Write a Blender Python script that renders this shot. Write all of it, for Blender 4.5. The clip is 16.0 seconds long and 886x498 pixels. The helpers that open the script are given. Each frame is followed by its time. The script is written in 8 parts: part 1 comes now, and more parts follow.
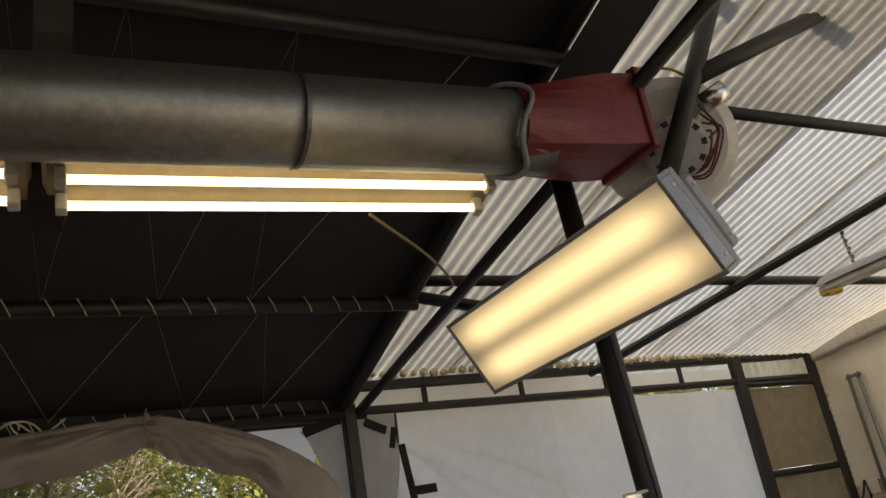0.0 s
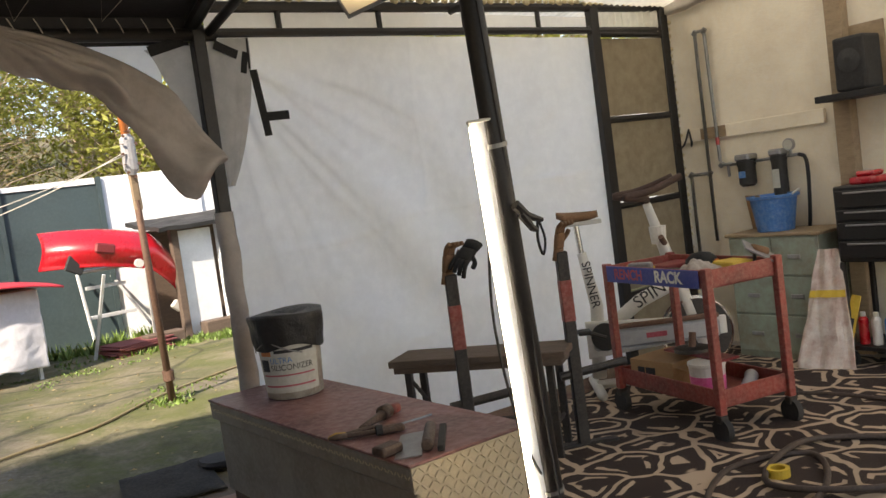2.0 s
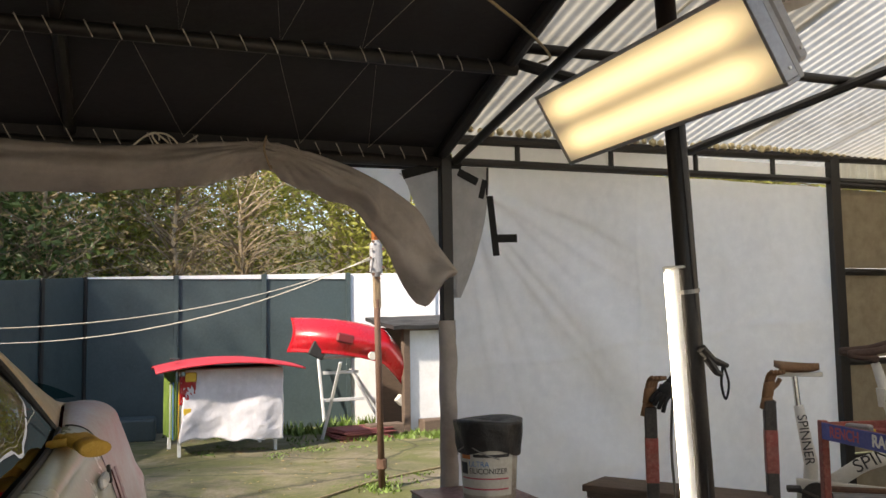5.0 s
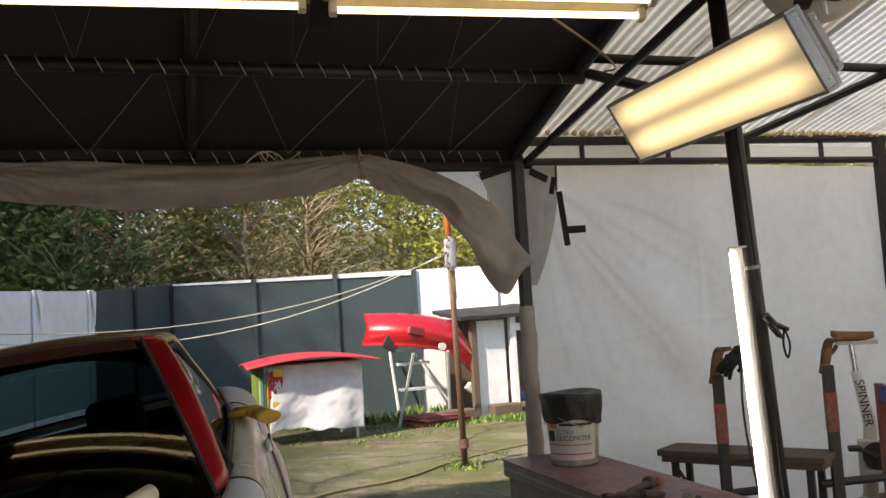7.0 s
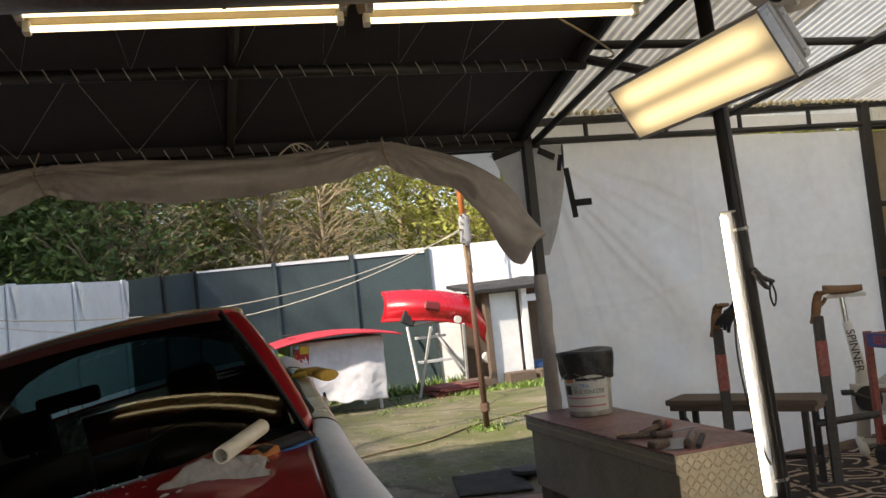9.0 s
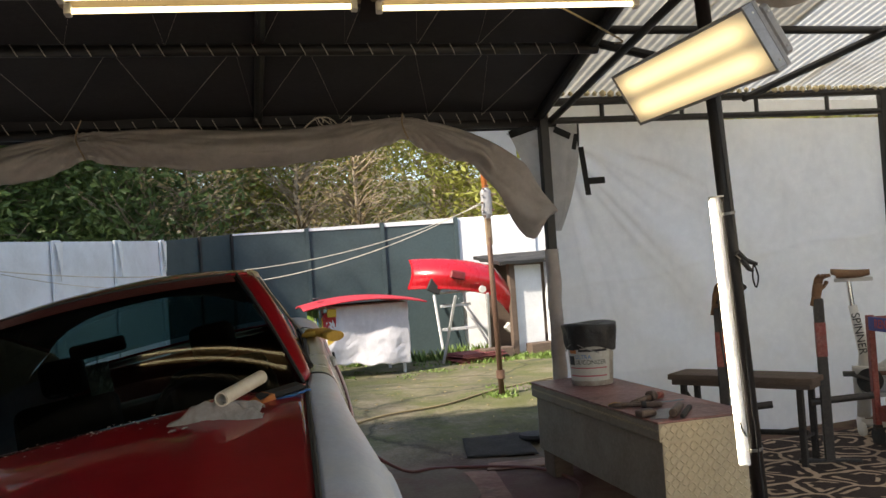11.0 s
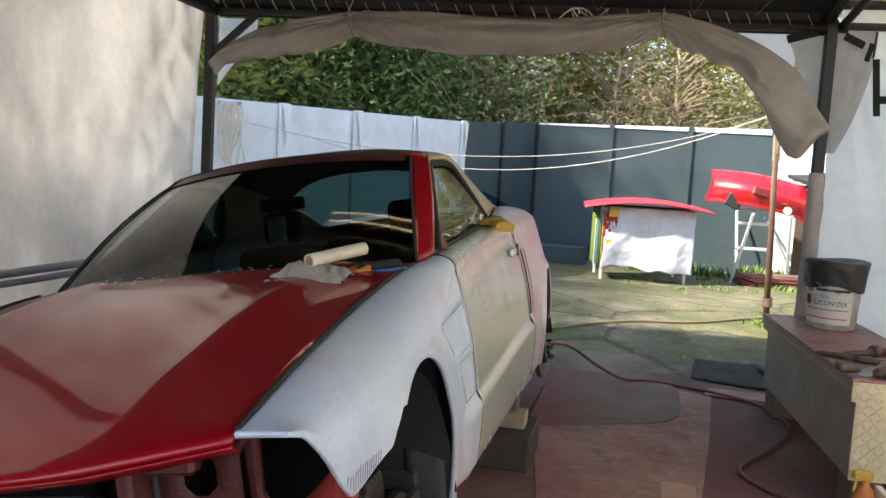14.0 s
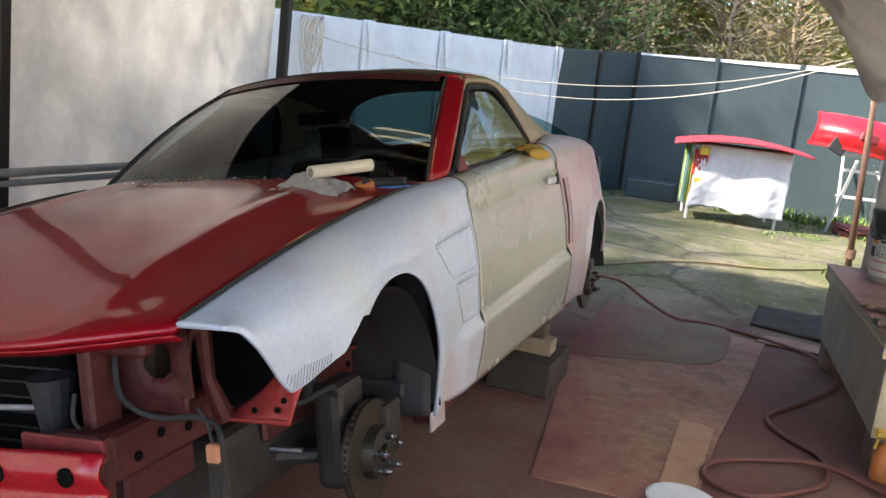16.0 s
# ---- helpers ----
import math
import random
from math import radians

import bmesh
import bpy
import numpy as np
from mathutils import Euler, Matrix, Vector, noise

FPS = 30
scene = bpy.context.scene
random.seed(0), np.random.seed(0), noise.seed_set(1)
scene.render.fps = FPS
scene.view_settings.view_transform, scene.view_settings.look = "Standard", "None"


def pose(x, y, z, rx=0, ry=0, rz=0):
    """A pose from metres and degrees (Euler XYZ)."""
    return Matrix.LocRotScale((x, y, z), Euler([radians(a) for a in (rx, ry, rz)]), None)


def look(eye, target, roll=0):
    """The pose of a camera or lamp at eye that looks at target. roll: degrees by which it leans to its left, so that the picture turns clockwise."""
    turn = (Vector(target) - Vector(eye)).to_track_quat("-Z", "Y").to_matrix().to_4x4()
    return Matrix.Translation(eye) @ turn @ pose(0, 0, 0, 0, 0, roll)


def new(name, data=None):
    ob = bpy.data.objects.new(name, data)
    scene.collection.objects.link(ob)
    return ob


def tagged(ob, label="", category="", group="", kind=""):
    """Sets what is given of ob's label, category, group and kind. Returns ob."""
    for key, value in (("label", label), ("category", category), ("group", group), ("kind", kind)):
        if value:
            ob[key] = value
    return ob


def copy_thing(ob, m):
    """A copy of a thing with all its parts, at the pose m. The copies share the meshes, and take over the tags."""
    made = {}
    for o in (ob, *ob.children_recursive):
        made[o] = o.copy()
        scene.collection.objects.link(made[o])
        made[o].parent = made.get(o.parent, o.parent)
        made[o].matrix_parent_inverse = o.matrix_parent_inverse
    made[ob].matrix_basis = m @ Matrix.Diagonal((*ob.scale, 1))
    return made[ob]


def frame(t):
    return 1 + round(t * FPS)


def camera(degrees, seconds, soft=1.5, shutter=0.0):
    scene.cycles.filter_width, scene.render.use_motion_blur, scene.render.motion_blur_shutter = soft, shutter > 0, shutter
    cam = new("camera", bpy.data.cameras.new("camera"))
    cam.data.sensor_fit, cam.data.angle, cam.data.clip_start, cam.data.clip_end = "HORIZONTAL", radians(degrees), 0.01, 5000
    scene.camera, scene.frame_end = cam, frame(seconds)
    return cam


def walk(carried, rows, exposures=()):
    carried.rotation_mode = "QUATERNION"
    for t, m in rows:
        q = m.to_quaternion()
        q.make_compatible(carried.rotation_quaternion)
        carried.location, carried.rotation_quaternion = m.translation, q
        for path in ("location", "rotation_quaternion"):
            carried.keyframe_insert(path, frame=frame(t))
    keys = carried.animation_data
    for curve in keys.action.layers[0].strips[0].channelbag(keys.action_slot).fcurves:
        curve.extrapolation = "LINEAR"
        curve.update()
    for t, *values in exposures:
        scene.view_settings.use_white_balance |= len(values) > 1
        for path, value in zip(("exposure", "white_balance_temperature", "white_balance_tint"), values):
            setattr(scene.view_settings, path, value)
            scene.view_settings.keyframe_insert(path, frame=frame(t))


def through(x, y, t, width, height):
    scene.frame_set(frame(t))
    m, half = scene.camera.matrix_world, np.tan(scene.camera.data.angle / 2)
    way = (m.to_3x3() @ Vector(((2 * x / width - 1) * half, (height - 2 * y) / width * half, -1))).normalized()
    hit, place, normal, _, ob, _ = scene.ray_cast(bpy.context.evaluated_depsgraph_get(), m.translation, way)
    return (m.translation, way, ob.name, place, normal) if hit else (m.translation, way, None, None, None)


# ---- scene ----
cam = camera(54.6, 16.0)

PATH = [
    (0, (0.815, 0.538, 1.628), (1.734, 2.169, 2.333), -10.2),
    (0.5, (0.819, 0.543, 1.615), (1.855, 2.143, 2.22), -11.4),
    (1, (0.826, 0.563, 1.592), (1.936, 2.198, 1.9), -10.6),
    (1.5, (0.855, 0.582, 1.578), (2.014, 2.212, 1.583), -9.5),
    (2, (0.835, 0.543, 1.571), (1.977, 2.179, 1.431), -7.7),
    (2.5, (0.832, 0.54, 1.563), (1.931, 2.199, 1.36), -5.8),
    (3, (0.831, 0.525, 1.571), (1.881, 2.219, 1.407), -5.6),
    (3.5, (0.792, 0.504, 1.584), (1.81, 2.225, 1.536), -5.8),
    (4, (0.771, 0.513, 1.593), (1.688, 2.289, 1.654), -4.2),
    (4.5, (0.783, 0.391, 1.59), (1.536, 2.239, 1.72), -1.3),
    (4.7, (0.793, 0.305, 1.593), (1.503, 2.169, 1.744), -0.8),
    (6.8, (0.42, -0.226, 1.547), (1.003, 1.677, 1.741), -2.7),
    (7, (0.398, -0.261, 1.552), (0.979, 1.646, 1.713), -3.4),
    (7.5, (0.271, -0.239, 1.553), (0.905, 1.655, 1.661), -4.9),
    (8, (0.142, -0.392, 1.529), (0.808, 1.49, 1.64), -5.5),
    (8.5, (0.155, -0.595, 1.504), (0.755, 1.309, 1.635), -5.9),
    (9, (0.151, -0.704, 1.513), (0.72, 1.21, 1.624), -5.9),
    (11.3, (0.254, -1.086, 1.504), (0.71, 0.861, 1.537), -3.8),
    (11.5, (0.234, -1.126, 1.501), (0.67, 0.826, 1.523), -3.8),
    (12, (0.309, -1.182, 1.492), (0.588, 0.799, 1.486), -1.9),
    (12.5, (0.556, -1.273, 1.502), (0.597, 0.726, 1.452), 0.3),
    (13, (0.732, -1.244, 1.498), (0.628, 0.75, 1.395), 1.7),
    (13.5, (0.917, -1.127, 1.487), (0.746, 0.859, 1.329), 3.2),
    (14, (1.058, -1.065, 1.5), (0.736, 0.899, 1.308), 3.4),
    (14.5, (1.246, -1.052, 1.514), (0.729, 0.866, 1.284), 4.6),
    (15, (1.392, -1.051, 1.536), (0.798, 0.839, 1.265), 5.4),
    (15.5, (1.441, -1.065, 1.533), (0.854, 0.82, 1.215), 6.1),
    (16, (1.442, -1.032, 1.521), (0.891, 0.852, 1.138), 6.5),
]
walk(cam, [(t, look(eye, target, roll)) for t, eye, target, roll in PATH], [(0.0, 0.65, 7500, 14), (1.0, 0.62, 7500, 14), (1.5, 0.85, 7500, 14), (2.5, 1.45, 7500, 14), (3.5, 1.35, 7450, 14), (4.5, 1.05, 7400, 14), (9.0, 1.0, 7300, 13), (11.5, 1.12, 7100, 12), (12.5, 1.5, 6900, 11), (14.5, 1.85, 6750, 11), (16.0, 1.95, 6700, 11)])

# ---- light ----
SUN_AZ, SUN_EL = radians(240), radians(38)
world = bpy.data.worlds.new("sky")
scene.world = world
world.use_nodes = True
_n = world.node_tree.nodes
_sky = _n.new("ShaderNodeTexSky")
_sky.sky_type, _sky.sun_disc = "NISHITA", False
_sky.sun_elevation, _sky.sun_rotation = SUN_EL, SUN_AZ
world.node_tree.links.new(_sky.outputs[0], _n["Background"].inputs[0])
_n["Background"].inputs[1].default_value = 0.15
_sd = bpy.data.lights.new("sun", "SUN")
_sd.energy, _sd.angle, _sd.color = 4.2, radians(2.0), (1.0, 0.94, 0.84)
sun = new("sun", _sd)
_dir = Vector((math.sin(SUN_AZ) * math.cos(SUN_EL), math.cos(SUN_AZ) * math.cos(SUN_EL), math.sin(SUN_EL)))
sun.matrix_world = look(_dir * 30, (0, 0, 0))


# ---- materials ----
def ramp(nt, stops):
    r = nt.nodes.new("ShaderNodeValToRGB")
    e = r.color_ramp.elements
    while len(e) < len(stops):
        e.new(0.5)
    for k, (p, c) in zip(e, stops):
        k.position, k.color = p, (*c[:3], 1) if len(c) > 2 else (c[0], c[0], c[0], 1)
    return r


def noise_node(nt, scale, detail=5, rough=0.6, dist=0.0, vec=None, space="Object"):
    t = nt.nodes.new("ShaderNodeTexCoord")
    n = nt.nodes.new("ShaderNodeTexNoise")
    n.inputs["Scale"].default_value, n.inputs["Detail"].default_value = scale, detail
    n.inputs["Roughness"].default_value, n.inputs["Distortion"].default_value = rough, dist
    src = t.outputs[space]
    if vec:
        m = nt.nodes.new("ShaderNodeMapping")
        m.inputs["Scale"].default_value = vec
        nt.links.new(src, m.inputs[0])
        src = m.outputs[0]
    nt.links.new(src, n.inputs["Vector"])
    return n


def mix(nt, fac, a, b, kind="MIX"):
    m = nt.nodes.new("ShaderNodeMix")
    m.data_type, m.blend_type = "RGBA", kind
    for sock, v in ((m.inputs[0], fac), (m.inputs[6], a), (m.inputs[7], b)):
        if isinstance(v, bpy.types.NodeSocket):
            nt.links.new(v, sock)
        elif isinstance(v, (int, float)):
            sock.default_value = v
        else:
            sock.default_value = (*v, 1)
    return m.outputs[2]


def material(name, base, dark=None, light=None, scale=6.0, fine=60.0, rough=0.6, metal=0.0, bump=0.15, coat=0.0, stain=0.5, stretch=None, spec=0.5, rvar=0.12, island=0.0):
    """A worn surface: base colour, broad stains towards dark, fine grain towards light, relief."""
    m = bpy.data.materials.new(name)
    m.use_nodes = True
    nt = m.node_tree
    p = nt.nodes["Principled BSDF"]
    dark = dark or tuple(c * 0.6 for c in base)
    light = light or tuple(min(1, c * 1.25) for c in base)
    n1 = noise_node(nt, scale, 6, 0.65, 0.3, stretch)
    n2 = noise_node(nt, fine, 4, 0.7, 0.0, stretch)
    r1 = ramp(nt, [(0.38, (0.0,)), (0.66, (1.0,))])
    r2 = ramp(nt, [(0.42, (0.0,)), (0.72, (1.0,))])
    nt.links.new(n1.outputs[0], r1.inputs[0])
    nt.links.new(n2.outputs[0], r2.inputs[0])
    s1 = nt.nodes.new("ShaderNodeMath")
    s1.operation = "MULTIPLY"
    s1.inputs[1].default_value = stain
    nt.links.new(r1.outputs[0], s1.inputs[0])
    s2 = nt.nodes.new("ShaderNodeMath")
    s2.operation = "MULTIPLY"
    s2.inputs[1].default_value = 0.45
    nt.links.new(r2.outputs[0], s2.inputs[0])
    c = mix(nt, s1.outputs[0], base, dark)
    c = mix(nt, s2.outputs[0], c, light)
    if island:
        oi = nt.nodes.new("ShaderNodeObjectInfo")
        ge = nt.nodes.new("ShaderNodeNewGeometry")
        ad = nt.nodes.new("ShaderNodeMath")
        ad.operation = "ADD"
        nt.links.new(oi.outputs["Random"], ad.inputs[0])
        nt.links.new(ge.outputs["Random Per Island"], ad.inputs[1])
        h = nt.nodes.new("ShaderNodeHueSaturation")
        mr = nt.nodes.new("ShaderNodeMapRange")
        mr.inputs[2].default_value = 2.0
        mr.inputs[3].default_value, mr.inputs[4].default_value = 1 - island, 1 + island
        nt.links.new(ad.outputs[0], mr.inputs[0])
        nt.links.new(mr.outputs[0], h.inputs["Value"])
        nt.links.new(c, h.inputs["Color"])
        c = h.outputs[0]
    nt.links.new(c, p.inputs["Base Color"])
    p.inputs["Metallic"].default_value = metal
    p.inputs["Specular IOR Level"].default_value = spec
    p.inputs["Coat Weight"].default_value = coat
    p.inputs["Coat Roughness"].default_value = 0.06
    rr = nt.nodes.new("ShaderNodeMapRange")
    rr.inputs[3].default_value, rr.inputs[4].default_value = max(0.02, rough - rvar), min(1, rough + rvar)
    nt.links.new(n1.outputs[0], rr.inputs[0])
    nt.links.new(rr.outputs[0], p.inputs["Roughness"])
    if bump:
        b = nt.nodes.new("ShaderNodeBump")
        b.inputs["Strength"].default_value = bump
        b.inputs["Distance"].default_value = 0.01
        nt.links.new(n2.outputs[0], b.inputs["Height"])
        nt.links.new(b.outputs[0], p.inputs["Normal"])
    return m


def sheet_material(name, base, dark, through=0.4, scale=2.0, rough=0.5, folds=0.25, bump=0.5):
    """A thin sheet that lets part of the light through."""
    m = material(name, base, dark, scale=scale, fine=14, rough=rough, bump=bump, stain=folds, spec=0.35)
    nt = m.node_tree
    p, out = nt.nodes["Principled BSDF"], nt.nodes["Material Output"]
    tr = nt.nodes.new("ShaderNodeBsdfTranslucent")
    nt.links.new(p.inputs["Base Color"].links[0].from_socket, tr.inputs[0])
    ms = nt.nodes.new("ShaderNodeMixShader")
    ms.inputs[0].default_value = through
    nt.links.new(p.outputs[0], ms.inputs[1])
    nt.links.new(tr.outputs[0], ms.inputs[2])
    nt.links.new(ms.outputs[0], out.inputs[0])
    return m


def glow_material(name, colour, strength):
    m = bpy.data.materials.new(name)
    m.use_nodes = True
    p = m.node_tree.nodes["Principled BSDF"]
    p.inputs["Base Color"].default_value = (0.8, 0.8, 0.78, 1)
    p.inputs["Emission Color"].default_value = (*colour, 1)
    p.inputs["Emission Strength"].default_value = strength
    return m


def glass_material(name, tint, rough=0.02, ior=1.5):
    m = bpy.data.materials.new(name)
    m.use_nodes = True
    nt = m.node_tree
    out = nt.nodes["Material Output"]
    nt.nodes.remove(nt.nodes["Principled BSDF"])
    t, g, f, ms = (nt.nodes.new("ShaderNode" + k) for k in ("BsdfTransparent", "BsdfGlossy", "Fresnel", "MixShader"))
    t.inputs[0].default_value = (*tint, 1)
    g.inputs["Roughness"].default_value = rough
    f.inputs[0].default_value = ior
    nt.links.new(f.outputs[0], ms.inputs[0])
    nt.links.new(t.outputs[0], ms.inputs[1])
    nt.links.new(g.outputs[0], ms.inputs[2])
    nt.links.new(ms.outputs[0], out.inputs[0])
    return m


BLACK = material("black_painted_steel", (0.009, 0.009, 0.010), (0.016, 0.011, 0.008), (0.028, 0.025, 0.022), 9, 70, 0.5, 0.0, 0.2)
CEIL = material("dark_roof_tarp", (0.025, 0.025, 0.030), (0.016, 0.016, 0.019), (0.038, 0.038, 0.042), 1.3, 30, 0.75, 0, 0.3)
BEIGE = sheet_material("grey_canvas", (0.47, 0.43, 0.40), (0.32, 0.28, 0.26), 0.26, 3.0, 0.9, 0.6, 0.4)
WHITE_TARP = sheet_material("white_plastic_sheet", (0.90, 0.90, 0.90), (0.78, 0.78, 0.80), 0.68, 1.6, 0.45, 0.45, 0.3)
WALL_TARP = sheet_material("white_canvas_wall", (0.68, 0.67, 0.66), (0.56, 0.55, 0.53), 0.24, 1.4, 0.85, 0.5, 0.3)
CORRUGATED = sheet_material("corrugated_plastic", (0.68, 0.67, 0.61), (0.42, 0.39, 0.33), 0.64, 1.2, 0.5, 0.6, 0.2)
OLD_SHEET = sheet_material("grimy_corrugated_plastic", (0.50, 0.48, 0.41), (0.30, 0.27, 0.21), 0.42, 0.9, 0.6, 0.8, 0.2)
PLASTER = material("painted_concrete", (0.86, 0.79, 0.65), (0.64, 0.55, 0.42), (0.8, 0.77, 0.7), 2.2, 28, 0.85, 0, 0.35, stain=0.6)
GALV = material("galvanised_steel", (0.25, 0.255, 0.255), (0.13, 0.13, 0.125), (0.38, 0.38, 0.37), 5, 40, 0.42, 0.85, 0.1)
WHITE_PAINT = material("white_paint", (0.74, 0.77, 0.80), (0.48, 0.49, 0.49), (0.78, 0.79, 0.80), 3, 40, 0.6, 0, 0.15)
DARK_FENCE = material("dark_green_paint", (0.036, 0.060, 0.066), (0.024, 0.04, 0.044), (0.06, 0.085, 0.09), 2.4, 30, 0.55, 0, 0.2)
GREY_ENAMEL = material("grey_enamel", (0.36, 0.36, 0.37), (0.25, 0.25, 0.26), (0.44, 0.44, 0.44), 7, 50, 0.42, 0, 0.05)
RED_PAINT = material("candy_red_paint", (0.32, 0.003, 0.011), (0.20, 0.002, 0.007), (0.38, 0.007, 0.016), 2.6, 220, 0.40, 0.12, 0.010, coat=0.75, stain=0.6, rvar=0.09, spec=0.1)
RED_PAINT.node_tree.nodes["Principled BSDF"].inputs["Coat Roughness"].default_value = 0.03
RED_RAW = material("dusty_red_metal", (0.20, 0.020, 0.024), (0.07, 0.018, 0.018), (0.28, 0.06, 0.055), 6, 60, 0.45, 0.1, 0.2)
BRIGHT_RED = material("bright_red_plastic", (0.44, 0.008, 0.018), (0.32, 0.007, 0.014), (0.50, 0.03, 0.035), 4, 60, 0.28, 0, 0.03, coat=0.6)
RUBBER = material("black_rubber", (0.018, 0.018, 0.019), (0.03, 0.028, 0.026), (0.05, 0.05, 0.05), 8, 60, 0.75, 0, 0.2)
DARK_METAL = material("greasy_dark_metal", (0.05, 0.045, 0.042), (0.025, 0.022, 0.02), (0.1, 0.085, 0.075), 12, 70, 0.55, 0.5, 0.3)
RUST = material("brown_rusty_steel", (0.15, 0.085, 0.06), (0.07, 0.045, 0.035), (0.25, 0.14, 0.09), 9, 60, 0.75, 0.2, 0.35)
WOOD = material("weathered_wood", (0.34, 0.25, 0.16), (0.18, 0.13, 0.085), (0.45, 0.35, 0.24), 5, 30, 0.8, 0, 0.4, stretch=(6, 1, 6))
DARK_WOOD = material("dark_timber", (0.12, 0.085, 0.065), (0.06, 0.045, 0.035), (0.2, 0.14, 0.1), 5, 30, 0.85, 0, 0.4, stretch=(1, 6, 6))
GLASS = glass_material("tinted_glass", (0.20, 0.28, 0.28), 0.015, 1.42)
DARK_TRIM = material("dark_interior_trim", (0.03, 0.03, 0.032), (0.02, 0.02, 0.02), (0.06, 0.06, 0.06), 6, 60, 0.7, 0, 0.1)
TUBE_GLOW = glow_material("fluorescent_tube", (1.0, 0.84, 0.50), 1.7)
LED_GLOW = glow_material("led_strip", (1.0, 0.90, 0.72), 8.0)
LEAF = {
    "dark": material("dark_green_leaves", (0.17, 0.25, 0.085), (0.085, 0.14, 0.05), (0.31, 0.42, 0.16), 3, 20, 0.42, 0, 0, island=0.5, spec=0.4),
    "bright": material("yellow_green_leaves", (0.34, 0.35, 0.08), (0.17, 0.20, 0.045), (0.5, 0.48, 0.16), 3, 20, 0.55, 0, 0, island=0.5, spec=0.3),
    "dry": material("dry_brown_leaves", (0.44, 0.35, 0.18), (0.28, 0.21, 0.11), (0.56, 0.47, 0.28), 3, 20, 0.8, 0, 0, island=0.45, spec=0.2),
}
for m in LEAF.values():
    nt = m.node_tree
    p = nt.nodes["Principled BSDF"]
    tr = nt.nodes.new("ShaderNodeBsdfTranslucent")
    nt.links.new(p.inputs["Base Color"].links[0].from_socket, tr.inputs[0])
    ms = nt.nodes.new("ShaderNodeMixShader")
    ms.inputs[0].default_value = 0.5
    nt.links.new(p.outputs[0], ms.inputs[1])
    nt.links.new(tr.outputs[0], ms.inputs[2])
    nt.links.new(ms.outputs[0], nt.nodes["Material Output"].inputs[0])
BARK = material("grey_brown_bark", (0.33, 0.26, 0.18), (0.18, 0.14, 0.1), (0.44, 0.36, 0.26), 6, 40, 0.9, 0, 0.5)


# ---- building helpers ----
def mesh_of(bm, name, mat, smooth=False):
    me = bpy.data.meshes.new(name)
    bmesh.ops.recalc_face_normals(bm, faces=bm.faces[:])
    if smooth:
        for f in bm.faces:
            f.smooth = True
    bm.to_mesh(me)
    bm.free()
    for m in mat if isinstance(mat, (list, tuple)) else [mat]:
        me.materials.append(m)
    return me


def part(name, bm, mat, parent=None, label="", smooth=False, m=None, kind=""):
    ob = new(name, mesh_of(bm, name, mat, smooth))
    ob.parent = parent
    if m is not None:
        ob.matrix_basis = m
    return tagged(ob, label, kind=kind)


def thing(name, label, category, m=None, group="", kind=""):
    ob = new(name)
    ob.empty_display_size = 0.1
    if m is not None:
        ob.matrix_basis = m
    return tagged(ob, label, category, group, kind)


def box(x0, x1, y0, y1, z0, z1, bevel=0.0, bm=None, m=None, seg=1):
    own = bm is None
    b = bmesh.new()
    bmesh.ops.create_cube(b, size=1.0)
    for v in b.verts:
        v.co = Vector(((x0 + x1) / 2 + v.co.x * (x1 - x0), (y0 + y1) / 2 + v.co.y * (y1 - y0), (z0 + z1) / 2 + v.co.z * (z1 - z0)))
    if bevel:
        bmesh.ops.bevel(b, geom=b.edges[:], offset=bevel, segments=seg, profile=0.5, affect="EDGES")
    if m is not None:
        bmesh.ops.transform(b, matrix=m, verts=b.verts[:])
    if own:
        return b
    return merge(bm, b)


def merge(bm, b):
    me = bpy.data.meshes.new("tmp")
    b.to_mesh(me)
    b.free()
    bm.from_mesh(me)
    bpy.data.meshes.remove(me)
    return bm


def sweep(pts, r, n=8, bm=None, flat=1.0, cap=True):
    """A pipe along points; r may be one radius or one for each point."""
    bm = bm or bmesh.new()
    pts = [Vector(p) for p in pts]
    rs = r if isinstance(r, (list, tuple)) else [r] * len(pts)
    rings, side = [], None
    for i, p in enumerate(pts):
        d = (pts[min(i + 1, len(pts) - 1)] - pts[max(i - 1, 0)]).normalized()
        if side is None:
            side = d.cross(Vector((0, 0, 1)))
            if side.length < 0.05:
                side = Vector((1, 0, 0))
        side = (side - d * side.dot(d)).normalized()
        up = side.cross(d)
        rings.append([bm.verts.new(p + rs[i] * (math.cos(a) * side + flat * math.sin(a) * up)) for a in [2 * math.pi * k / n for k in range(n)]])
    for a, b in zip(rings, rings[1:]):
        for k in range(n):
            bm.faces.new((a[k], a[(k + 1) % n], b[(k + 1) % n], b[k]))
    if cap:
        bm.faces.new(rings[0][::-1])
        bm.faces.new(rings[-1])
    return bm


def curve_points(pts, steps=6):
    """Smooth points through the given ones."""
    p = [Vector(q) for q in pts]
    p = [2 * p[0] - p[1]] + p + [2 * p[-1] - p[-2]]
    out = []
    for i in range(1, len(p) - 2):
        for k in range(steps):
            t = k / steps
            out.append(0.5 * (2 * p[i] + (p[i + 1] - p[i - 1]) * t + (2 * p[i - 1] - 5 * p[i] + 4 * p[i + 1] - p[i + 2]) * t * t + (3 * p[i] - p[i - 1] - 3 * p[i + 1] + p[i + 2]) * t**3))
    return out + [p[-2]]


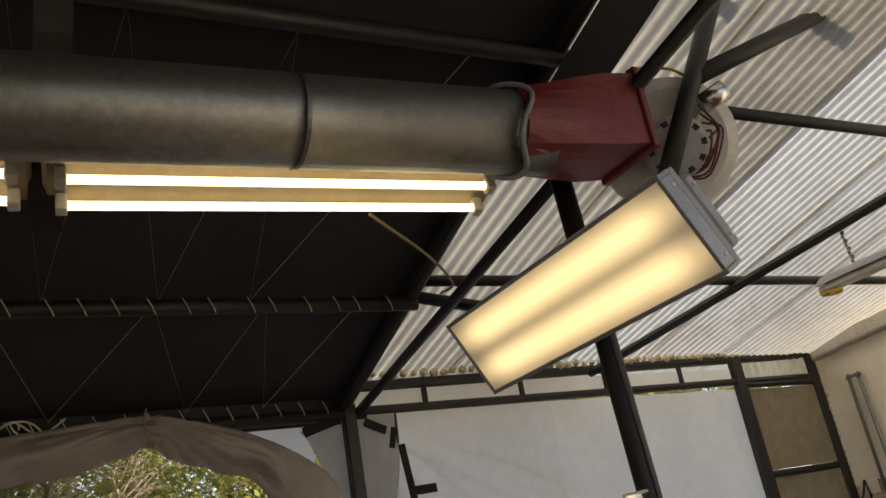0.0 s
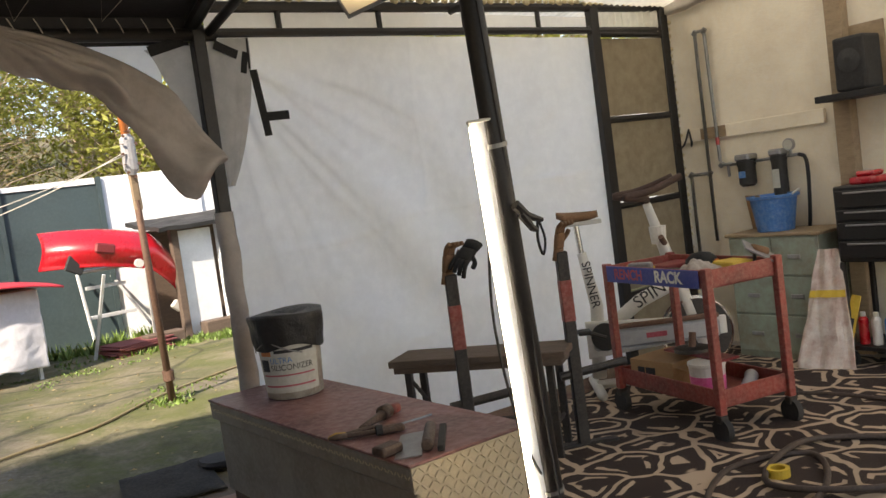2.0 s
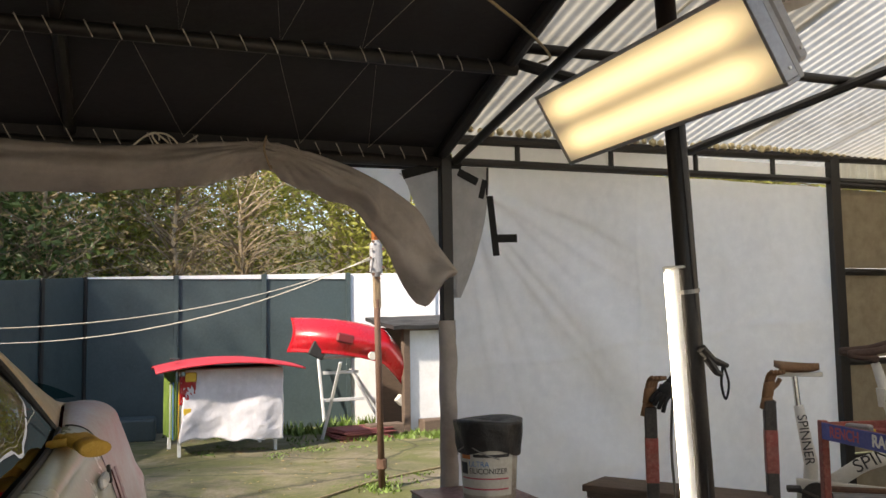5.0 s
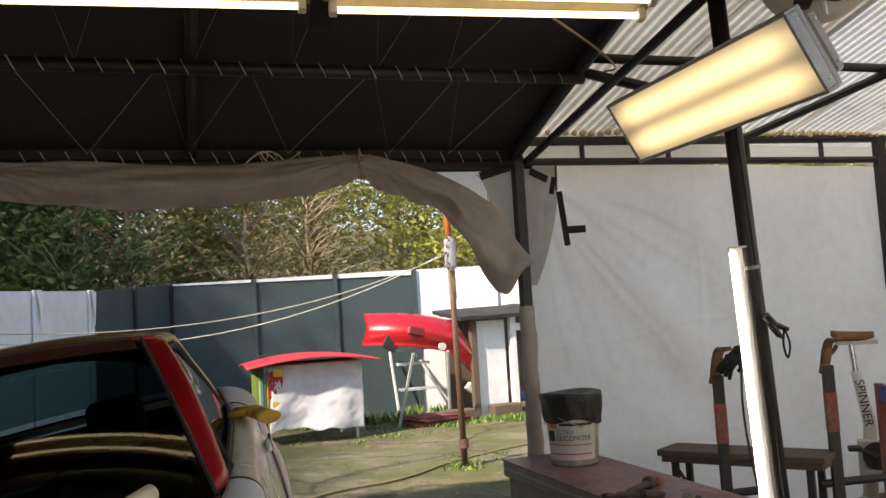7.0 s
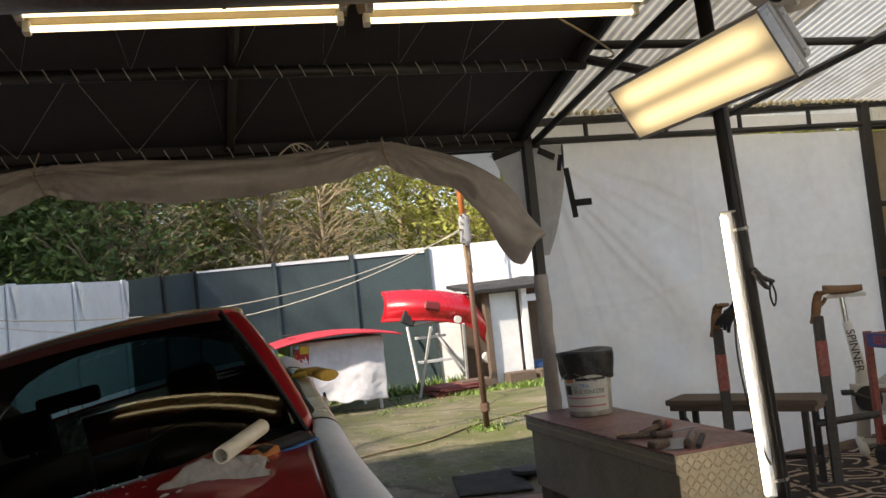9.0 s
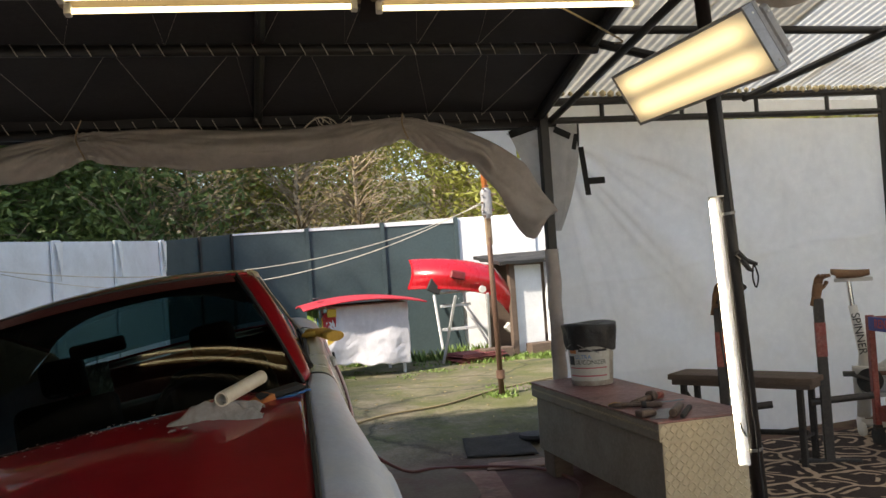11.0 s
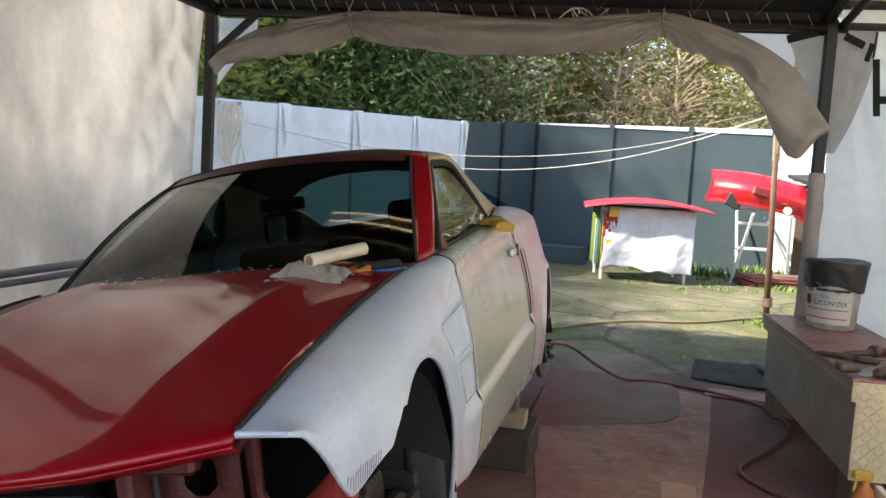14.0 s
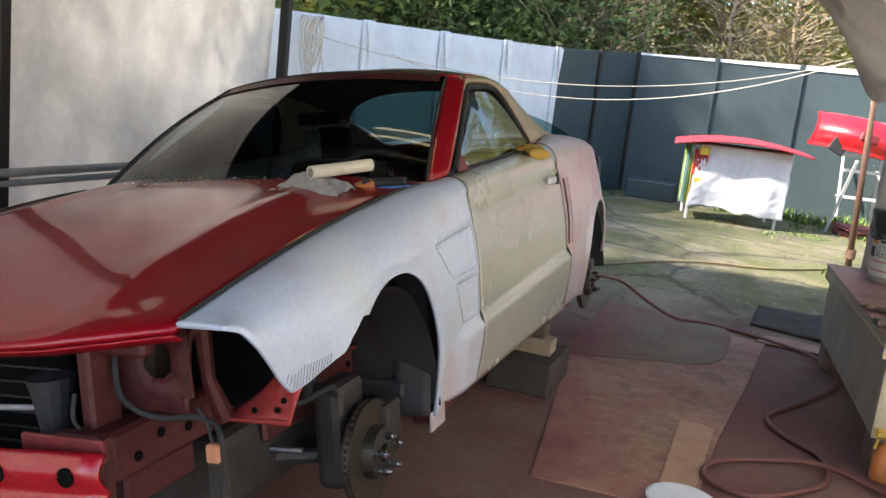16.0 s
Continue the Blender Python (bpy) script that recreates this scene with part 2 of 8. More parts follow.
def grid(f, nu, nv, bm=None, thick=0.0):
    """A sheet from f(u, v), u and v from 0 to 1; thick: pushed along its normals to give it a back."""
    bm = bm or bmesh.new()
    vs = [[bm.verts.new(f(i / nu, j / nv)) for j in range(nv + 1)] for i in range(nu + 1)]
    fs = [bm.faces.new((vs[i][j], vs[i + 1][j], vs[i + 1][j + 1], vs[i][j + 1])) for i in range(nu) for j in range(nv)]
    if thick:
        bmesh.ops.recalc_face_normals(bm, faces=fs)
        bmesh.ops.solidify(bm, geom=fs, thickness=thick)
    return bm


def lathe(profile, n=20, bm=None, m=None):
    b = bmesh.new()
    rings = [[b.verts.new((r * math.cos(2 * math.pi * k / n), r * math.sin(2 * math.pi * k / n), z)) for k in range(n)] for r, z in profile]
    for a, c in zip(rings, rings[1:]):
        for k in range(n):
            b.faces.new((a[k], a[(k + 1) % n], c[(k + 1) % n], c[k]))
    b.faces.new(rings[0][::-1])
    b.faces.new(rings[-1])
    if m is not None:
        bmesh.ops.transform(b, matrix=m, verts=b.verts[:])
    return merge(bm, b) if bm else b


def disc_along(p, q, r, n=20, bm=None, r2=None):
    return sweep([p, q], [r, r2 if r2 is not None else r], n, bm)


def lerp(table, x):
    """Reads a short table of (x, y) pairs with smooth steps between them."""
    if x <= table[0][0]:
        return table[0][1]
    for (a, p), (b, q) in zip(table, table[1:]):
        if x <= b:
            t = (x - a) / (b - a)
            return p + (q - p) * t
    return table[-1][1]


def smooth_lerp(table, x):
    if x <= table[0][0]:
        return table[0][1]
    n = len(table)
    for i in range(n - 1):
        (a, p), (b, q) = table[i], table[i + 1]
        if x <= b:
            t, h = (x - a) / (b - a), b - a
            m0 = (q - table[i - 1][1]) / (b - table[i - 1][0]) if i else (q - p) / h
            m1 = (table[i + 2][1] - p) / (table[i + 2][0] - a) if i + 2 < n else (q - p) / h
            return p * (2 * t**3 - 3 * t**2 + 1) + m0 * h * (t**3 - 2 * t**2 + t) + q * (3 * t**2 - 2 * t**3) + m1 * h * (t**3 - t**2)
    return table[-1][1]


rnd = random.Random(7)


def wob(x, y=0.0, z=0.0, s=1.0):
    return noise.noise(Vector((x * s, y * s, z * s)))


# ---- the ground ----
def ground_z(x, y):
    t = min(1, max(0, (y - 5.2) / 2.0))
    z = 0.2 * t * t * (3 - 2 * t)
    if y > 14.5:
        z += min(1, (y - 14.5) / 14) * 4.5
    if t > 0:
        z += 0.012 * wob(x, y, 0, 0.9) * t
    return z


def ground_material():
    m = material("mossy_concrete_and_earth", (0.24, 0.20, 0.13), (0.055, 0.05, 0.034), (0.38, 0.34, 0.27), 1.3, 34, 0.9, 0, 0.8, stain=0.9)
    nt = m.node_tree
    p = nt.nodes["Principled BSDF"]
    c = p.inputs["Base Color"].links[0].from_socket
    moss = noise_node(nt, 1.1, 9, 0.75, 0.8)
    r = ramp(nt, [(0.38, (0.0,)), (0.58, (1.0,))])
    nt.links.new(moss.outputs[0], r.inputs[0])
    tc = nt.nodes.new("ShaderNodeTexCoord")
    sx = nt.nodes.new("ShaderNodeSeparateXYZ")
    nt.links.new(tc.outputs["Object"], sx.inputs[0])
    ny = noise_node(nt, 0.9, 4, 0.6)
    ad = nt.nodes.new("ShaderNodeMath")
    ad.operation = "ADD"
    nt.links.new(sx.outputs[1], ad.inputs[0])
    nt.links.new(ny.outputs[0], ad.inputs[1])
    inside = nt.nodes.new("ShaderNodeMapRange")
    inside.inputs[1].default_value, inside.inputs[2].default_value = 5.1, 6.6
    nt.links.new(ad.outputs[0], inside.inputs[0])
    mm = nt.nodes.new("ShaderNodeMath")
    mm.operation = "MULTIPLY"
    nt.links.new(r.outputs[0], mm.inputs[0])
    nt.links.new(inside.outputs[0], mm.inputs[1])
    m8 = nt.nodes.new("ShaderNodeMath")
    m8.operation = "MULTIPLY"
    m8.inputs[1].default_value = 0.95
    nt.links.new(mm.outputs[0], m8.inputs[0])
    c = mix(nt, m8.outputs[0], c, (0.105, 0.115, 0.034))
    # dark cracks and damp blotches in the old concrete
    vo = nt.nodes.new("ShaderNodeTexVoronoi")
    vo.feature, vo.inputs["Scale"].default_value = "DISTANCE_TO_EDGE", 0.55
    wv = noise_node(nt, 1.7, 6, 0.7)
    wm = mix(nt, 0.35, tc.outputs["Object"], wv.outputs["Color"], "ADD")
    nt.links.new(wm, vo.inputs["Vector"])
    rc = ramp(nt, [(0.0, (0.8,)), (0.022, (0.0,))])
    nt.links.new(vo.outputs["Distance"], rc.inputs[0])
    c = mix(nt, rc.outputs[0], c, (0.030, 0.032, 0.016))
    dp = noise_node(nt, 2.7, 8, 0.72, 0.5)
    rd = ramp(nt, [(0.50, (0.0,)), (0.64, (0.65,))])
    nt.links.new(dp.outputs[0], rd.inputs[0])
    c = mix(nt, rd.outputs[0], c, (0.055, 0.058, 0.026))
    # overspray of red paint under the roof
    sp = noise_node(nt, 0.9, 6, 0.65, 0.4)
    r2 = ramp(nt, [(0.34, (0.55,)), (0.62, (1.0,))])
    nt.links.new(sp.outputs[0], r2.inputs[0])
    inv = nt.nodes.new("ShaderNodeMath")
    inv.operation = "SUBTRACT"
    inv.inputs[0].default_value = 1.0
    nt.links.new(inside.outputs[0], inv.inputs[1])
    near = nt.nodes.new("ShaderNodeMapRange")
    near.inputs[1].default_value, near.inputs[2].default_value = -1.6, -0.2
    nt.links.new(ad.outputs[0], near.inputs[0])
    mn = nt.nodes.new("ShaderNodeMath")
    mn.operation = "MULTIPLY"
    nt.links.new(r2.outputs[0], mn.inputs[0])
    nt.links.new(near.outputs[0], mn.inputs[1])
    m3 = nt.nodes.new("ShaderNodeMath")
    m3.operation = "MULTIPLY"
    nt.links.new(mn.outputs[0], m3.inputs[0])
    nt.links.new(inv.outputs[0], m3.inputs[1])
    c = mix(nt, m3.outputs[0], c, (0.155, 0.058, 0.052))
    nt.links.new(c, p.inputs["Base Color"])
    return m


GROUND = ground_material()


def build_ground():
    xs = [-400, -120, -50] + [-24 + 1.2 * i for i in range(41)] + [50, 120, 400]
    ys = [-400, -100, -30, -12, -6, -3] + [-1 + 0.5 * i for i in range(33)] + [16.5 + 1.5 * i for i in range(14)] + [60, 150, 500]
    bm = bmesh.new()
    vs = [[bm.verts.new((x, y, ground_z(x, y))) for y in ys] for x in xs]
    for i in range(len(xs) - 1):
        for j in range(len(ys) - 1):
            bm.faces.new((vs[i][j], vs[i + 1][j], vs[i + 1][j + 1], vs[i][j + 1]))
    g = part("ground", bm, GROUND, smooth=True)
    tagged(g, "mossy concrete yard with reddish paint overspray under the roof", "ground", kind="structure")


build_ground()


# ---- the carport frame and roofs ----
X0, X1, YB = -1.76, 2.55, 5.0
EAVE, SLOPE, RIDGE_Y = 2.60, 0.27, 1.6


def roof_z(y):
    return EAVE + SLOPE * (YB - y) if y > RIDGE_Y else EAVE + SLOPE * (YB - RIDGE_Y) - 0.1 * (RIDGE_Y - y)


def pipe_part(name, p, q, r, parent, mat=None, label="", n=10):
    return part(name, sweep([p, q], r, n), mat or BLACK, parent, label, smooth=True)


frame_thing = thing("carport_frame", "black painted steel pipe frame of a carport", "frame", kind="structure")
for px, py in ((X0, YB), (X1, YB), (X0, 2.25), (X0, -3.2), (X1, -3.2)):
    part("post", box(px - 0.035, px + 0.035, py - 0.035, py + 0.035, -0.01, EAVE, 0.006), BLACK, frame_thing)
pipe_part("beam", (X0 - 0.1, YB, EAVE - 0.05), (X1 + 0.1, YB, EAVE - 0.05), 0.035, frame_thing)
pipe_part("beam", (X0, -3.3, EAVE - 0.05), (X1, -3.3, EAVE - 0.05), 0.035, frame_thing)
pipe_part("tie_beam", (X0, YB, 2.535), (X0, -3.2, 2.535), 0.028, frame_thing)
pipe_part("tie_beam", (X1 + 0.06, YB, 2.555), (X1 + 0.06, 1.9, 3.03), 0.026, frame_thing)
for px in (X0 - 0.02, X1 - 0.02):
    part("rafter", sweep([(px, YB, EAVE), (px, RIDGE_Y, roof_z(RIDGE_Y)), (px, -3.3, roof_z(-3.3))], 0.04, 10), BLACK, frame_thing)
for py in (4.0, 2.55, 1.6, 0.2, -1.4):
    pipe_part("purlin", (X0, py, roof_z(py) - 0.03), (X1 + 0.02, py, roof_z(py) - 0.03), 0.034, frame_thing)
part("brace", box(-0.025, 0.025, -0.02, 0.02, -0.23, 0.23, 0.004, m=pose(X0 + 0.17, YB, 2.36, 0, 48, 0)), BLACK, frame_thing)
part("brace", sweep([(X1, 4.05, 2.9), (X1 + 0.3, 3.75, 2.72)], 0.03), BLACK, frame_thing)
for bx in (0.47, ):
    part("rafter", sweep([(bx, YB, EAVE + 0.02), (bx, RIDGE_Y, roof_z(RIDGE_Y) + 0.02)], 0.032, 8), BLACK, frame_thing)


def roof_sheet(u, v):
    y = YB + 0.12 - v * 8.5
    return Vector((X0 - 0.05 + u * (X1 - X0 + 0.06), y, roof_z(min(y, YB)) + 0.045 + 0.012 * wob(u * 9, y * 2.2)))


tagged(part("ceiling", grid(roof_sheet, 22, 44), CEIL, smooth=True), "dark grey woven tarp stretched over the carport roof frame", "ceiling", kind="structure")
tagged(part("roof_flap", grid(lambda u, v: Vector((X1 - 0.02 + 0.20 * u, 2.66 - 2.6 * v, roof_z(2.66 - 2.6 * v) - 0.07 - 0.02 * u)), 3, 12, thick=0.006), CEIL), "dark tarp flap along the roof edge", "tarp", kind="structure")
# dark gable infill between tie beam and rafter on the far side of the car
def gable(u, v):
    y = YB - u * 8.2
    return Vector((X0 - 0.06, y, 2.53 + v * (roof_z(y) + 0.03 - 2.53)))


tagged(part("trim", grid(gable, 24, 1), CEIL), "dark tarp closing the gap between side beam and roof", "tarp", kind="structure")


# roof of the work bay: corrugated sheets on pipes
def bay_roof_z(y):
    return 2.76 + 0.2 * (5.3 - y)


def back_y(x):
    return 5.0 + (x - X1) * 0.0625


WX = 6.7
bay = thing("bay_roof", "translucent white corrugated plastic roof on black pipes", "roof", kind="structure")
for k in range(6):
    sx0 = X1 - 0.02 + k * 0.76

    def sheet(u, v, sx0=sx0, k=k):
        x = sx0 + u * 0.80
        y = 5.5 - v * 5.1
        return Vector((x, y, bay_roof_z(y) + 0.02 + (0.006 if k < 2 else 0.008) * math.sin(2 * math.pi * x / 0.0675) + 0.004 * (k % 2) + 0.01 * wob(k * 3.1, y)))

    part("corrugated_sheet", grid(sheet, 96, 10), OLD_SHEET if k < 2 else CORRUGATED, bay, smooth=True)
for py in (4.05, 2.75, 1.3):
    pipe_part("purlin", (X1, py, bay_roof_z(py) - 0.035), (WX - 0.02, py, bay_roof_z(py) - 0.035), 0.028, bay)
part("rafter", sweep([(4.33, back_y(4.33), 2.72), (5.97, 0.5, bay_roof_z(0.5) - 0.09)], 0.03), BLACK, bay)
# Added strip that stops a sun streak through the step between the roofs.
def blocker(u, v):
    y = 5.1 - u * 8.4
    return Vector((X1 + 0.01, y, roof_z(min(y, YB)) - 0.02 + v * (bay_roof_z(y) + 0.03 - roof_z(min(y, YB)) + 0.02)))


part("flashing", grid(blocker, 30, 1), CEIL, bay, "dark sheet added to block the sun between both roofs")

# back of the bay: beams, white sheet, screen door
back = thing("back_frame", "black pipe frame carrying a white plastic sheet and screens", "frame", kind="structure")


def bpt(x, z, off=0.0):
    return (x, back_y(x) + off, z)


part("beam", sweep([bpt(X1, 2.56), bpt(WX - 0.05, 2.62)], 0.026), BLACK, back)
part("beam", sweep([bpt(X1 + 0.05, 2.70), bpt(WX - 0.03, 2.80)], 0.032), BLACK, back)
for x in (3.05, 3.75, 4.45, 5.15):
    part("stud", sweep([bpt(x, 2.57), bpt(x, 2.74)], 0.018, 8), BLACK, back)
for x in (5.74, 6.6):
    part("post", box(-0.045, 0.045, -0.03, 0.03, 0, 2.8, 0.005, m=pose(x, back_y(x), 0)), BLACK, back)
for z in (0.55, 1.25, 1.92, 2.58):
    part("rail", sweep([bpt(5.74, z), bpt(6.6, z)], 0.026), BLACK, back)


def plastic(u, v):
    x = X1 + 0.06 + u * (5.76 - X1 - 0.06)
    z = 2.56 - v * 2.58
    sag = 0.11 * math.sin(math.pi * v) * math.sin(math.pi * u) + 0.05 * v
    fold = 0.045 * math.sin(16 * (v - 1.15 * u + 0.1 * math.sin(5 * u))) * max(0, 1 - abs(u - 0.34) * 2.6) * math.sin(math.pi * min(1, v * 1.15))
    for k in range(11):
        a = math.radians(14 + 6.3 * k + 3 * math.sin(5.1 * k))
        dist = (x - X1 - 0.1) * math.sin(a) - (2.45 - z) * math.cos(a) + 0.03 * math.sin(3 * x + k)
        run = math.hypot(x - X1, 2.5 - z)
        fold += 0.022 * math.exp(-(dist / 0.035) ** 2) * min(1, run / 0.3) * max(0, 1 - run / (1.3 + 0.9 * abs(math.sin(2.3 * k)))) * (-1) ** k
    fold += 0.010 * math.exp(-abs(z - 1.02 - 0.10 * x + 0.02 * math.sin(6 * x)) / 0.015) + 0.007 * math.exp(-abs(z - 0.55 - 0.02 * x) / 0.012) + 0.007 * math.exp(-abs(x - 4.1 + 0.04 * z) / 0.014)
    return Vector((x, back_y(x) + 0.035 + sag + fold + 0.03 * wob(u * 7, v * 6, 3) + 0.012 * wob(u * 18 + v * 9, v * 14, 8) + 0.004 * wob(u * 40, v * 30, 1), z))


tagged(part("plastic_sheet", grid(plastic, 190, 150), WHITE_TARP, smooth=True), "large white translucent plastic sheet hung as a wall", "tarp", kind="structure")

# clear strip above the sheet
tagged(part("clear_strip", grid(lambda u, v: Vector((X1 + 0.06 + u * 3.2, back_y(X1 + u * 3.2) + 0.03 + 0.01 * wob(u * 20, v), 2.58 + v * 0.13)), 20, 1), WHITE_TARP), "pale plastic strip between two pipe beams", "plastic strip", kind="structure")

SCREEN = sheet_material("brown_mesh_screen", (0.42, 0.36, 0.26), (0.30, 0.25, 0.18), 0.45, 9, 0.9, 0.6, 0.6)
for z0, z1 in ((0.03, 0.53), (0.58, 1.23), (1.28, 1.90), (1.95, 2.55)):
    part("screen_panel", box(5.785, 6.555, back_y(6.2) + 0.01, back_y(6.2) + 0.018, z0, z1), SCREEN, back, "brown woven mesh screen")
part("corrugated_filler", grid(lambda u, v: Vector((5.78 + u * 0.8, back_y(6.2) + 0.01 + 0.012 * math.sin(u * 60), 2.6 + v * 0.19)), 60, 1), CORRUGATED, back)

# walls
w = part("wall_east", box(WX, WX + 0.2, -3.4, 5.6, -0.02, 3.6), PLASTER)
tagged(w, "cream painted concrete wall with stains", "wall", kind="structure")


def side_tarp(u, v):
    y = YB - 0.03 - u * 8.2
    z = 2.52 - v * 2.5
    return Vector((X0 - 0.05 - 0.05 * math.sin(math.pi * v) + 0.030 * abs(wob(y * 2.6 + 0.25 * z, z * 0.3, 4)) + 0.014 * wob(y * 5, z * 0.8) * (0.4 + v) + 0.006 * wob(y * 14, z * 2), y, z))


tagged(part("wall_west", grid(side_tarp, 220, 36), WALL_TARP, smooth=True), "white canvas tarp wall with dappled sunlight on it", "tarp wall", kind="structure")
rail = thing("side_rail", "pale grey horizontal pipe rail along the canvas wall", "rail")
part("pipe", sweep([(X0 + 0.04, 4.9, 0.80), (X0 + 0.04, -3.2, 0.98)], 0.022), GREY_ENAMEL, rail, smooth=True)
part("pipe", sweep([(X0 + 0.03, 4.9, 0.75), (X0 + 0.03, -3.2, 0.92)], 0.018), GREY_ENAMEL, rail, smooth=True)


tagged(part("eave_flap", grid(lambda u, v: Vector((X0 + 0.03 + u * (X1 - X0 - 0.06), YB + 0.05 + 0.015 * wob(u * 14, v * 2), 2.505 + 0.015 * wob(u * 9, 3) + v * 0.18)), 50, 3), CEIL, smooth=True), "dark tarp flap hanging behind the roof beam", "tarp", kind="structure")
GREY_FILM = sheet_material("grey_plastic_film", (0.46, 0.45, 0.44), (0.34, 0.33, 0.32), 0.5, 5.0, 0.5, 0.5, 0.4)
tagged(part("corner_sheet", grid(lambda u, v: Vector((1.90 + 0.46 * u, YB + 0.09 + 0.01 * wob(u * 5, v * 4), 2.53 - v * (0.04 + 0.30 * u))), 12, 8), WHITE_TARP, smooth=True), "white plastic sheet in the corner of the opening", "tarp", kind="structure")
tagged(part("corner_film", grid(lambda u, v: Vector((2.28 + 0.23 * v ** 0.7 + u * (0.27 - 0.20 * v), YB + 0.06 - 0.02 * v + 0.012 * wob(u * 5, v * 7, 2), 2.525 - 0.66 * v - 0.04 * (1 - u))), 10, 24), GREY_FILM, smooth=True), "grey translucent film hanging beside the post", "tarp", kind="structure")
tagged(part("corner_film", grid(lambda u, v: Vector((2.595 + u * (0.25 - 0.20 * v * v), back_y(2.6) + 0.012 + 0.010 * wob(u * 9, v * 4, 7), 2.535 - 0.8 * v)), 14, 24), GREY_FILM, smooth=True), "grey translucent film patch over the white sheet", "tarp", kind="structure")
tagged(part("corner_sheet", grid(lambda u, v: Vector((X0 + 0.02 + 0.3 * u, YB + 0.09, 2.5 - v * (0.5 - 0.4 * u))), 8, 8), WHITE_TARP, smooth=True), "white plastic sheet in the corner of the opening", "tarp", kind="structure")


# rolled canvas along the opening
def swag_low(x):
    return lerp([(-1.70, 2.05), (-1.63, 2.14), (-1.45, 2.19), (-1.28, 2.212), (-0.88, 2.267), (-0.66, 2.375), (-0.55, 2.345), (-0.31, 2.32), (0.09, 2.275), (0.66, 2.299), (1.15, 2.352), (1.30, 2.39), (1.46, 2.455), (1.55, 2.40), (1.67, 2.344), (1.90, 2.27), (2.0, 2.22), (2.08, 2.12), (2.20, 1.93), (2.34, 1.705), (2.40, 1.685), (2.45, 1.735), (2.56, 1.86)], x)


def swag_top(x):
    return smooth_lerp([(-1.70, 2.20), (-1.5, 2.34), (-1.28, 2.433), (-0.75, 2.538), (-0.23, 2.563), (0.58, 2.53), (1.46, 2.60), (1.77, 2.541), (2.09, 2.42), (2.35, 2.25), (2.47, 2.05), (2.58, 1.90)], x)


def swag(u, v):
    x = -1.69 + u * 4.26
    z0, z1 = swag_low(x), swag_top(x)
    pinch = min(1, abs(x - 1.47) / 0.3, abs(x + 0.66) / 0.25) * 0.75 + 0.25
    depth = 0.10 * pinch * math.sin(math.pi * v) * (1 if x < 2.1 else 0.5)
    f = 0.011 * math.sin(17 * v + 4 * x + 2 * math.sin(3 * x) + 2 * wob(x * 2, v)) * pinch * (0.5 + wob(x * 1.7, 4) * 1.2)
    for gx in (-0.66, 1.47):
        f += 0.022 * math.sin(30 * math.atan2(v - 0.1, abs(x - gx) * 2.2 + 0.05)) * math.exp(-abs(x - gx) / 0.28)
    f += 0.016 * math.sin(8 * v + 4 * wob(x * 1.1, 2.0)) * math.sin(math.pi * v) + 0.012 * abs(wob(x * 2.5 - v * 2, v * 5 + x, 6))
    if x > 1.9:
        f += 0.02 * math.sin(11 * v + 9 * x) * v + 0.03 * math.sin(24 * (x - 1.9) + 5 * v) * min(1, (x - 1.9) / 0.2) * v
    return Vector((x, YB - 0.06 - depth + f + 0.02 * wob(x * 6, v * 4, 5), z1 + (z0 - z1) * v + 0.015 * wob(x * 9, v * 2, 1) * v))


canvas = thing("canvas_curtain", "grey-beige canvas curtain gathered up under the roof beam", "curtain")
part("cloth", grid(swag, 190, 34, thick=0.006), BEIGE, canvas, smooth=True)
part("cord", sweep(curve_points([(1.47, YB - 0.09, 2.63), (1.45, YB - 0.15, 2.54), (1.49, YB - 0.13, 2.44), (1.5, YB - 0.02, 2.52)], 5), 0.006, 6), WOOD, canvas)
part("cord", sweep(curve_points([(-0.66, YB - 0.09, 2.63), (-0.69, YB - 0.14, 2.5), (-0.64, YB - 0.12, 2.36)], 5), 0.005, 6), WOOD, canvas)

# the middle pole
pole = thing("support_pole", "black painted steel support pole with hose clamp", "pole", pose(2.64, 2.655, 0, 0, -2.7, 0))
part("tube", sweep([(0, 0, 0), (0, 0, 3.4)], 0.036, 16), BLACK, pole, smooth=True)
for z in (0.55, 1.685):
    part("clamp", lathe([(0.037, -0.007), (0.0395, -0.007), (0.0395, 0.007), (0.037, 0.007)], 20, m=pose(0, 0, z, 3, -5)), GALV, pole)
part("base_plate", box(-0.1, 0.1, -0.1, 0.1, 0, 0.012, 0.002), BLACK, pole)


# ---- the car ----
PRIMER = material("sanded_grey_primer", (0.60, 0.61, 0.64), (0.50, 0.44, 0.45), (0.70, 0.71, 0.74), 1.9, 45, 0.34, 0.15, 0.03, stain=0.55, spec=0.5)


def primer_marks(m):
    nt = m.node_tree
    p = nt.nodes["Principled BSDF"]
    c = p.inputs["Base Color"].links[0].from_socket
    n = noise_node(nt, 1.5, 5, 0.6, 0.5)
    r = ramp(nt, [(0.55, (0.0,)), (0.72, (0.75,))])
    nt.links.new(n.outputs[0], r.inputs[0])
    c = mix(nt, r.outputs[0], c, (0.56, 0.36, 0.37))
    n = noise_node(nt, 1.1, 4, 0.5, 0.2)
    r = ramp(nt, [(0.5, (0.0,)), (0.68, (0.5,))])
    nt.links.new(n.outputs[0], r.inputs[0])
    c = mix(nt, r.outputs[0], c, (0.56, 0.54, 0.43))
    nt.links.new(c, p.inputs["Base Color"])


